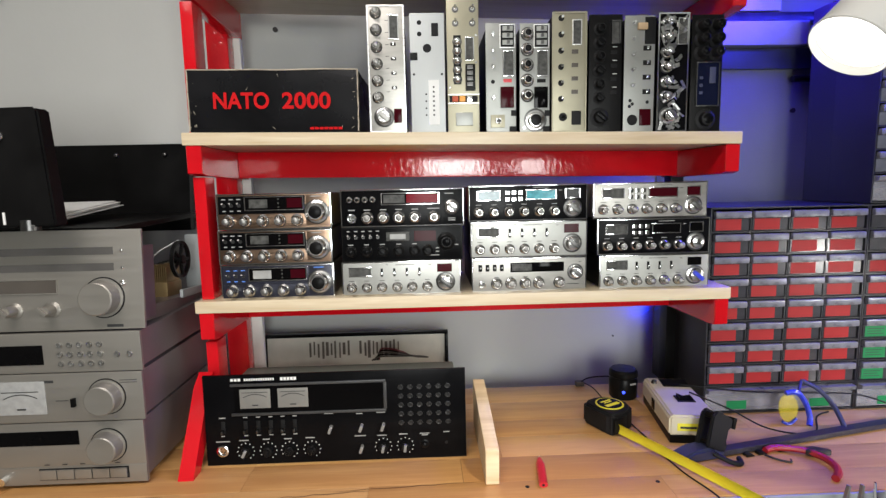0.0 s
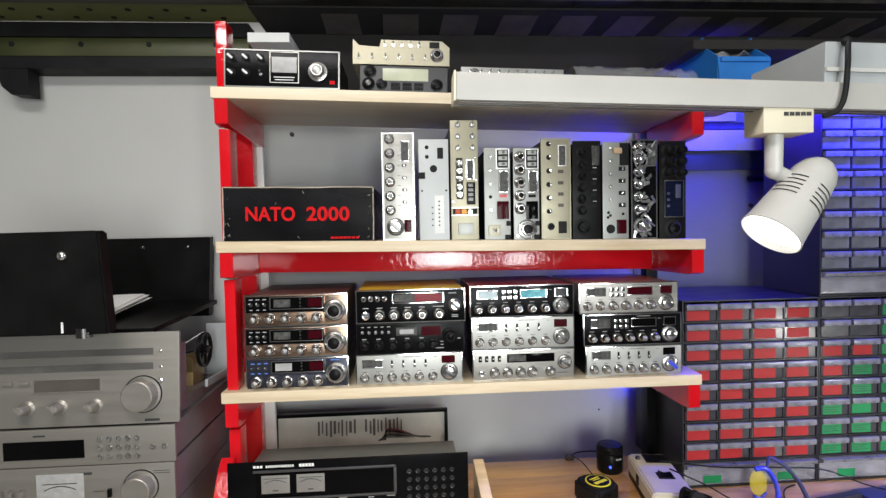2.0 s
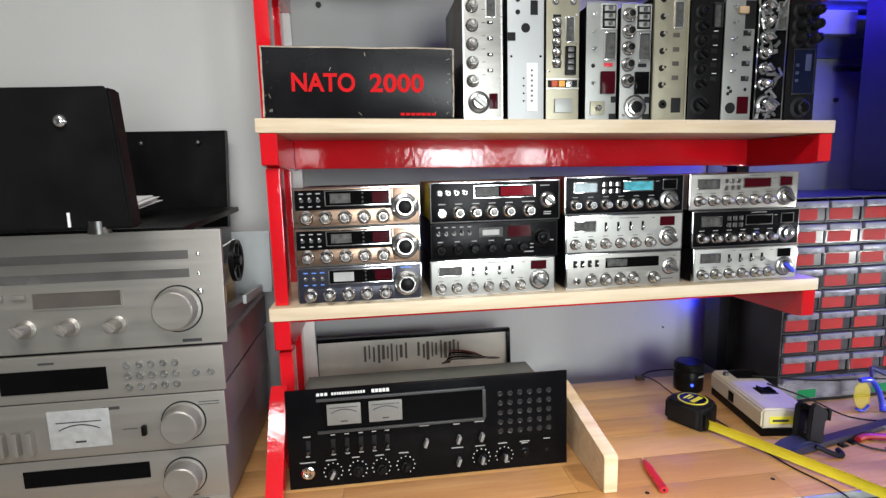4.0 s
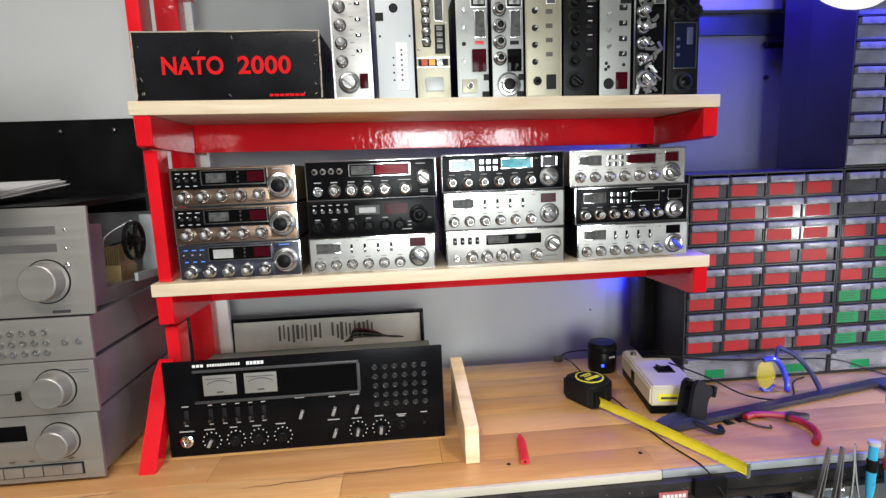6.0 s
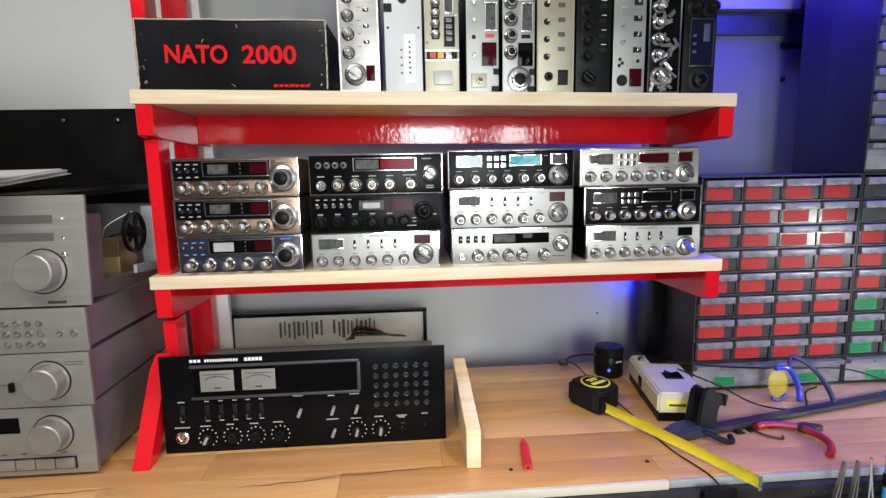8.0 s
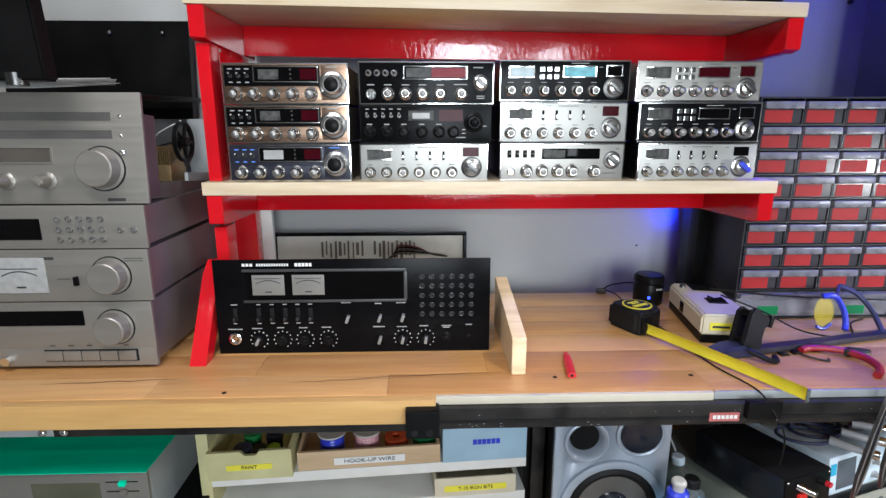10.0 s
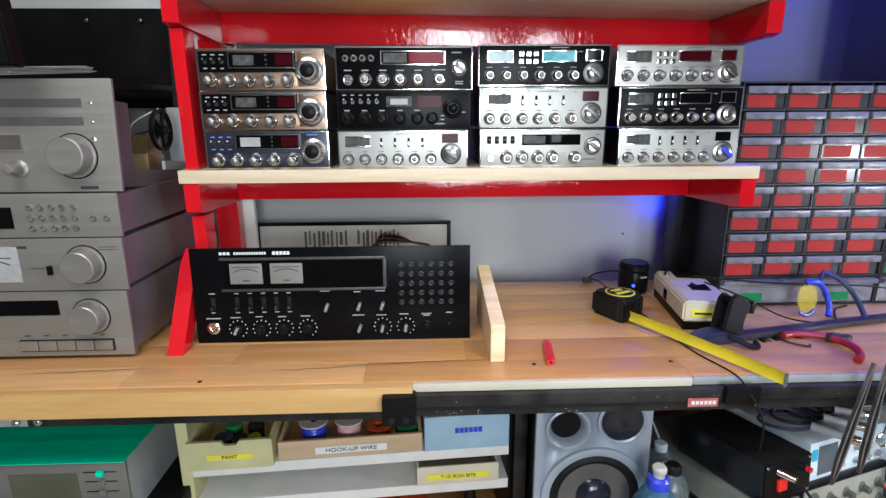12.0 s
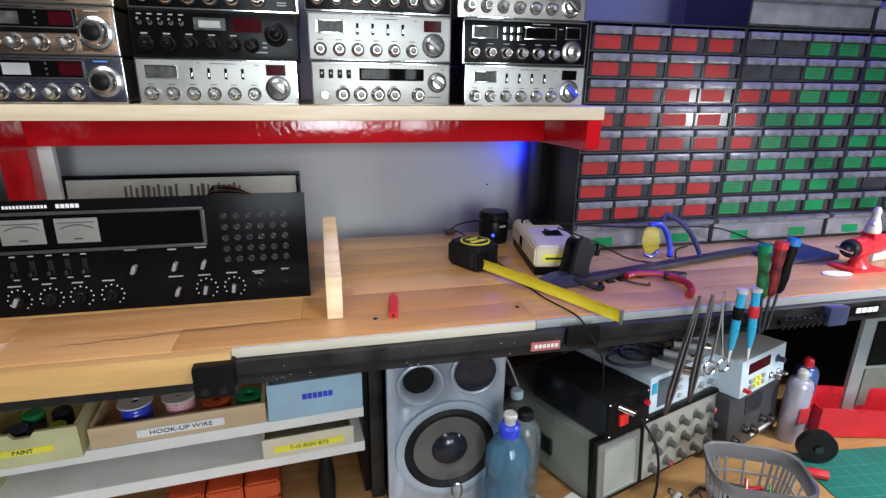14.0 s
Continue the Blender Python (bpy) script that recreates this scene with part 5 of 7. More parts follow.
prism(bm, [(0.062, -0.016), (0.066, -0.004), (0.082, -0.002), (0.104, -0.014), (0.106, -0.020), (0.084, -0.024), (0.070, -0.024)], 0.003, 0.014)
bm.transform(Matrix(((1, 0, 0, 0), (0, 0, 1, 0), (0, 1, 0, 0), (0, 0, 0, 1))))
bmesh.ops.bevel(bm, geom=bm.edges[:], offset=0.002, segments=1, affect="EDGES")
part("jaw", bm, STEELB, pliers)
bm = N()
cyl(bm, (0.074, -0.014, 0.014), (0.074, -0.014, 0.0155), 0.0055, n=16)
part("rivet", bm, KNOBCAP, pliers)
bm = N()
tube(bm, [(-0.006, -0.006, 0.003), (0.004, -0.022, 0.003), (0.022, -0.034, 0.003), (0.028, -0.026, 0.003)], 0.0018, 6)
part("spring", bm, STEELB, pliers)
for pts in ([(0.50, -0.29, BZ + 0.06), (0.56, -0.33, BZ + 0.04), (0.62, -0.36, BZ + 0.012), (0.70, -0.37, BZ + 0.004), (0.76, -0.30, BZ + 0.003), (0.80, -0.28, BZ + 0.003)], [(0.50, -0.25, BZ + 0.06), (0.62, -0.285, BZ + 0.055), (0.75, -0.29, BZ + 0.05), (0.85, -0.30, BZ + 0.045), (0.93, -0.33, BZ + 0.02), (0.98, -0.36, BZ + 0.016)]):
    bm = N()
    tube(bm, pts, 0.0016)
    solo("cable", bm, RUBBER, "thin dark cable lying across the bench", "cable")
bm = N()
box(bm, 0, 0.17, 0, 0.11, 0, 0.012, 0.004)
solo("tablet", bm, NAVY, "flat dark tablet lying near the drawers", "tablet", m=pose(0.905, -0.418, BZ + 0.0005, 0, 0, 5) @ Matrix.Scale(0.85, 4))
bm = N()
cyl(bm, (0, 0, 0), (0, 0, 0.0015), 0.028, n=24)
for v in bm.verts:
    v.co.y *= 0.45
solo("paper_tag", bm, PAPER, "white oval paper tag on the bench", "tag", m=pose(0.965, -0.475, BZ + 0.001, 0, 0, -8))
toy = thing("bench_vice", pose(1.032, -0.455, BZ) @ Matrix.Scale(0.85, 4), "small red cast iron bench vice", "vice")
bm = N()
box(bm, -0.045, 0.045, -0.03, 0.03, 0, 0.006, 0.002)
ring(bm, (0, 0, 0.006), (0, 0, 1), [(0.024, 0), (0.016, 0.012), (0.015, 0.024), (0.02, 0.034)], 16)
part("stand", bm, REDPL, toy)
bm = N()
cyl(bm, (-0.035, -0.006, 0.050), (0.05, 0.01, 0.052), 0.021, n=20)
part("body", bm, REDPL, toy)
bm = N()
ring(bm, (-0.035, -0.006, 0.050), (-1, -0.2, 0), [(0.019, -0.002), (0.020, 0.008), (0.017, 0.014), (0.008, 0.018), (0.006, 0.028), (0.0003, 0.028)], 20)
part("screw_head", bm, RUBBER, toy)
bm = N()
cyl(bm, (-0.058, -0.028, 0.048), (-0.064, 0.006, 0.052), 0.003, n=10)
part("tommy_bar", bm, CHROME, toy)
bm = N()
box(bm, 0.012, 0.040, -0.012, 0.020, 0.066, 0.080, 0.003)
part("jaw", bm, REDPL, toy)
figure = N()
ring(figure, (0, 0, 0), (0, 0, 1), [(0.0003, 0.0), (0.022, 0.0), (0.023, 0.010), (0.017, 0.034), (0.011, 0.050), (0.010, 0.056), (0.0125, 0.064), (0.0115, 0.074), (0.006, 0.082), (0.0003, 0.084)], 22)
cyl(figure, (-0.004, -0.010, 0.040), (-0.026, -0.016, 0.030), 0.006, 0.005, 10)
solo("figurine", figure, WHITEPL, "small plain pale figurine on the red vice", "figurine", m=pose(1.053, -0.45, BZ + 0.0675) @ Matrix.Scale(0.58, 4))
bm = N()
box(bm, 0, 0.045, 0, 0.03, 0, 0.018, 0.003)
solo("plastic_box", bm, WHITEPL, "small white plastic box on the bench", "box", m=pose(1.10, -0.43, BZ + 0.0005, 0, 0, 10))

# ---------------- drawer cabinets ----------------
PITCH = 0.0455
EMPTYTRAY = mat("empty_clear_drawer", (0.13, 0.135, 0.16), 0.18, var=0.35, scale=22, bump=0.06)


def drawer_meshes(cw, front):
    lip = N()
    box(lip, 0.0042, cw - 0.0028, -0.0085, 0.002, 0.0292, 0.0425, 0.0030)
    tray = N()
    box(tray, 0.004, cw - 0.0025, 0, 0.0018, 0.0035, 0.0290)
    box(tray, 0.004, cw - 0.0025, 0.0018, 0.10, 0.0035, 0.005)
    card = N()
    box(card, 0.0085, cw * 0.76, -0.0006, 0.0001, 0.0050, 0.0270)
    ink = N()
    for k_ in range(3):
        box(ink, 0.013, cw * (0.66 - 0.07 * (k_ % 2)), -0.0009, -0.0005, 0.0105 + 0.0052 * k_, 0.0118 + 0.0052 * k_)
    return finish(ink, "printed_text", PRINTK), finish(lip, "lip", CLEARLIP), finish(tray, "drawer", front), {k: finish(card.copy(), "card", m) for k, m in (("r", REDCARD), ("g", GREENCARD))}


def cabinet(x0, cw, z0, rows, label, colours, big=True, big_top=False, front=GREYCARD, depth=0.243):
    """Rows of small clear drawers in a dark frame; colours reads from the top row down."""
    W, H = cw * 4 + 0.006, rows * PITCH + (0.056 if big else 0) + 0.008
    c = thing("drawer_cabinet", pose(x0, -0.265, z0), label, "drawer cabinet", "drawer cabinets")
    bm = N()
    box(bm, 0, W, 0.11, depth, 0, H)
    box(bm, 0, 0.003, -0.002, 0.11, 0, H, 0.0006)
    box(bm, W - 0.003, W, -0.002, 0.11, 0, H, 0.0006)
    box(bm, 0.003, W - 0.003, -0.002, 0.11, H - 0.003, H)
    box(bm, 0.003, W - 0.003, -0.002, 0.11, 0, 0.003)
    zb = 0.003 + (0.056 if big else 0)
    for r in range(rows):
        box(bm, 0.003, W - 0.003, -0.002, 0.11, zb + r * PITCH - 0.0005, zb + r * PITCH + 0.0025)
    for k in range(1, 4):
        box(bm, 0.003 + k * cw - 0.001, 0.003 + k * cw + 0.0015, -0.001, 0.11, zb + 0.0026, H - 0.0032)
    part("frame", bm, DARKGREY, c)
    ink, lip, tray, cards = drawer_meshes(cw, front)
    for r in range(rows):
        for k in range(4):
            code = colours[rows - 1 - r][k]
            d = share("drawer", tray, c, (0.003 + k * cw, 0.0 + random.uniform(0, 0.0015), zb + r * PITCH))
            share("lip", lip, d, (0, 0, 0))
            if code in cards:
                share("card", cards[code], d, (0, 0, 0), {"r": "red card insert", "g": "green card insert"}[code])
                if code == "g" and random.random() < 0.75:
                    share("printed_text", ink, d, (0, 0, 0))
    if big:
        bm = N()
        box(bm, 0.005, W - 0.005, 0.0, 0.002, 0.005, 0.055, 0.0008)
        d = part("large_drawer", bm, CLEAR, c, "wide clear drawer")
        bm = N()
        prism(bm, [(0.0, 0.042), (-0.010, 0.046), (-0.012, 0.054), (0.0, 0.0545)], 0.006, W - 0.006)
        bm.transform(Matrix(((0, 1, 0, 0), (1, 0, 0, 0), (0, 0, 1, 0), (0, 0, 0, 1))))
        part("lip", bm, CLEARLIP, d)
        bm = N()
        box(bm, 0.01, W - 0.01, 0.02, 0.1, 0.004, 0.03)
        tagged(part("mixed_filling", bm, bpy.data.materials.get("mixed_parts") or mat("mixed_parts", (0.15, 0.145, 0.135), 0.6, var=0.8, scale=60, bump=0.5, bscale=80), d), kind="stuff")
        if not big_top:
            for u in (0.05, W - 0.095):
                bm = N()
                box(bm, u, u + 0.042, -0.0006, 0.0003, 0.008, 0.026)
                part("card", bm, GREENCARD, d, "green card insert")
    return c


random.seed(8)
cabinet(0.543, 0.0790, BZ + 0.001, 8, "dark drawer cabinet with red labelled clear drawers", ["rrrr"] * 8)
cabinet(0.8665, 0.0722, BZ + 0.001, 8, "dark drawer cabinet with green and red labelled drawers", ["..gg", "..gg", "rrgg", "rggg", "rggg", "gggg", "gggg", "gggg"])
cabinet(1.1625, 0.0722, BZ + 0.001, 8, "dark drawer cabinet with green labelled clear drawers", ["gggg", "gggg", "gggg", "gggg", "gggg", "gggg", "g.gg", "gggg"])
cabinet(0.8665, 0.0722, BZ + 0.431, 8, "dark drawer cabinet with empty drawers under blue light", ["...."] * 8, big_top=True, front=EMPTYTRAY, depth=0.188)
cabinet(1.1625, 0.0722, BZ + 0.431, 8, "dark drawer cabinet with empty clear drawers", ["...."] * 8, big_top=True, front=EMPTYTRAY, depth=0.188)

# ---------------- hi-fi stack ----------------


def hifi(z0, z1, xr, label, depth=0.33, fy=-0.447, tiltx=0.0, back=True, face=HIFI, W=0.43):
    h = z1 - z0
    a = thing("hifi_unit", pose(xr - W, fy, z0, tiltx, 0, 0), label, "hi-fi", "stacked hi-fi units")
    bm = N()
    box(bm, 0, W, 0, 0.006, 0, h, 0.0015)
    part("faceplate", bm, face, a)
    if back:
        bm = N()
        box(bm, 0.006, W - 0.006, 0.0062, depth, 0.003, h - 0.003, 0.002)
        part("cover", bm, HIFISIDE, a)
    return a, W, h


def round_knob(a, u, v, r, h, material=HIFI):
    bm = N()
    ring(bm, (u, 0, v), (0, -1, 0), [(r * 1.15, 0), (r * 1.15, 0.002), (r, 0.0025), (r * 0.97, h), (r * 0.9, h + 0.0015), (0.0003, h + 0.001)], 32)
    k = part("knob", bm, material, a)
    bm = N()
    ring(bm, (u, 0, v), (0, -1, 0), [(r * 1.22, 0.0002), (r * 1.22, 0.0012), (r * 1.1, 0.0013)], 32)
    part("knob_ring", bm, RUBBER, k)


a, W, h = hifi(BZ + 0.006, 1.082, -0.4965, "silver tape deck at the foot of the stack")
bm = N()
box(bm, 0.0, W, -0.0015, 0.003, 0.0, 0.030, 0.001)
part("lower_trim", bm, HIFI, a)
bm = N()
box(bm, 0.16, 0.325, -0.0014, 0.0005, 0.068, 0.092)
part("display_window", bm, GLASSD, a)
round_knob(a, 0.372, 0.065, 0.024, 0.022)
bm = N()
box(bm, 0.2565, 0.4015, -0.0022, 0.0, 0.008, 0.028)
part("key_recess", bm, RUBBER, a)
for k in range(5):
    bm = N()
    box(bm, 0.258 + k * 0.0285, 0.285 + k * 0.0285, -0.005, 0.0, 0.010, 0.026, 0.0012)
    part("key", bm, HIFI, a)
    bars(a, [(0.27 + k * 0.0285, 0.0345, 0.008)], PRINTK, -0.002, 0.0014)
bm = N()
cyl(bm, (0.20, 0, 0.012), (0.20, -0.012, 0.012), 0.007)
part("phones_socket", bm, CHROME, a)
for fx in (0.05, W - 0.05):
    bm = N()
    cyl(bm, (fx, 0.04, -0.006), (fx, 0.04, 0.0), 0.016)
    part("rubber_foot", bm, RUBBER, a)
a, W, h = hifi(1.0835, 1.1655, -0.4915, "silver amplifier with lit power meter")
bm = N()
box(bm, 0.195, 0.275, -0.0012, 0.0005, 0.014, 0.070, 0.001)
mt = part("power_meter", bm, METER, a, "pale lit power meter")
needle_card(mt, 0.20, 0.27, 0.016, 0.060, -0.0016)
round_knob(a, 0.372, 0.041, 0.025, 0.022)
for k in range(4):
    bm = N()
    box(bm, 0.115 + k * 0.018, 0.123 + k * 0.018, -0.010, 0.0, 0.012, 0.045, 0.002)
    part("lever", bm, HIFI, a)
bars(a, [(0.278, 0.0685, 0.022)], PRINTK, h=0.0042)
bars(a, [(0.408, 0.068, 0.028), (0.408, 0.064, 0.028), (0.30, 0.036, 0.02)], PRINTK, h=0.0009)
bm = N()
box(bm, 0.316, 0.322, -0.006, 0.0, 0.026, 0.040, 0.001)
part("slide_switch", bm, SATIN, a)
a, W, h = hifi(1.167, 1.2325, -0.4885, "slim silver tuner with rows of small buttons", W=0.43)
bm = N()
box(bm, 0.14, 0.275, -0.0012, 0.0005, 0.014, 0.046)
part("display_window", bm, GLASSD, a)
for c in range(5):
    for r_ in range(3):
        bm = N()
        ring(bm, (0.302 + 0.0158 * c, 0, 0.014 + 0.0158 * r_), (0, -1, 0), [(0.0047, 0), (0.0047, 0.0018), (0.0040, 0.003), (0.0028, 0.003), (0.0025, 0.0008), (0.0002, 0.0008)], 16)
        part("push_button", bm, KNOBTIP, a)
for u in (0.392, 0.412):
    bm = N()
    ring(bm, (u, 0, 0.0285), (0, -1, 0), [(0.0047, 0), (0.0047, 0.0018), (0.0040, 0.003), (0.0028, 0.003), (0.0025, 0.0008), (0.0002, 0.0008)], 16)
    part("push_button", bm, KNOBTIP, a)
bars(a, [(0.20, 0.055, 0.02)], PRINTK, h=0.003)
a, W, h = hifi(1.2338, 1.396, -0.484, "silver receiver with its cover off and dial wheel bare", back=False, tiltx=-4.5, fy=-0.437)
bm = N()
box(bm, 0.012, W - 0.02, 0.007, 0.30, 0.004, 0.030, 0.002)
part("chassis", bm, HIFISIDE, a)
bm = N()
box(bm, W - 0.020, W - 0.017, 0.0065, 0.07, 0.010, 0.135, 0.001)
part("side_plate", bm, mat("mauve_steel", (0.22, 0.17, 0.21), 0.4, 0.6, 0.1), a, "mauve tinted steel side plate")
for v, w in ((0.100, 0.006), (0.060, 0.026)):
    bm = N()
    box(bm, W - 0.0172, W - 0.0155, w, w + 0.006, v, v + 0.006, 0.001)
    part("screw", bm, CHROME, a)
for v in (0.122, 0.096):
    bm = N()
    box(bm, 0.0, W - 0.045, -0.0008, 0.0004, v, v + 0.012)
    part("tuning_scale", bm, mat("smoked_scale", (0.20, 0.19, 0.18), 0.25, 0.6, bump=0), a)
win(a, "display_frame", 0.18, 0.295, 0.060, 0.084, mat("brown_display", (0.08, 0.07, 0.06), 0.2, bump=0), HIFI)
round_knob(a, 0.367, 0.052, 0.0275, 0.024)
for u in (0.17, 0.225, 0.285):
    knob(a, u, 0.034, 0.010, 0.022, HIFI, HIFI, grip=True)
for k in range(3):
    bm = N()
    box(bm, 0.10 + k * 0.028, 0.118 + k * 0.028, -0.005, 0.0, 0.076, 0.082, 0.001)
    part("key", bm, HIFI, a)
for v in (0.075, 0.100, 0.128):
    bm = N()
    ball(bm, (0.398, 0, v), 0.0028 if v > 0.08 else 0.005, (1, 0.6, 1))
    part("screw", bm, CHROME, a)
bars(a, [(0.383, 0.006, 0.026)], PRINTK, h=0.0045)
bm = N()
q = (W - 0.031, 0.199, 0.101)
ring(bm, q, (1, 0, 0.0), [(0.032, -0.003), (0.037, -0.004), (0.037, 0.004), (0.032, 0.003), (0.030, 0.0), (0.032, -0.003)], 30)
for k in range(5):
    a5 = k * 2 * math.pi / 5
    cyl(bm, q, (q[0], q[1] + 0.035 * math.cos(a5), q[2] + 0.035 * math.sin(a5)), 0.0035, n=6)
cyl(bm, (q[0] - 0.012, q[1], q[2]), (q[0] + 0.008, q[1], q[2]), 0.009, n=14)
wh = part("dial_wheel", bm, SATIN, a, "black spoked dial cord wheel")
bm = N()
tube(bm, [(q[0] - 0.002, q[1], q[2] + 0.038), (q[0] - 0.04, q[1] - 0.02, q[2] + 0.01), (q[0] - 0.06, q[1] + 0.02, q[2] - 0.02), (q[0] - 0.02, q[1] + 0.03, q[2] - 0.036)], 0.0011)
part("dial_cord", bm, PAPER, wh)
bm = N()
box(bm, W - 0.080, W - 0.042, 0.165, 0.225, 0.030, 0.058, 0.002)
cap_ = part("tuning_capacitor", bm, mat("tarnished_brass", (0.40, 0.29, 0.14), 0.4, 0.7, 0.2), a, "brass vaned tuning capacitor")
for k in range(9):
    bm = N()
    box(bm, W - 0.078 + k * 0.004, W - 0.0765 + k * 0.004, 0.168, 0.222, 0.0575, 0.092 - 0.002 * (k % 3))
    part("vane", bm, bpy.data.materials["tarnished_brass"], cap_)
bm = N()
cyl(bm, (W - 0.085, 0.195, 0.088), (W - 0.036, 0.195, 0.100), 0.004, n=10)
part("shaft", bm, KNOBM, cap_)
bm = N()
box(bm, W - 0.060, W + 0.012, 0.285, 0.292, 0.03, 0.150, 0.002)
box(bm, W - 0.012, W - 0.006, 0.15, 0.285, 0.03, 0.045, 0.001)
part("rear_panel", bm, GREYMETAL, a)

crate = thing("black_case", pose(-0.575, -0.492, 1.4065, 0, 0, 0), "black plastic instrument case on the hi-fi stack", "case")
bm = N()
prism(bm, [(-0.30, 0), (0.006, 0), (-0.004, 0.172), (-0.012, 0.170), (-0.30, 0.170)], 0, 0.028)
bmesh.ops.bevel(bm, geom=bm.edges[:], offset=0.003, segments=2, affect="EDGES")
part("body", bm, SATIN, crate)
bm = N()
ball(bm, (-0.062, -0.002, 0.132), 0.008, (1, 0.7, 1))
part("screw", bm, CHROME, crate)
bm = N()
cyl(bm, (-0.038, 0.01, -0.006), (-0.038, 0.01, 0.010), 0.013, n=18)
part("foot", bm, KNOBCAP, crate, "clear round foot")
bm = N()
cyl(bm, (-0.066, -0.002, 0.004), (-0.066, -0.002, 0.022), 0.0018, n=8)
part("pin", bm, PRINTW, crate)
bm = N()
prism(bm, [(-0.40, 0.0), (-0.01, 0.0), (0.0, 0.2), (-0.40, 0.2)], 0, 0.02)
flat = thing("black_board", pose(-0.566, -0.035, 1.362), "upright black panel with two screws", "panel")
part("board", bm, SATIN, flat)
for u in (-0.055, -0.165):
    bm = N()
    ball(bm, (u, -0.002, 0.176), 0.006, (1, 0.7, 1))
    part("screw", bm, KNOBCAP, flat)
bm = N()
box(bm, -0.40, 0.0, -0.33, 0.0, 0, 0.010, 0.002)
solo("black_tray", bm, SATIN, "flat black tray lying on the hi-fi stack", "tray", m=pose(-0.545, -0.06, 1.3955, 1.5, 0, 0))
pp = thing("paper_stack", pose(-0.656, -0.270, 1.4135, 5.5, 0, 0), "untidy stack of white papers", "papers")
random.seed(3)
for k in range(6):
    bm = N()
    box(bm, -0.20, 0.0, -0.105, 0.105, k * 0.0022, k * 0.0022 + 0.0012)
    for v in bm.verts:
        v.co.z += 0.25 * max(0, v.co.x + 0.06) ** 2
    bm.transform(Matrix.Translation((random.uniform(-0.008, 0.004), random.uniform(-0.006, 0.006), 0)) @ Matrix.Rotation(random.uniform(-0.05, 0.07), 4, "Z"))
    part("sheet", bm, PAPER, pp)

# ---------------- lamp rail over the bench ----------------
rail = thing("lamp_rail", pose(-0.017, -0.865, 1.713, 0, 1.5, 0), "white lamp rail hung over the bench", "lamp rail")
bm = N()
box(bm, 0, 1.9, -0.006, 0.022, -0.014, 0.014, 0.002)
part("rail_body", bm, RAILW, rail)
bm = N()
box(bm, 0.004, 1.9, 0.001, 0.004, -0.0148, -0.0138)
box(bm, 0.004, 1.9, 0.012, 0.015, -0.0148, -0.0138)
part("contact_groove", bm, KNOBCAP, rail)
bm = N()
box(bm, -0.002, 0.0, -0.007, 0.023, -0.015, 0.015, 0.0005)
part("end_cap", bm, CREAMPL, rail)
bm = N()
box(bm, 0.39, 1.9, 0.0, 0.12, 0.0145, 0.058, 0.003)
part("cable_trunking", bm, GREYMETAL, rail, "grey metal cable trunking")
bm = N()
box(bm, 0.39, 1.9, -0.003, -0.0002, 0.026, 0.030)
part("trunking_ridge", bm, WHITEPL, rail)
bm = N()
tube(bm, [(0.408, -0.008, 0.056), (0.406, -0.011, 0.03), (0.404, -0.011, 0.0), (0.398, -0.010, -0.016), (0.385, -0.006, -0.022)], 0.0028, 8)
ball(bm, (0.408, -0.006, 0.056), 0.005)
part("cable_tie", bm, RUBBER, rail)

lamp = thing("spot_lamp", pose(0.330, -0.857, 1.6935), "white ribbed spot lamp, lit, hanging from the rail", "spot lamp")
bm = N()
box(bm, -0.026, 0.029, -0.012, 0.020, -0.029, 0.0, 0.001)
b = part("adapter_block", bm, CREAMPL, lamp)
bm = N()
for k in range(5):
    box(bm, -0.004 + k * 0.0062, 0.001 + k * 0.0062, -0.0126, -0.0118, -0.0115, -0.0075)
part("maker_mark", bm, PRINTK, b)
bm = N()
cyl(bm, (-0.003, 0.004, -0.028), (-0.003, 0.004, -0.066), 0.0090, 0.0085, 20)
ball(bm, (-0.003, 0.004, -0.067), 0.0088, n=16)
cyl(bm, (-0.003, 0.004, -0.067), (0.030, 0.006, -0.082), 0.0080, 0.0080, 20)
part("arm", bm, WHITEPL, lamp)
ax = Vector((-0.66, -0.10, -0.74)).normalized()
top = Vector((0.053, 0.006, -0.062))
bm = N()
ring(bm, top, ax, [(0.0003, -0.004), (0.012, -0.002), (0.019, 0.006), (0.0225, 0.016), (0.026, 0.045), (0.030, 0.090), (0.0315, 0.098), (0.0305, 0.099), (0.0285, 0.090)], 36)
hd = part("head", bm, WHITEPL, lamp)
aq = ax.to_track_quat("Z", "Y").to_matrix()
fa = aq.inverted() @ Vector((-0.35, -1.0, 0.25))
for a0 in (math.atan2(fa.y, fa.x) - 1.25, math.atan2(fa.y, fa.x) + 0.25):
    for k in range(5):
        bm = N()
        rr, hh_ = 0.0250 + k * 0.00062, 0.034 + k * 0.0058
        lo, hi = [], []
        for j in range(9):
            an = a0 + 1.0 * j / 8
            for row, rad, al in ((lo, rr, hh_), (hi, rr + 0.00016, hh_ + 0.0015)):
                row.append(bm.verts.new(top + aq @ Vector((rad * 1.004 * math.cos(an), rad * 1.004 * math.sin(an), al))))
        for j in range(8):
            bm.faces.new((lo[j], lo[j + 1], hi[j + 1], hi[j]))
        bmesh.ops.solidify(bm, geom=bm.faces[:], thickness=0.0006)
        part("vent_slot", bm, KNOBCAP, hd)
bm = N()
ring(bm, top, ax, [(0.0003, 0.0925), (0.015, 0.0925), (0.0285, 0.0915)], 36)
part("bulb", bm, BULB, hd, "bright lit bulb face")

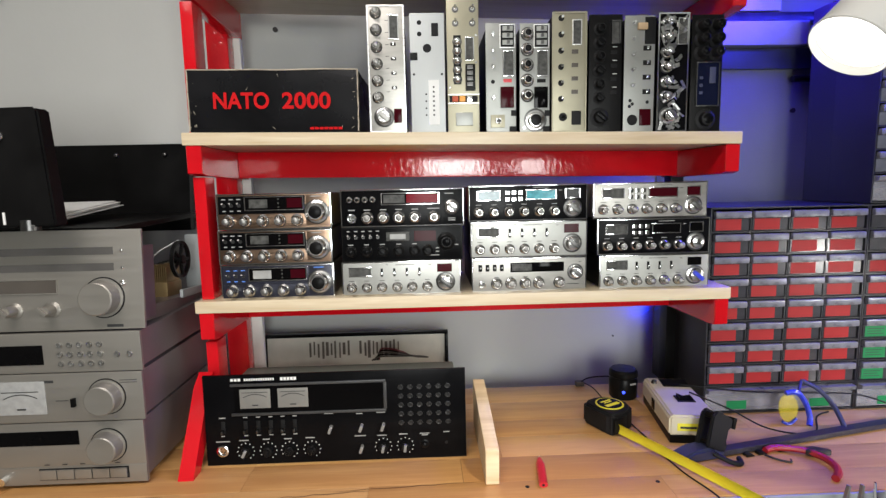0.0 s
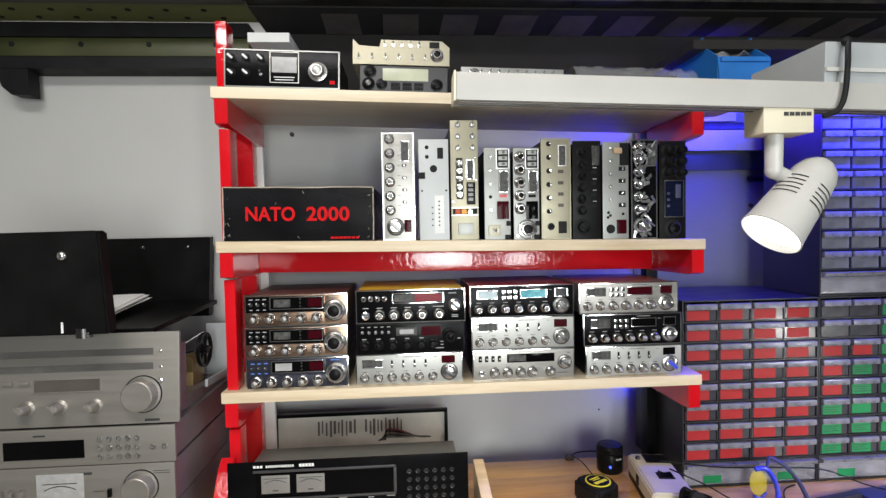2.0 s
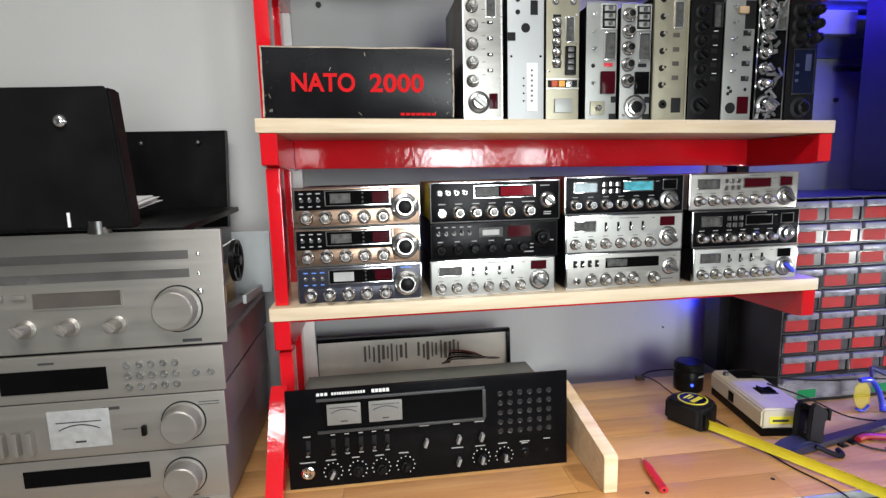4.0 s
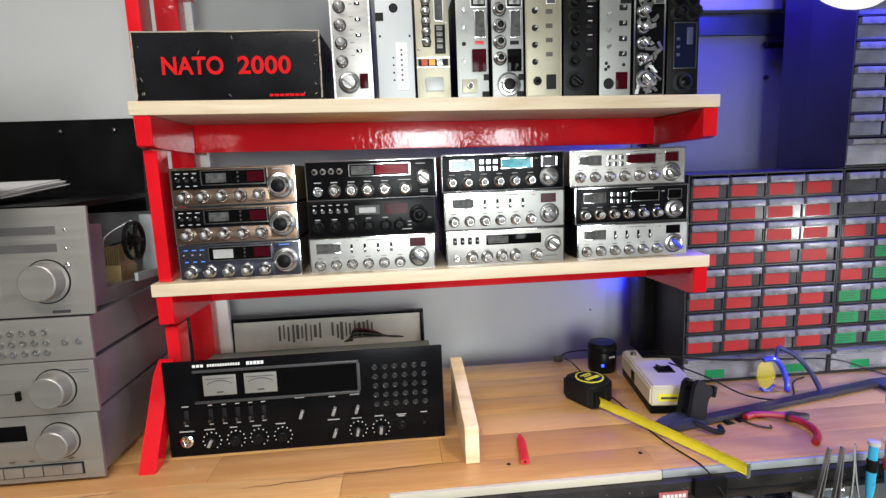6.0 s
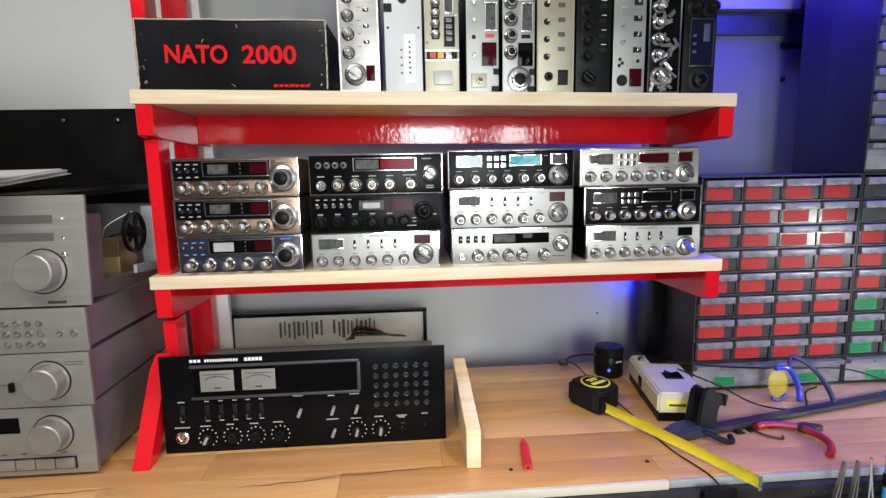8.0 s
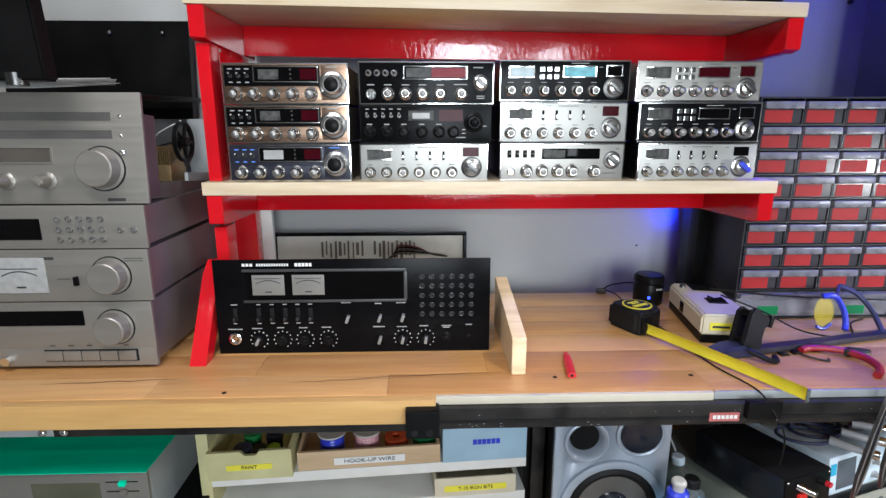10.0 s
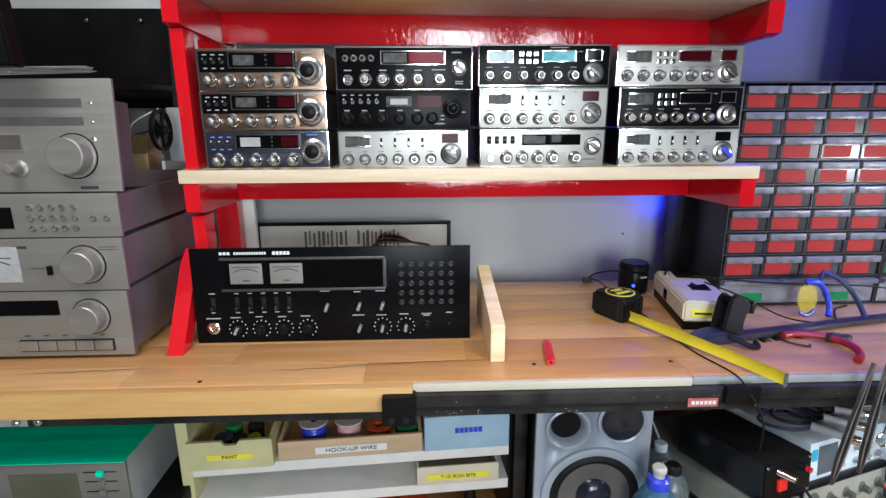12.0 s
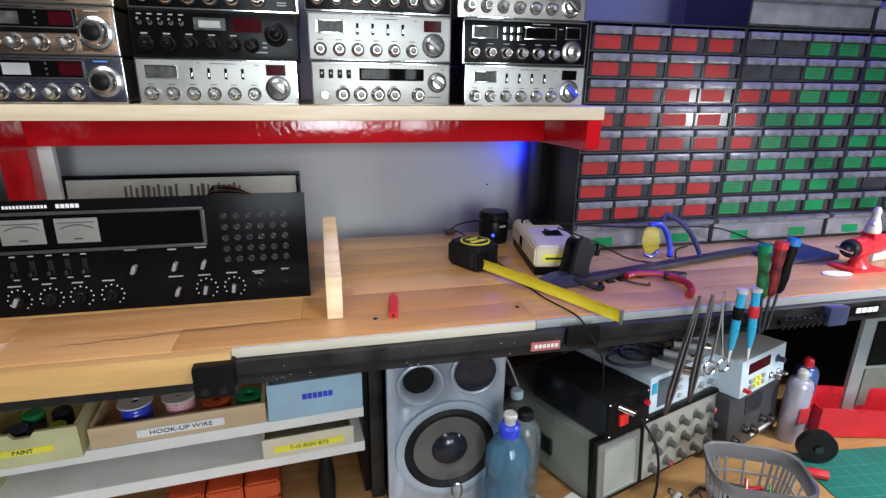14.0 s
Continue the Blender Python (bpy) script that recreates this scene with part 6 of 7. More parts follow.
# ---------------- above: loft underside and wall fittings ----------------
SHEETY = -0.172
loft = thing("loft_underside", pose(0, 0, 0), "dark loft underside with grey cloth between slats", "loft", kind="structure")
bm = N()
box(bm, -0.42, 2.4, -0.20, -0.16, 2.088, 2.125, 0.002)
part("front_rail", bm, STEELB, loft)
bm = N()
box(bm, -0.42, 2.4, -0.155, WY - 0.001, 2.085, 2.10)
part("deck", bm, DARKCLOTH, loft)
for k in range(18):
        bm = N()
        x = -0.262 + k * 0.146
        vs = [bm.verts.new(p) for p in ((x, -0.122, 2.0845), (x + 0.086, -0.122, 2.0845), (x + 0.088, 0.002, 2.0815), (x - 0.004, 0.002, 2.0815))]
        bm.faces.new(vs)
        bmesh.ops.solidify(bm, geom=bm.faces[:], thickness=0.002)
        part("cloth_patch", bm, CLOTH, loft)
bm = N()
box(bm, -2.3, -0.422, SHEETY, -0.052, 2.090, 2.094)
part("olive_sheet", bm, OLIVE, loft, "olive green perforated steel sheet")
for k in range(18):
    for j in range(2):
        bm = N()
        x, y = -0.50 - 0.085 * k - 0.03 * j, -0.078 - 0.045 * j
        cyl(bm, (x, y, 2.0899), (x, y, 2.0885), 0.0065, n=12)
        part("punched_hole", bm, RUBBER, loft)
bm = N()
box(bm, -2.3, -0.422, SHEETY - 0.030, SHEETY - 0.001, 2.082, 2.106, 0.002)
part("edge_bar", bm, mat("dusty_brown_bar", (0.045, 0.041, 0.036), 0.6, var=0.3, scale=9), loft, "dusty brown edge bar")
bm = N()
box(bm, -2.3, -0.45, -0.051, WY - 0.001, 2.054, 2.0895, 0.004)
part("dark_angle", bm, RUBBER, loft)
bm = N()
box(bm, -2.3, -0.45, -0.049, WY - 0.001, 2.0075, 2.0535, 0.008)
part("olive_angle", bm, mat("dark_olive_angle", (0.045, 0.05, 0.016), 0.45, 0.2, 0.35, 7), loft, "olive green perforated steel angle")
for k in range(12):
    bm = N()
    x = -0.53 - 0.16 * k
    cyl(bm, (x, -0.0485, 2.036), (x, -0.0505, 2.036), 0.0065, n=12)
    part("punched_hole", bm, RUBBER, loft)
bm = N()
box(bm, -2.3, -0.45, -0.051, WY - 0.001, 1.978, 2.007, 0.003)
part("wall_beam", bm, RUBBER, loft, "black beam along the wall")
bm = N()
prism(bm, [(-1.052, 1.9775), (-1.036, 1.934), (-1.016, 1.916), (-0.974, 1.913), (-0.976, 1.9775)], -0.05, -0.012)
part("bracket", bm, RUBBER, loft, "black moulded bracket")
bm = N()
box(bm, -0.425, -0.33, -0.15, -0.02, 2.008, 2.03, 0.002)
solo("plastic_tray", bm, PAPER, "white plastic tray tucked under the loft", "tray")
bm = N()
box(bm, -0.42, 2.4, 0.008, WY - 0.001, 1.90, 2.084)
solo("dark_cloth", bm, DARKCLOTH, "dark cloth hung on the wall under the loft", "cloth")
for x, z in ((-0.366, 1.827), (0.893, 1.620), (0.455, 1.058)):
    bm = N()
    wy = 0.0145 if x > 0.8 else WY
    cyl(bm, (x, wy, z), (x, wy - 0.005, z), 0.006 if z > 1.2 else 0.002, n=10)
    solo("wall_screw", bm, STEELB, "dark screw in the painted wall", "screw")
# Thin grey sheet over the wall, darker than the plaster around it.
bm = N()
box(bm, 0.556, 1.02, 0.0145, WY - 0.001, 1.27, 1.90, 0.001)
solo("wall_panel", bm, mat("darker_wall_grey", (0.15, 0.16, 0.17), 0.7, var=0.12, scale=5), "thin grey sheet, darker than the wall, under blue light", "panel")
bm = N()
box(bm, 0.56, 0.90, -0.022, 0.0142, 1.769, 1.824, 0.003)
solo("wall_trunking", bm, GREYPL, "pale grey plastic trunking on the wall", "trunking")
bm = N()
box(bm, 0.56, 0.83, -0.018, 0.0142, 1.848, 1.898, 0.003)
solo("wall_trunking", bm, GREYPL, "pale grey plastic trunking on the wall", "trunking")
bm = N()
box(bm, 0.56, 1.00, -0.016, 0.0142, 1.8265, 1.8455, 0.001)
solo("wall_rail", bm, STEELB, "dark steel rail between the wall trunkings", "rail")
# Navy colour here paints the saturated blue glow below the trunking.
bm = N()
box(bm, 0.56, 0.95, 0.004, 0.0142, 1.719, 1.7665, 0.001)
solo("wall_strip", bm, NAVY, "flat navy strip painting the deep blue LED band on the wall", "strip")
bm = N()
box(bm, 0.55, 1.20, -0.30, -0.02, 1.945, 1.965)
solo("wall_shelf", bm, DARKCLOTH, "dark shelf board over the drawer cabinets", "shelf")
bm = N()
box(bm, 0.60, 0.88, -0.105, -0.095, 1.939, 1.9445)
solo("led_strip", bm, LEDSTRIP, "glowing blue light strip under the board", "light strip")
tool = thing("wall_hook", pose(0.905, 0.0142, 1.692), "dark handled tool hung on the wall", "tool")
bm = N()
tube(bm, [(-0.03, -0.02, 0), (-0.01, -0.02, 0.002), (0.025, -0.02, 0.0)], 0.008, 8)
part("handle", bm, SATIN, tool)
bm = N()
cyl(bm, (0.0, 0, 0.0), (0, -0.025, 0.0), 0.004, n=8)
part("peg", bm, STEELB, tool)
bluebin = thing("storage_bin", pose(0.578, -0.345, shelf0(0.545) + 0.0352) @ Matrix.Diagonal((0.95, 1, 1.6, 1)), "blue open fronted plastic storage bin", "bin")
bm = N()
box(bm, 0, 0.118, 0, 0.185, 0, 0.003, 0.001)
part("floor", bm, BLUEPL, bluebin)
bm = N()
prism(bm, [(0.003, 0.0032), (0.115, 0.0032), (0.119, 0.030), (0.113, 0.033), (0.005, 0.033), (-0.001, 0.030)], 0, 0.003)
fr_ = part("front", bm, BLUEPL, bluebin)
bm = N()
box(bm, 0.004, 0.114, -0.006, -0.0002, 0.026, 0.031, 0.001)
part("rim", bm, BLUEPL, fr_)
for x in (0.0, 0.115):
    bm = N()
    prism(bm, [(0.0035, 0.0032), (0.185, 0.0032), (0.185, 0.072), (0.060, 0.070), (0.045, 0.052), (0.0035, 0.034)], x, x + 0.003)
    bm.transform(Matrix(((0, 1, 0, 0), (1, 0, 0, 0), (0, 0, 1, 0), (0, 0, 0, 1))))
    part("side", bm, BLUEPL, bluebin)
bm = N()
box(bm, 0.0032, 0.1148, 0.182, 0.185, 0.0032, 0.070, 0.001)
part("back", bm, BLUEPL, bluebin)
bm = N()
bmesh.ops.create_grid(bm, x_segments=10, y_segments=10, size=0.5)
for v in bm.verts:
    v.co = Vector((0.058 + v.co.x * 0.10, 0.085 + v.co.y * 0.14, 0.046 + 0.014 * noise.noise(Vector((v.co.x * 4, v.co.y * 4, 2))) - 0.03 * (v.co.x ** 2 + v.co.y ** 2)))
bmesh.ops.solidify(bm, geom=bm.faces[:], thickness=0.001)
solo("plastic_bag", bm, BAGM, "crumpled clear plastic bag in the blue bin", "bag", m=pose(0.578, -0.345, shelf0(0.545) + 0.0352) @ Matrix.Diagonal((0.95, 1, 1.6, 1)))
ob = N()
box(ob, 0.548, 0.68, -0.345, -0.165, shelf0(0.545) + 0.0008, shelf0(0.545) + 0.0345, 0.002)
solo("wooden_box", ob, BOXWOOD, "plain wooden box under the blue bin", "box")

arm = thing("desk_lamp", pose(1.05, -0.62, BZ), "dark grey gooseneck lamp reaching over the bench", "lamp")
bm = N()
cyl(bm, (0.25, 0.10, 0.0), (0.25, 0.10, 0.015), 0.05, n=24)
part("base", bm, SATIN, arm)
bm = N()
tube(bm, [(0.25, 0.10, 0.015), (0.24, 0.08, 0.12), (0.10, 0.03, 0.24), (-0.01, 0.0, 0.36), (-0.035, -0.02, 0.47), (0.02, -0.06, 0.58), (0.12, -0.11, 0.56), (0.17, -0.16, 0.46), (0.175, -0.175, 0.34)], 0.0065, 10)
part("gooseneck", bm, mat("grey_sleeve", (0.06, 0.06, 0.065), 0.5), arm)
bm = N()
ring(bm, (0.175, -0.175, 0.34), (-0.2, 0.15, -1), [(0.0003, -0.01), (0.016, -0.005), (0.03, 0.02), (0.045, 0.05), (0.044, 0.05), (0.03, 0.025)], 28)
part("shade", bm, SATIN, arm)

# ---------------- under the bench ----------------
DZ = 0.60
bm = N()
box(bm, 0.36, 2.2, -0.88, 0.0, DZ - 0.03, DZ, 0.002)
solo("lower_desk", bm, DESK, "plain plywood lower desk", "desk")
bm = N()
box(bm, -0.45, 0.358, -0.62, 0.0, 0.52, 0.55, 0.002)
solo("lower_shelf", bm, DESK, "plain plywood shelf board below the bench", "shelf")
bm = N()
box(bm, -1.5, -0.452, -0.60, 0.0, 0.69, 0.715, 0.002)
solo("lower_shelf", bm, SATIN, "dark shelf board below the bench", "shelf")
# Added black sheet: paints the dark void below the bench top.
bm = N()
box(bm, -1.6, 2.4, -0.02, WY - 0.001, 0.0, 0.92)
solo("dark_board", bm, DARKCLOTH, "black sheet standing in for the deep shade under the bench", "board")

deck = thing("cassette_deck", pose(-0.93, -0.50, 0.7155, 0, 0, 0), "silver cassette deck under a green sheet", "hi-fi")
bm = N()
box(bm, 0, 0.42, 0, 0.006, 0, 0.103, 0.001)
part("faceplate", bm, HIFI, deck)
bm = N()
box(bm, 0.003, 0.419, 0.0062, 0.36, 0, 0.101, 0.002)
part("cover", bm, GREYMETAL, deck)
bm = N()
box(bm, 0.24, 0.345, -0.001, 0.0005, 0.03, 0.085)
part("display_window", bm, mat("green_brown_window", (0.09, 0.09, 0.06), 0.25, bump=0), deck)
for v in (0.085, 0.068, 0.05):
    bm = N()
    box(bm, 0.355, 0.405, -0.0008, 0.0003, v, v + 0.0015)
    sl = part("slider_slot", bm, RUBBER, deck)
    bm = N()
    box(bm, 0.378, 0.388, -0.008, -0.001, v - 0.003, v + 0.0045, 0.001)
    part("slider", bm, GREENTOP if v > 0.08 else HIFI, sl)
bm = N()
bmesh.ops.create_grid(bm, x_segments=20, y_segments=26, size=0.5)
for v in bm.verts:
    x, y = (v.co.x + 0.5) * 0.425 - 0.003, (v.co.y + 0.5) * 0.36 - 0.004
    v.co = Vector((x, y, 0.1045 + 0.0012 * math.sin(y * 220) * (y > 0.06)))
bmesh.ops.solidify(bm, geom=bm.faces[:], thickness=-0.001)
solo("green_sheet", bm, GREENTOP, "bright green ribbed plastic sheet on the deck", "sheet", m=pose(-0.93, -0.50, 0.7155))

ush = thing("under_shelf", pose(-0.445, -0.425, 0.55, 0, 0, 4.2), "white laminate shelf unit under the bench", "shelf")
for z in (0.109, 0.180):
    bm = N()
    box(bm, 0, 0.562, 0, 0.30, z, z + 0.020, 0.001)
    part("board", bm, WHITESH, ush)
bm = N()
box(bm, -0.019, -0.0002, 0.0, 0.30, 0.0, 0.30, 0.001)
part("side_panel", bm, LIME, ush, "pale green side panel")
bm = N()
box(bm, 0.5622, 0.575, 0.02, 0.30, 0.0, 0.26, 0.001)
part("side_panel", bm, SATIN, ush)
bm = N()
box(bm, 0, 0.562, 0.301, 0.306, 0.0, 0.33)
part("back_panel", bm, BOXWOOD, ush)


def open_box(name, m, w, d, h, material, label, t=0.006, notch=False):
    b = thing(name, m, label, "box")
    bm = N()
    if notch:
        prism(bm, [(0, 0), (w, 0), (w, h), (w * 0.62, h), (w * 0.58, h - 0.008), (w * 0.44, h - 0.008), (w * 0.40, h), (0, h)], 0, t)
    else:
        box(bm, 0, w, 0, t, 0, h, 0.0008)
    part("front", bm, material, b)
    bm = N()
    box(bm, 0, w, d - t, d, 0, h, 0.0008)
    part("back", bm, material, b)
    for x in (0, w - t):
        bm = N()
        box(bm, x, x + t, t + 0.0002, d - t - 0.0002, 0, h, 0.0008)
        part("side", bm, material, b)
    bm = N()
    box(bm, t, w - t, t, d - t, 0, 0.004)
    part("bottom", bm, material, b)
    return b


pb = open_box("parts_box", pose(-0.445, -0.437, 0.7503, 0, 0, 4), 0.142, 0.20, 0.054, LIME, "pale green wooden box holding paint pots", notch=True)
bm = N()
box(bm, 0.032, 0.108, -0.0012, 0.0, 0.019, 0.029)
lb = part("label", bm, YLAB, pb, "yellow label")
lettering("lettering", "PAINT", 0.0095, PRINTK, lb, (0.070, -0.0016, 0.024))
random.seed(6)
for k, (u, v, r, mm) in enumerate(((0.045, 0.03, 0.015, NAVY), (0.075, 0.028, 0.013, KNOBCAP), (0.10, 0.03, 0.011, mat("lime_lid", (0.45, 0.75, 0.05), 0.4, bump=0)), (0.05, 0.07, 0.015, GREENH), (0.09, 0.07, 0.014, BLUESTEEL))):
    p = thing("paint_pot", pose(-0.442 + u, -0.428 + v, 0.7545, 0, 0, 0), "small glass paint pot with a lid", "pot", "paint pots")
    bm = N()
    cyl(bm, (0, 0, 0), (0, 0, 0.026), r, n=16)
    part("jar", bm, BLUESTEEL, p)
    bm = N()
    ring(bm, (0, 0, 0.0262), (0, 0, 1), [(r * 1.05, 0), (r * 1.05, 0.010), (r * 0.9, 0.012), (0.0003, 0.012)], 18)
    part("lid", bm, mm, p)
hb = open_box("wire_box", pose(-0.298, -0.413, 0.7503, 0, 0, 4.2), 0.254, 0.19, 0.036, BOXWOOD, "plain wooden box holding reels of wire")
bm = N()
box(bm, 0.064, 0.190, -0.0012, 0.0, 0.008, 0.0215)
lb = part("label", bm, PAPER, hb, "white label")
lettering("lettering", "HOOK-UP WIRE", 0.0105, PRINTK, lb, (0.127, -0.0016, 0.0148), sx=1.2)
for u, mm, fl in ((0.045, ROYAL, WHITEPL), (0.102, mat("pink_wire", (0.62, 0.33, 0.36), 0.5, var=0.3, scale=200), WHITEPL), (0.150, ORANGE, CREAMPL), (0.197, GREENCARD, CREAMPL)):
    rl = thing("wire_reel", pose(-0.294 + u * 1.12, -0.413 + 0.042 + u * 0.08, 0.7546), "reel of coloured hook-up wire", "reel", "wire reels")
    hh = 0.040 if fl is WHITEPL else 0.026
    bm = N()
    ring(bm, (0, 0, 0.003), (0, 0, 1), [(0.021, 0)] + [(0.021 + 0.0012 * (j % 2), hh * j / 14) for j in range(1, 14)] + [(0.020, hh), (0.008, hh), (0.007, hh * 0.5)], 24)
    part("wire", bm, mm, rl)
    for z in (0.0, 0.003 + hh) if fl is WHITEPL else (0.0,):
        bm = N()
        ring(bm, (0, 0, z), (0, 0, 1), [(0.006, 0), (0.026, 0), (0.026, 0.003), (0.006, 0.003), (0.006, 0)], 28)
        part("flange", bm, fl, rl)
tray = open_box("parts_bin", pose(-0.040, -0.398, 0.7503, 0, 0, 4.2), 0.155, 0.20, 0.068, mat("pale_blue_bin", (0.42, 0.60, 0.74), 0.2, var=0.08, bump=0.02, alpha=0.75), "pale blue translucent plastic parts bin", t=0.004)
bm = N()
for k in range(6):
    box(bm, 0.055 + k * 0.0085, 0.0622 + k * 0.0085, -0.001, 0.0, 0.034, 0.044)
part("blue_print", bm, ROYAL, tray)
small = open_box("parts_bin", pose(-0.055, -0.400, 0.6795, 0, 0, 4.2), 0.152, 0.18, 0.038, CREAMPL, "cream parts bin with a yellow label", t=0.004)
bm = N()
box(bm, 0.018, 0.134, -0.001, 0.0, 0.010, 0.022)
lb = part("label", bm, YLAB, small, "yellow label")
lettering("lettering", "T-10 IRON BITS", 0.0095, PRINTK, lb, (0.076, -0.0014, 0.0160))
for k in range(3):
    for j in range(2):
        bm = N()
        prism(bm, [(0, 0), (0.058, 0), (0.058, 0.036), (0, 0.036)], 0, 0.13)
        bmesh.ops.bevel(bm, geom=bm.edges[:], offset=0.004, segments=2, affect="EDGES")
        solo("orange_bin", bm, ORANGE, "orange plastic bin on the lower board", "bin", "orange bins", m=pose(-0.215 + 0.061 * k, -0.40 + 0.005 * k, 0.5505 + 0.0375 * j, 0, 0, 4))
bb = N()
ring(bb, (0, 0, 0), (0, 0, 1), [(0.0003, 0), (0.014, 0), (0.016, 0.05), (0.009, 0.10), (0.009, 0.13), (0.0003, 0.13)], 18)
solo("dark_bottle", bb, RUBBER, "small black bottle beside the orange bins", "bottle", m=pose(0.045, -0.37, 0.5503))

spk = thing("loudspeaker", pose(0.149, -0.452, 0.5503), "silver grey loudspeaker with black woofer", "loudspeaker")
bm = N()
box(bm, 0.004, 0.196, 0.012, 0.22, 0, 0.335, 0.003)
part("cabinet", bm, SATIN, spk)
bm = N()
box(bm, 0, 0.2, 0, 0.0118, 0, 0.336, 0.004)
baffle = part("baffle", bm, SPKGREY, spk)
for tgt in (baffle, spk.children[0]):
    hb = N()
    cyl(hb, (0.054, -0.02, 0.276), (0.054, 0.06, 0.276), 0.0315, n=40)
    cutter = new("port_bore", finish(hb, "port_bore", SPKGREY))
    cutter.parent = spk
    md = tgt.modifiers.new("bore", "BOOLEAN")
    md.object, md.solver = cutter, "EXACT"
    bpy.context.view_layer.update()
    cut = bpy.data.meshes.new_from_object(tgt.evaluated_get(bpy.context.evaluated_depsgraph_get()))
    tgt.modifiers.clear()
    tgt.data = cut
    bpy.data.objects.remove(cutter)
for u, v, r, kind_ in ((0.054, 0.276, 0.036, "port"), (0.146, 0.288, 0.040, "tweeter"), (0.106, 0.144, 0.088, "woofer")):
    bm = N()
    ring(bm, (u, 0, v), (0, -1, 0), [(r * 1.08, -0.001), (r * 1.06, 0.005), (r * 0.98, 0.006), (r * 0.90, 0.004)] + ([(r * 0.80, -0.004), (r * 0.66, -0.018), (r * 0.56, -0.040)] if kind_ == "port" else []), 40)
    rim = part("driver_rim", bm, SPKGREY, spk)
    bm = N()
    if kind_ == "port":
        ring(bm, (u, 0, v), (0, -1, 0), [(r * 0.57, -0.038), (r * 0.5, -0.042), (0.0003, -0.042)], 32)
        part("port_throat", bm, CONE, rim)
    elif kind_ == "tweeter":
        ring(bm, (u, 0, v), (0, -1, 0), [(r * 0.88, 0.004), (r * 0.6, 0.0008), (r * 0.3, 0.001), (0.0003, 0.002)], 32)
        part("dome", bm, DUST, rim)
    else:
        ring(bm, (u, 0, v), (0, -1, 0), [(r * 0.9, 0.004), (r * 0.82, 0.008), (r * 0.72, 0.003)], 40)
        part("surround", bm, RUBBER, rim)
        bm = N()
        ring(bm, (u, 0, v), (0, -1, 0), [(r * 0.72, 0.003), (r * 0.36, 0.0008)], 40)
        part("cone", bm, CONEMID, rim)
        bm = N()
        ring(bm, (u, 0, v), (0, -1, 0), [(r * 0.36, 0.0008), (r * 0.30, 0.008), (r * 0.16, 0.013), (0.0003, 0.014)], 32)
        part("dust_cap", bm, DUST, rim)


def bottle(m, mm, capm, label, s=1.0, topm=None):
    b = thing("bottle", m, label, "bottle")
    bm = N()
    ring(bm, (0, 0, 0), (0, 0, 1), [(0.0003, 0.002), (0.030 * s, 0.0), (0.034 * s, 0.006), (0.034 * s, 0.10 * s), (0.031 * s, 0.115 * s), (0.034 * s, 0.13 * s), (0.033 * s, 0.155 * s), (0.022 * s, 0.178 * s), (0.014 * s, 0.186 * s), (0.0135 * s, 0.192 * s)], 28)
    part("bottle_body", bm, mm, b)
    bm = N()
    ring(bm, (0, 0, 0.186 * s), (0, 0, 1), [(0.0155 * s, 0), (0.0155 * s, 0.014 * s), (0.012 * s, 0.018 * s), (0.0003, 0.018 * s)], 24)
    part("cap", bm, capm, b)
    if topm:
        bm = N()
        ring(bm, (0, 0, 0.204 * s), (0, 0, 1), [(0.0085 * s, 0), (0.0085 * s, 0.006 * s), (0.0105 * s, 0.009 * s), (0.0105 * s, 0.014 * s), (0.008 * s, 0.017 * s), (0.0003, 0.017 * s)], 20)
        part("spout", bm, topm, b)
    return b


bottle(pose(0.338, -0.512, 0.5503), BOTTLE, ROYAL, "blue drinking bottle with white sports cap", 1.1, WHITEPL)
bottle(pose(0.378, -0.480, DZ + 0.0003), BOTTLE2, RUBBER, "clear plastic bottle with black cap", 0.84)
bottle(pose(0.392, -0.402, DZ + 0.0003), BOTTLE2, PALEINST, "clear bottle with pale cap behind the others", 0.78)

scope = thing("oscilloscope", pose(0.474, -0.556, DZ + 0.022, -5, 0, 17), "grey green oscilloscope with pale screen", "oscilloscope")
bm = N()
box(bm, 0.002, 0.328, 0.012, 0.29, 0.0, 0.094, 0.004)
part("case", bm, GREYGREEN, scope)
bm = N()
box(bm, 0, 0.33, 0, 0.0118, -0.002, 0.095, 0.003)
part("bezel", bm, SATIN, scope)
bm = N()
box(bm, 0.008, 0.106, -0.003, 0.0, 0.006, 0.088, 0.003)
sc = part("screen_surround", bm, mat("grey_surround", (0.18, 0.18, 0.17), 0.4), scope)
bm = N()
box(bm, 0.018, 0.096, -0.0045, -0.003, 0.013, 0.080, 0.004)
part("screen", bm, SCREENG, sc)
bm = N()
box(bm, 0.118, 0.322, -0.002, 0.0, 0.004, 0.090, 0.001)
part("control_panel", bm, mat("panel_beige", (0.40, 0.39, 0.34), 0.4, 0.3), scope)
random.seed(21)
KNOBGR = mat("grey_green_knob", (0.085, 0.09, 0.078), 0.5)
for a_ in range(5):
    for b_ in range(3):
        knob(scope, 0.140 + 0.039 * a_ + 0.008 * (b_ % 2), 0.018 + 0.027 * b_, 0.0062 if (a_, b_) != (0, 2) else 0.0105, 0.014, KNOBGR, (REDPL if (a_ + 2 * b_) % 7 == 1 else KNOBGR), -0.002)
bm = N()
box(bm, -0.004, 0.002, 0.10, 0.15, 0.03, 0.055, 0.002)
part("handle_boss", bm, KNOBCAP, scope)
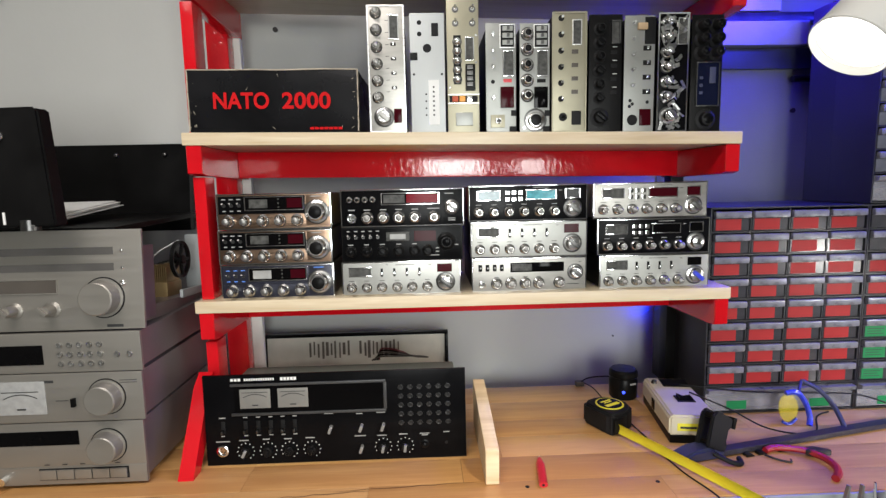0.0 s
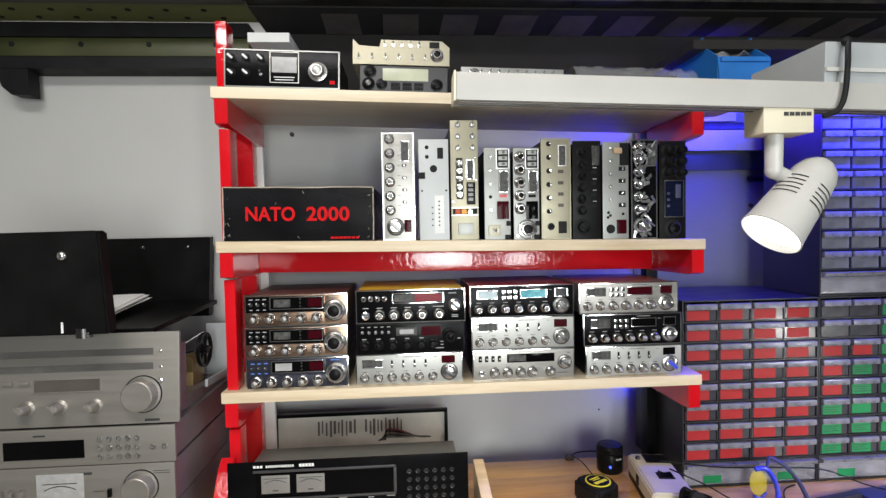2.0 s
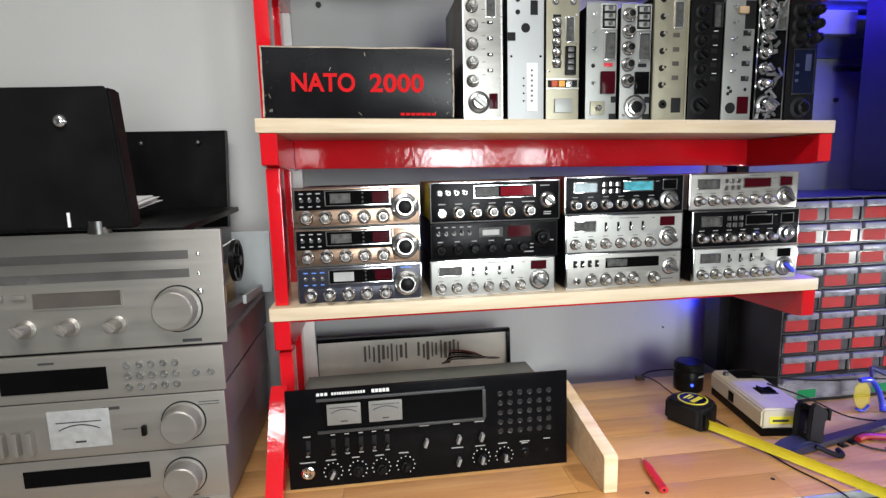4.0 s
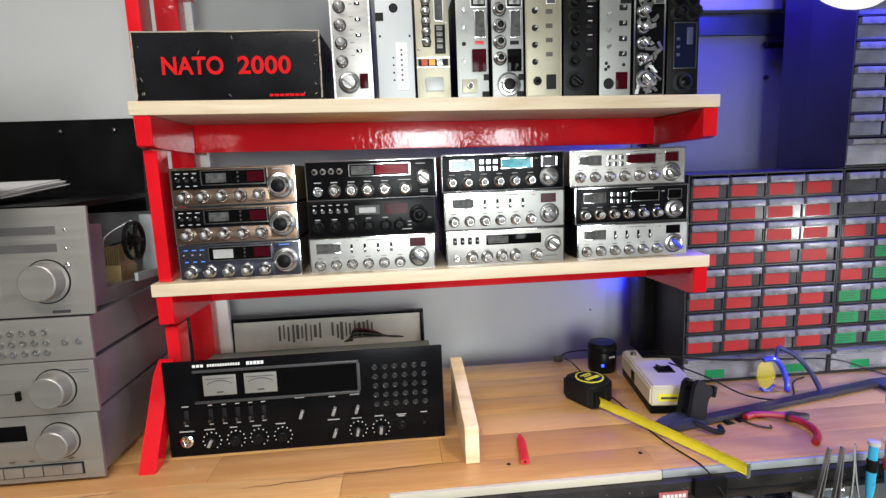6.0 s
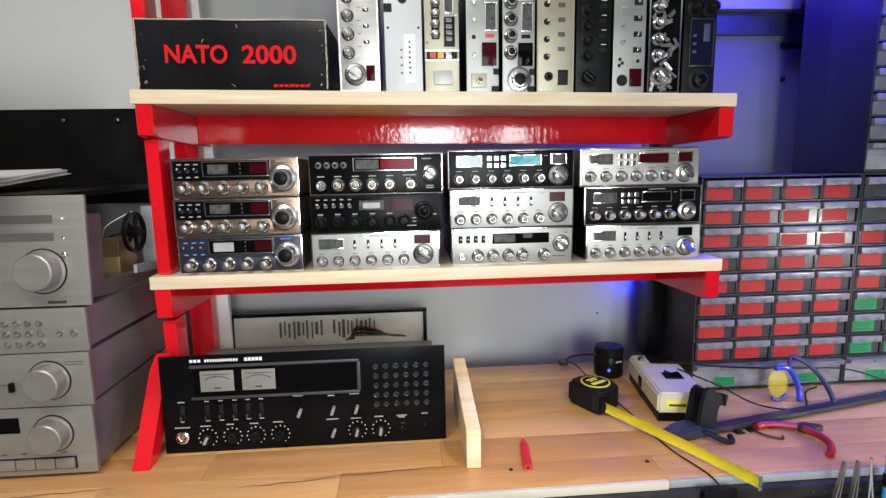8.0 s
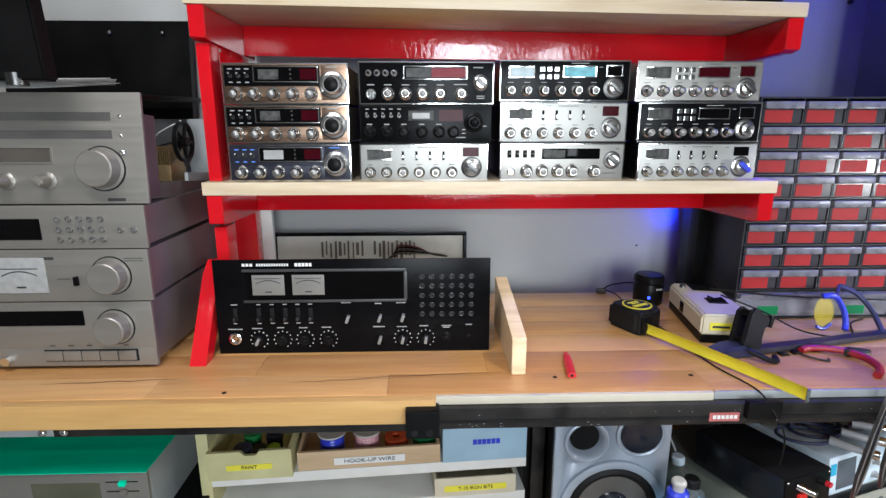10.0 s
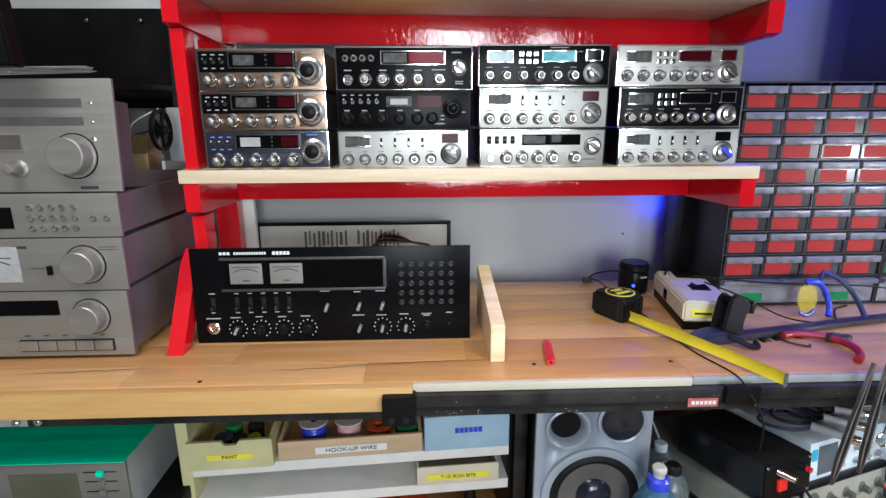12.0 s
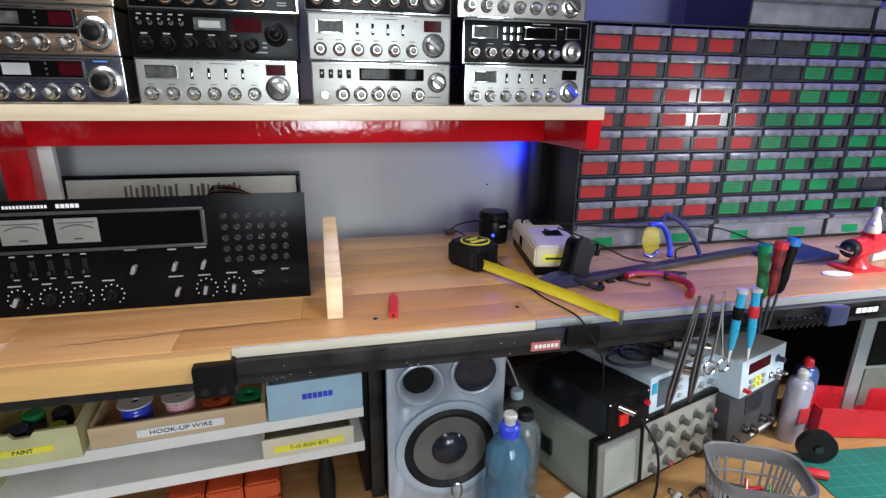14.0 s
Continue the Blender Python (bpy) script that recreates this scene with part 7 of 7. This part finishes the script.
for x in (0.02, 0.31):
    for y in (0.02, 0.26):
        bm = N()
        cyl(bm, (x, y, -0.004), (x, y, 0.0), 0.008)
        part("foot", bm, RUBBER, scope)

scope.scale = (1, 1, 1.26)
bp = thing("bench_supply", pose(0.490, -0.550, DZ + 0.145, -5, 0, 18), "black bench power supply with red switch", "power supply")
bm = N()
box(bm, 0, 0.110, 0.003, 0.215, 0, 0.080, 0.002)
part("case", bm, mat("gloss_black_case", (0.011, 0.012, 0.015), 0.22, var=0.3, scale=14, bump=0.08, spec=0.55, dust=0.25), bp)
bm = N()
box(bm, 0.001, 0.109, 0, 0.0028, 0.001, 0.079, 0.001)
part("front_panel", bm, SATIN, bp)
bm = N()
box(bm, 0.028, 0.048, -0.006, 0.0, 0.022, 0.046, 0.002)
part("rocker_switch", bm, mat("red_switch", (0.75, 0.03, 0.02), 0.25, bump=0), bp, "bright red rocker switch")
bm = N()
cyl(bm, (0.030, 0, 0.062), (0.040, -0.028, 0.058), 0.0075, 0.0065, n=16)
part("plug", bm, CHROME, bp)
bm = N()
cyl(bm, (0.082, 0, 0.060), (0.084, -0.012, 0.060), 0.007, n=14)
k = part("terminal", bm, RUBBER, bp)
bm = N()
cyl(bm, (0.084, -0.012, 0.060), (0.085, -0.020, 0.060), 0.0055, n=14)
part("terminal_cap", bm, REDPL, k)
for x, z in ((0.006, 0.006), (0.104, 0.006), (0.006, 0.074), (0.104, 0.074)):
    bm = N()
    ball(bm, (x, -0.0005, z), 0.0028, (1, 0.6, 1), 8)
    part("screw", bm, CHROME, bp)
bp.scale = (0.93, 0.82, 0.82)
cb = N()
tube(cb, [(0.534, -0.566, DZ + 0.192), (0.545, -0.60, DZ + 0.16), (0.552, -0.605, DZ + 0.09), (0.548, -0.60, DZ + 0.03), (0.535, -0.60, DZ + 0.004)], 0.0022)
solo("cable", cb, RUBBER, "black cable hanging from the power supply", "cable")

gen = thing("function_generator", pose(0.606, -0.492, DZ + 0.137, -5, 0, 18), "pale blue grey bench instrument with knobs", "instrument")
bm = N()
box(bm, 0, 0.172, 0, 0.30, 0, 0.085, 0.005)
part("case", bm, PALEINST, gen)
bm = N()
box(bm, 0.018, 0.060, -0.0012, 0.0005, 0.010, 0.074, 0.001)
part("side_panel", bm, mat("slate_panel", (0.10, 0.11, 0.13), 0.3), gen)
bm = N()
box(bm, 0.004, 0.016, -0.001, 0.0005, 0.045, 0.070)
part("blue_sticker", bm, BLUEHANDLE, gen)
gen.scale = (1.10, 0.74, 0.82)
for a_ in range(4):
    for b_ in range(3):
        if a_ == 0:
            bm = N()
            box(bm, 0.070, 0.078, -0.005, 0.0, 0.014 + 0.018 * b_, 0.022 + 0.018 * b_, 0.001)
            part("push_button", bm, WHITEPL, gen)
        elif b_ < 2:
            knob(gen, 0.080 + 0.026 * a_, 0.018 + 0.030 * b_, 0.006, 0.012, GREYPL, WHITEPL)
for k in range(4):
    pr = thing("probe_cable", pose(0.605 + 0.036 * k, -0.425 + 0.022 * k, DZ + 0.2035 - 0.002 * k, -4, 0, 12 * k), "grey oscilloscope probe with coiled dark cable", "probe", "probes")
    bm = N()
    tube(bm, [(0.05 * math.cos(t * 0.7) * (1 - 0.01 * t), 0.035 * math.sin(t * 0.7), 0.003 + 0.0012 * t) for t in range(14)], 0.0030, 6)
    part("cord", bm, NAVY, pr)
    bm = N()
    cyl(bm, (0.02, -0.03, 0.015), (0.055, -0.062, 0.011), 0.0078, 0.0062, 12)
    part("grip", bm, GREYPL, pr)
    bm = N()
    cyl(bm, (0.055, -0.062, 0.011), (0.070, -0.076, 0.010), 0.0080, n=14)
    part("connector", bm, CHROME, pr)

ps2 = thing("bench_meter", pose(0.786, -0.492, DZ + 0.018, -5, 0, 20), "dark bench instrument with small display", "instrument")
bm = N()
box(bm, 0, 0.165, 0, 0.20, 0, 0.098, 0.003)
part("case", bm, mat("charcoal_case", (0.05, 0.05, 0.055), 0.4), ps2)
bm = N()
box(bm, 0.05, 0.105, -0.001, 0.0005, 0.055, 0.085)
part("display_window", bm, BLUESTEEL, ps2)
for a_ in range(5):
    knob(ps2, 0.02 + 0.030 * a_, 0.022 + 0.010 * (a_ % 2), 0.007, 0.012, KNOBCAP, SATIN)
bm = N()
box(bm, 0.08, 0.15, -0.001, 0.0005, 0.008, 0.014)
part("paper_strip", bm, PAPER, ps2)
ps2.scale = (1.12, 1, 1.22)
ctr = thing("frequency_counter", pose(0.797, -0.487, DZ + 0.1385, -5, 0, 20), "pale grey counter with dark red display", "instrument")
bm = N()
box(bm, 0, 0.168, 0, 0.16, 0, 0.085, 0.004)
part("case", bm, PALEINST, ctr)
bm = N()
box(bm, 0.025, 0.105, -0.001, 0.0005, 0.050, 0.074)
part("display_window", bm, REDWIN, ctr)
for a_ in range(4):
    for b_ in range(2):
        bm = N()
        box(bm, 0.03 + 0.015 * a_, 0.040 + 0.015 * a_, -0.004, 0.0, 0.014 + 0.014 * b_, 0.023 + 0.014 * b_, 0.001)
        part("push_button", bm, YLAB if a_ in (1, 2) else GREYPL, ctr)
knob(ctr, 0.135, 0.055, 0.007, 0.014, NAVY, NAVY)
for u in (0.115, 0.145):
    knob(ctr, u, 0.02, 0.006, 0.016, CHROME, CHROME)
bm = N()
cyl(bm, (0.014, 0, 0.018), (0.014, -0.012, 0.018), 0.005, n=12)
part("red_terminal", bm, REDPL, ctr)
ctr.scale = (0.96, 1, 0.86)


def spray(m, capm, label, body=SPRAY):
    s = thing("spray_can", m, label, "spray can")
    bm = N()
    ring(bm, (0, 0, 0), (0, 0, 1), [(0.0003, 0), (0.024, 0), (0.025, 0.003), (0.025, 0.125), (0.022, 0.135), (0.017, 0.140), (0.0003, 0.140)], 26)
    part("can", bm, body, s)
    bm = N()
    ring(bm, (0, 0, 0.140), (0, 0, 1), [(0.011, 0), (0.011, 0.014), (0.007, 0.019), (0.0003, 0.019)], 18)
    part("nozzle", bm, capm, s)
    bm = N()
    box(bm, -0.014, 0.012, -0.0262, -0.0250, 0.05, 0.085, 0.0004)
    part("printed_panel", bm, REDPL, s)
    return s


spray(pose(0.976, -0.450, DZ + 0.0003) @ Matrix.Diagonal((0.92, 0.92, 1.0, 1)), WHITEPL, "worn silver spray can with white nozzle")
spray(pose(1.030, -0.412, DZ + 0.0003) @ Matrix.Diagonal((0.92, 0.92, 1.0, 1)), REDPL, "blue and red spray can with red nozzle", mat("blue_can", (0.10, 0.16, 0.42), 0.25, 0.5, 0.3, 30))
gr = thing("grinding_disc", pose(0.962, -0.522, DZ + 0.0365, 0, 0, -25), "black rubber wheel with steel hub", "wheel")
bm = N()
cyl(bm, (0, -0.007, 0), (0, 0.007, 0), 0.034, n=28)
part("tyre", bm, RUBBER, gr)
bm = N()
cyl(bm, (0, -0.013, 0), (0, 0.0, 0), 0.008, n=6)
part("hub_nut", bm, KNOBCAP, gr)
rb = thing("tool_tray", pose(1.035, -0.462, DZ + 0.0030, 0, 0, -14), "red plastic tool tray on the mat", "tray")
bm = N()
prism(bm, [(0, 0), (0.30, 0), (0.30, 0.055), (0.0, 0.066)], 0, 0.004)
part("side", bm, REDPL, rb)
bm = N()
prism(bm, [(0, 0), (0.30, 0), (0.30, 0.055), (0.0, 0.066)], 0.09, 0.094)
part("side", bm, REDPL, rb)
bm = N()
box(bm, 0, 0.30, 0.0042, 0.0898, 0, 0.004)
part("base", bm, REDPL, rb)
bm = N()
box(bm, 0, 0.004, 0.0042, 0.0898, 0.0042, 0.062)
part("end", bm, REDPL, rb)
mt_ = thing("cutting_mat", pose(0.900, -0.812, DZ + 0.0004, 0, 0, -6), "green cutting mat with pale grid lines", "mat")
bm = N()
box(bm, 0, 0.6, 0, 0.32, 0, 0.002, 0.0005)
part("sheet", bm, MATGREEN, mt_)
for k in range(1, 24):
    bm = N()
    box(bm, k * 0.025, k * 0.025 + 0.0007, 0.004, 0.316, 0.002, 0.0022)
    part("grid_line", bm, mat("mat_line", (0.10, 0.30, 0.26), 0.6, bump=0) if k == 1 else bpy.data.materials["mat_line"], mt_)
for k in range(1, 12):
    bm = N()
    box(bm, 0.004, 0.596, k * 0.025, k * 0.025 + 0.0007, 0.00222, 0.0024)
    part("grid_line", bm, bpy.data.materials["mat_line"], mt_)

bk = thing("plastic_basket", pose(0.738, -0.607, DZ + 0.0004, 0, 0, -25) @ Matrix.Diagonal((1.08, 1.15, 1.12, 1)), "grey slotted plastic basket full of parts", "basket")
Wb, Db, Hb = 0.068, 0.048, 0.085
bm = N()
loop = []
for k in range(32):
    a_ = 2 * math.pi * k / 32
    c_, s_ = math.cos(a_), math.sin(a_)
    loop.append((Wb * abs(c_) ** 0.5 * (1 if c_ > 0 else -1), Db * abs(s_) ** 0.5 * (1 if s_ > 0 else -1)))
rings = []
for f_, z in ((0.80, 0.0), (0.84, 0.02)):
    rings.append([bm.verts.new((x * f_, y * f_, z)) for x, y in loop])
for k in range(32):
    bm.faces.new((rings[0][k], rings[0][(k + 1) % 32], rings[1][(k + 1) % 32], rings[1][k]))
bm.faces.new(rings[0])
rings = []
for f_, z in ((0.95, 0.062), (1.0, 0.085), (1.06, 0.087), (1.06, 0.080), (0.99, 0.078)):
    rings.append([bm.verts.new((x * f_, y * f_, z)) for x, y in loop])
for r0, r1 in zip(rings, rings[1:]):
    for k in range(32):
        bm.faces.new((r0[k], r0[(k + 1) % 32], r1[(k + 1) % 32], r1[k]))
bmesh.ops.solidify(bm, geom=bm.faces[:], thickness=0.0015)
for z, f_ in ((0.042, 0.90),):
    tube(bm, [(x * f_, y * f_, z) for x, y in loop[::2]] + [(loop[0][0] * f_, loop[0][1] * f_, z)], 0.002, 6)
part("tub", bm, GREYPL, bk)
for k in range(0, 32):
    bm = N()
    x, y = loop[k]
    cyl(bm, (x * 0.84, y * 0.84, 0.019), (x * 0.955, y * 0.955, 0.064), 0.0022, n=6)
    part("slat", bm, GREYPL, bk)
random.seed(14)
for k in range(14):
    bm = N()
    a_ = random.uniform(0, 3.1)
    x, y, z = random.uniform(-0.035, 0.035), random.uniform(-0.022, 0.022), 0.012 + 0.003 * k
    l = random.uniform(0.012, 0.024)
    cyl(bm, (x - l * math.cos(a_), y - l * 0.6 * math.sin(a_), z), (x + l * math.cos(a_), y + l * 0.6 * math.sin(a_), z + 0.008), random.uniform(0.002, 0.005), n=10)
    solo("loose_part", bm, random.choice((SATIN, CHROME, ROYAL, REDPL, STEELB, GREENH)), "small loose tool part in the basket", "part", "basket contents", m=pose(0.738, -0.607, DZ, 0, 0, -25))
for k in range(16):
    bm = N()
    a_ = random.uniform(0, 3.1)
    x, y = random.uniform(0.53, 0.66), random.uniform(-0.70, -0.590)
    l = random.uniform(0.01, 0.03)
    cyl(bm, (x - l * math.cos(a_), y - l * math.sin(a_), DZ + 0.005), (x + l * math.cos(a_), y + l * math.sin(a_), DZ + 0.006), random.uniform(0.002, 0.005), n=10)
    solo("loose_part", bm, random.choice((SATIN, CHROME, CHROME, KNOBCAP, STEELB, WHITEPL)), "small loose metal part on the desk", "part", "desk clutter")
bm = N()
box(bm, -0.03, 0.03, -0.025, 0.025, 0, 0.03, 0.003)
solo("paper_box", bm, PAPER, "small white carton in front of the oscilloscope", "box", m=pose(0.437, -0.560, DZ + 0.0003, 0, 0, 25))
sd = thing("screwdriver", pose(0.945, -0.570, DZ + 0.0115, 0, 90, 145), "red and black screwdriver lying on the mat", "screwdriver")
bm = N()
ring(bm, (0, 0, 0), (0, 0, 1), [(0.0003, 0), (0.008, 0.001), (0.009, 0.02), (0.007, 0.035), (0.0003, 0.036)], 12)
part("handle", bm, REDPL, sd)
bm = N()
cyl(bm, (0, 0, 0.036), (0, 0, 0.09), 0.002, n=8)
part("shaft", bm, CHROME, sd)

for pts, mm, lb in (
        ([(0.395, -0.475, DZ + 0.003), (0.408, -0.515, DZ + 0.006), (0.420, -0.560, DZ + 0.003), (0.428, -0.640, DZ + 0.003), (0.420, -0.74, DZ + 0.003)], WHITEPL, "white flex lying on the lower desk"),
        ([(0.330, -0.13, BZ - 0.15), (0.385, -0.22, BZ - 0.17), (0.405, -0.30, BZ - 0.20), (0.420, -0.34, BZ - 0.245)], GREYPL, "grey flex behind the power supply"),
        ([(0.245, -0.470, 0.585), (0.262, -0.486, 0.612), (0.268, -0.488, 0.640), (0.258, -0.486, 0.648), (0.252, -0.488, 0.630), (0.275, -0.500, 0.585), (0.310, -0.530, 0.556)], KNOBM, "loop of bare wire before the loudspeaker")):
    bm = N()
    tube(bm, pts, 0.0030 if mm is WHITEPL else 0.0022)
    solo("cable", bm, mm, lb, "cable")
random.seed(33)
for k in range(12):
    bm = N()
    x, y = random.uniform(0.56, 0.70), random.uniform(-0.585, -0.545)
    a_, l = random.uniform(0, 3.1), random.uniform(0.012, 0.03)
    tube(bm, [(x - l * math.cos(a_), y - 0.4 * l * math.sin(a_), DZ + 0.004), (x, y, DZ + 0.010 + 0.004 * (k % 3)), (x + l * math.cos(a_), y + 0.4 * l * math.sin(a_), DZ + 0.004)], random.uniform(0.0016, 0.0038), 7)
    solo("loose_part", bm, (CHROME, STEELB, KNOBM, BROWN, SATIN, WHITEPL)[k % 6], "small bent metal offcut on the desk", "part", "desk clutter")
# tools held on the front rail
RX = -0.5665


def driver(x, hm, capm, label, tilt, ztop, ln=0.085, r=0.0085):
    d = thing("screwdriver", pose(x, RX - 0.010, ztop, 0, tilt, 0), label, "screwdriver", "rail tools")
    bm = N()
    ring(bm, (0, 0, 0), (0, 0, -1), [(r * 0.95, 0.010), (r, 0.02), (r * 0.85, 0.04), (r, 0.06), (r * 0.8, ln - 0.006), (r * 0.45, ln)], 14)
    part("handle", bm, hm, d)
    bm = N()
    ring(bm, (0, 0, 0), (0, 0, -1), [(0.0003, -0.002), (r * 1.05, -0.001), (r * 1.1, 0.009), (r * 0.95, 0.0102)], 16)
    part("cap", bm, capm, d)
    bm = N()
    cyl(bm, (0, 0, -ln), (0, 0, -ln - 0.06), 0.0022, n=8)
    part("shaft", bm, KNOBCAP, d)


driver(0.691, mat("green_black_grip", (0.012, 0.05, 0.02), 0.4, var=0.8, scale=60, col2=(0.015, 0.13, 0.04)), GREENCARD, "green handled screwdriver held on the rail", -9, 1.071)
driver(0.720, mat("red_black_grip", (0.03, 0.012, 0.012), 0.4, var=0.6, scale=60, col2=(0.22, 0.015, 0.02)), REDPL, "red and black screwdriver held on the rail", 1, 1.074)
driver(0.741, SATIN, BLUEPL, "orange and black screwdriver with blue cap", 6, 1.078)
for x, mm, tl in ((0.667, SATIN, 0), (0.692, REDPL, -5)):
    d = thing("precision_tool", pose(x, RX - 0.010, 1.004, 0, tl, 0), "cyan trimming tool with white cap", "tool", "rail tools")
    bm = N()
    ring(bm, (0, 0, 0), (0, 0, -1), [(0.006, 0.006), (0.0062, 0.045), (0.0062, 0.072), (0.004, 0.095), (0.0028, 0.10)], 14)
    part("barrel", bm, BLUEHANDLE, d)
    bm = N()
    ring(bm, (0, 0, 0), (0, 0, -1), [(0.0003, -0.001), (0.008, 0), (0.008, 0.0055), (0.006, 0.0062)], 16)
    part("cap", bm, WHITEPL, d)
    bm = N()
    ring(bm, (0, 0, 0), (0, 0, -1), [(0.0068, 0.028), (0.0075, 0.030), (0.0075, 0.046), (0.0068, 0.048)], 16)
    part("clip", bm, mm, d)
    bm = N()
    cyl(bm, (0, 0, -0.10), (0, 0, -0.122), 0.0026, 0.001, 8)
    part("tip", bm, PRINTW, d)
for x, tl, ln in ((0.598, 8, 0.20), (0.619, 3, 0.18)):
    tw = thing("tweezers", pose(x, RX - 0.008, 0.998, 0, tl, 0), "steel tweezers hanging on the rail", "tweezers", "rail tools")
    for s in (-1, 1):
        bm = N()
        prism(bm, [(0, 0), (0.0014 * s, 0), (0.0050 * s, -ln * 0.45), (0.0055 * s, -ln * 0.8), (0.001 * s, -ln), (0.0025 * s, -ln * 0.8), (0.0028 * s, -ln * 0.45)], -0.003, 0.003)
        part("leg", bm, mat("dull_steel", (0.36, 0.35, 0.34), 0.4, 0.9) if (s, tl) == (-1, 8) else bpy.data.materials["dull_steel"], tw)
sc_ = thing("forceps", pose(0.638, RX - 0.008, 1.001, 0, -5, 0), "steel forceps with ring handles on the rail", "forceps", "rail tools")
for s in (-1, 1):
    bm = N()
    tube(bm, [(0, 0, 0), (0.002 * s, 0, -0.05), (0.007 * s, 0, -0.09), (0.012 * s, 0, -0.115)], 0.0018, 6)
    part("shank", bm, CHROME, sc_)
    bm = N()
    tube(bm, [(0.012 * s + 0.010 * math.cos(t * math.pi / 6), 0, -0.126 + 0.011 * math.sin(t * math.pi / 6)) for t in range(13)], 0.0018, 6)
    part("ring_grip", bm, CHROME, sc_)
comb = thing("drill_bit_rack", pose(0.755, RX - 0.001, BZ - 0.036), "row of small bits in a black rail holder", "bit rack")
bm = N()
box(bm, 0, 0.11, -0.006, 0, 0, 0.008, 0.001)
part("holder", bm, SATIN, comb)
for k in range(9):
    bm = N()
    cyl(bm, (0.008 + k * 0.0115, -0.003, -0.008), (0.008 + k * 0.0115, -0.003, 0.012), 0.0022, n=8)
    part("bit", bm, RUBBER, comb)
bm = N()
box(bm, 0.392, 0.442, -0.574, -0.5625, BZ - 0.034, BZ - 0.006, 0.003)
solo("rail_stop", bm, SATIN, "black plastic stop on the front rail", "stop")
bm = N()
box(bm, 0.842, 0.880, -0.578, -0.5625, BZ - 0.044, BZ - 0.012, 0.004)
solo("rail_stop", bm, NAVY, "dark blue plastic stop on the front rail", "stop")

gb = thing("equipment_cabinet", pose(1.160, -0.410, DZ + 0.0005, 0, 0, -4), "grey equipment cabinet with dark panels", "cabinet")
bm = N()
box(bm, 0, 0.42, 0.004, 0.38, 0, 0.245, 0.004)
part("case", bm, GREYMETAL, gb)
bm = N()
box(bm, 0.03, 0.40, 0, 0.0038, 0.12, 0.225, 0.002)
part("upper_panel", bm, SATIN, gb)
bm = N()
box(bm, -0.003, -0.0003, 0.012, 0.375, 0.004, 0.24, 0.0005)
part("side_panel", bm, SATIN, gb, "dark side panel")
bm = N()
box(bm, 0.03, 0.40, 0, 0.0038, 0.02, 0.112, 0.002)
part("lower_panel", bm, GREYGREEN, gb)
bm = N()
ring(bm, (0.09, 0, 0.17), (0, -1, 0), [(0.022, 0), (0.022, 0.003), (0.019, 0.003), (0.019, 0.0)], 28)
part("emblem_ring", bm, KNOBCAP, gb)
bm = N()
box(bm, 0.07, 0.11, -0.002, 0.0, 0.03, 0.058, 0.001)
part("brown_badge", bm, BOXWOOD, gb)
sg = thing("name_strip", pose(0.892, -0.5665, BZ - 0.034), "small black strip label with white print", "label")
bm = N()
box(bm, 0, 0.062, -0.001, 0, 0, 0.016)
part("strip", bm, BLACK, sg)
for k in range(4):
    bm = N()
    box(bm, 0.014 + k * 0.0115, 0.0235 + k * 0.0115, -0.0018, -0.0008, 0.004, 0.0125)
    part("bar", bm, PRINTW, sg)
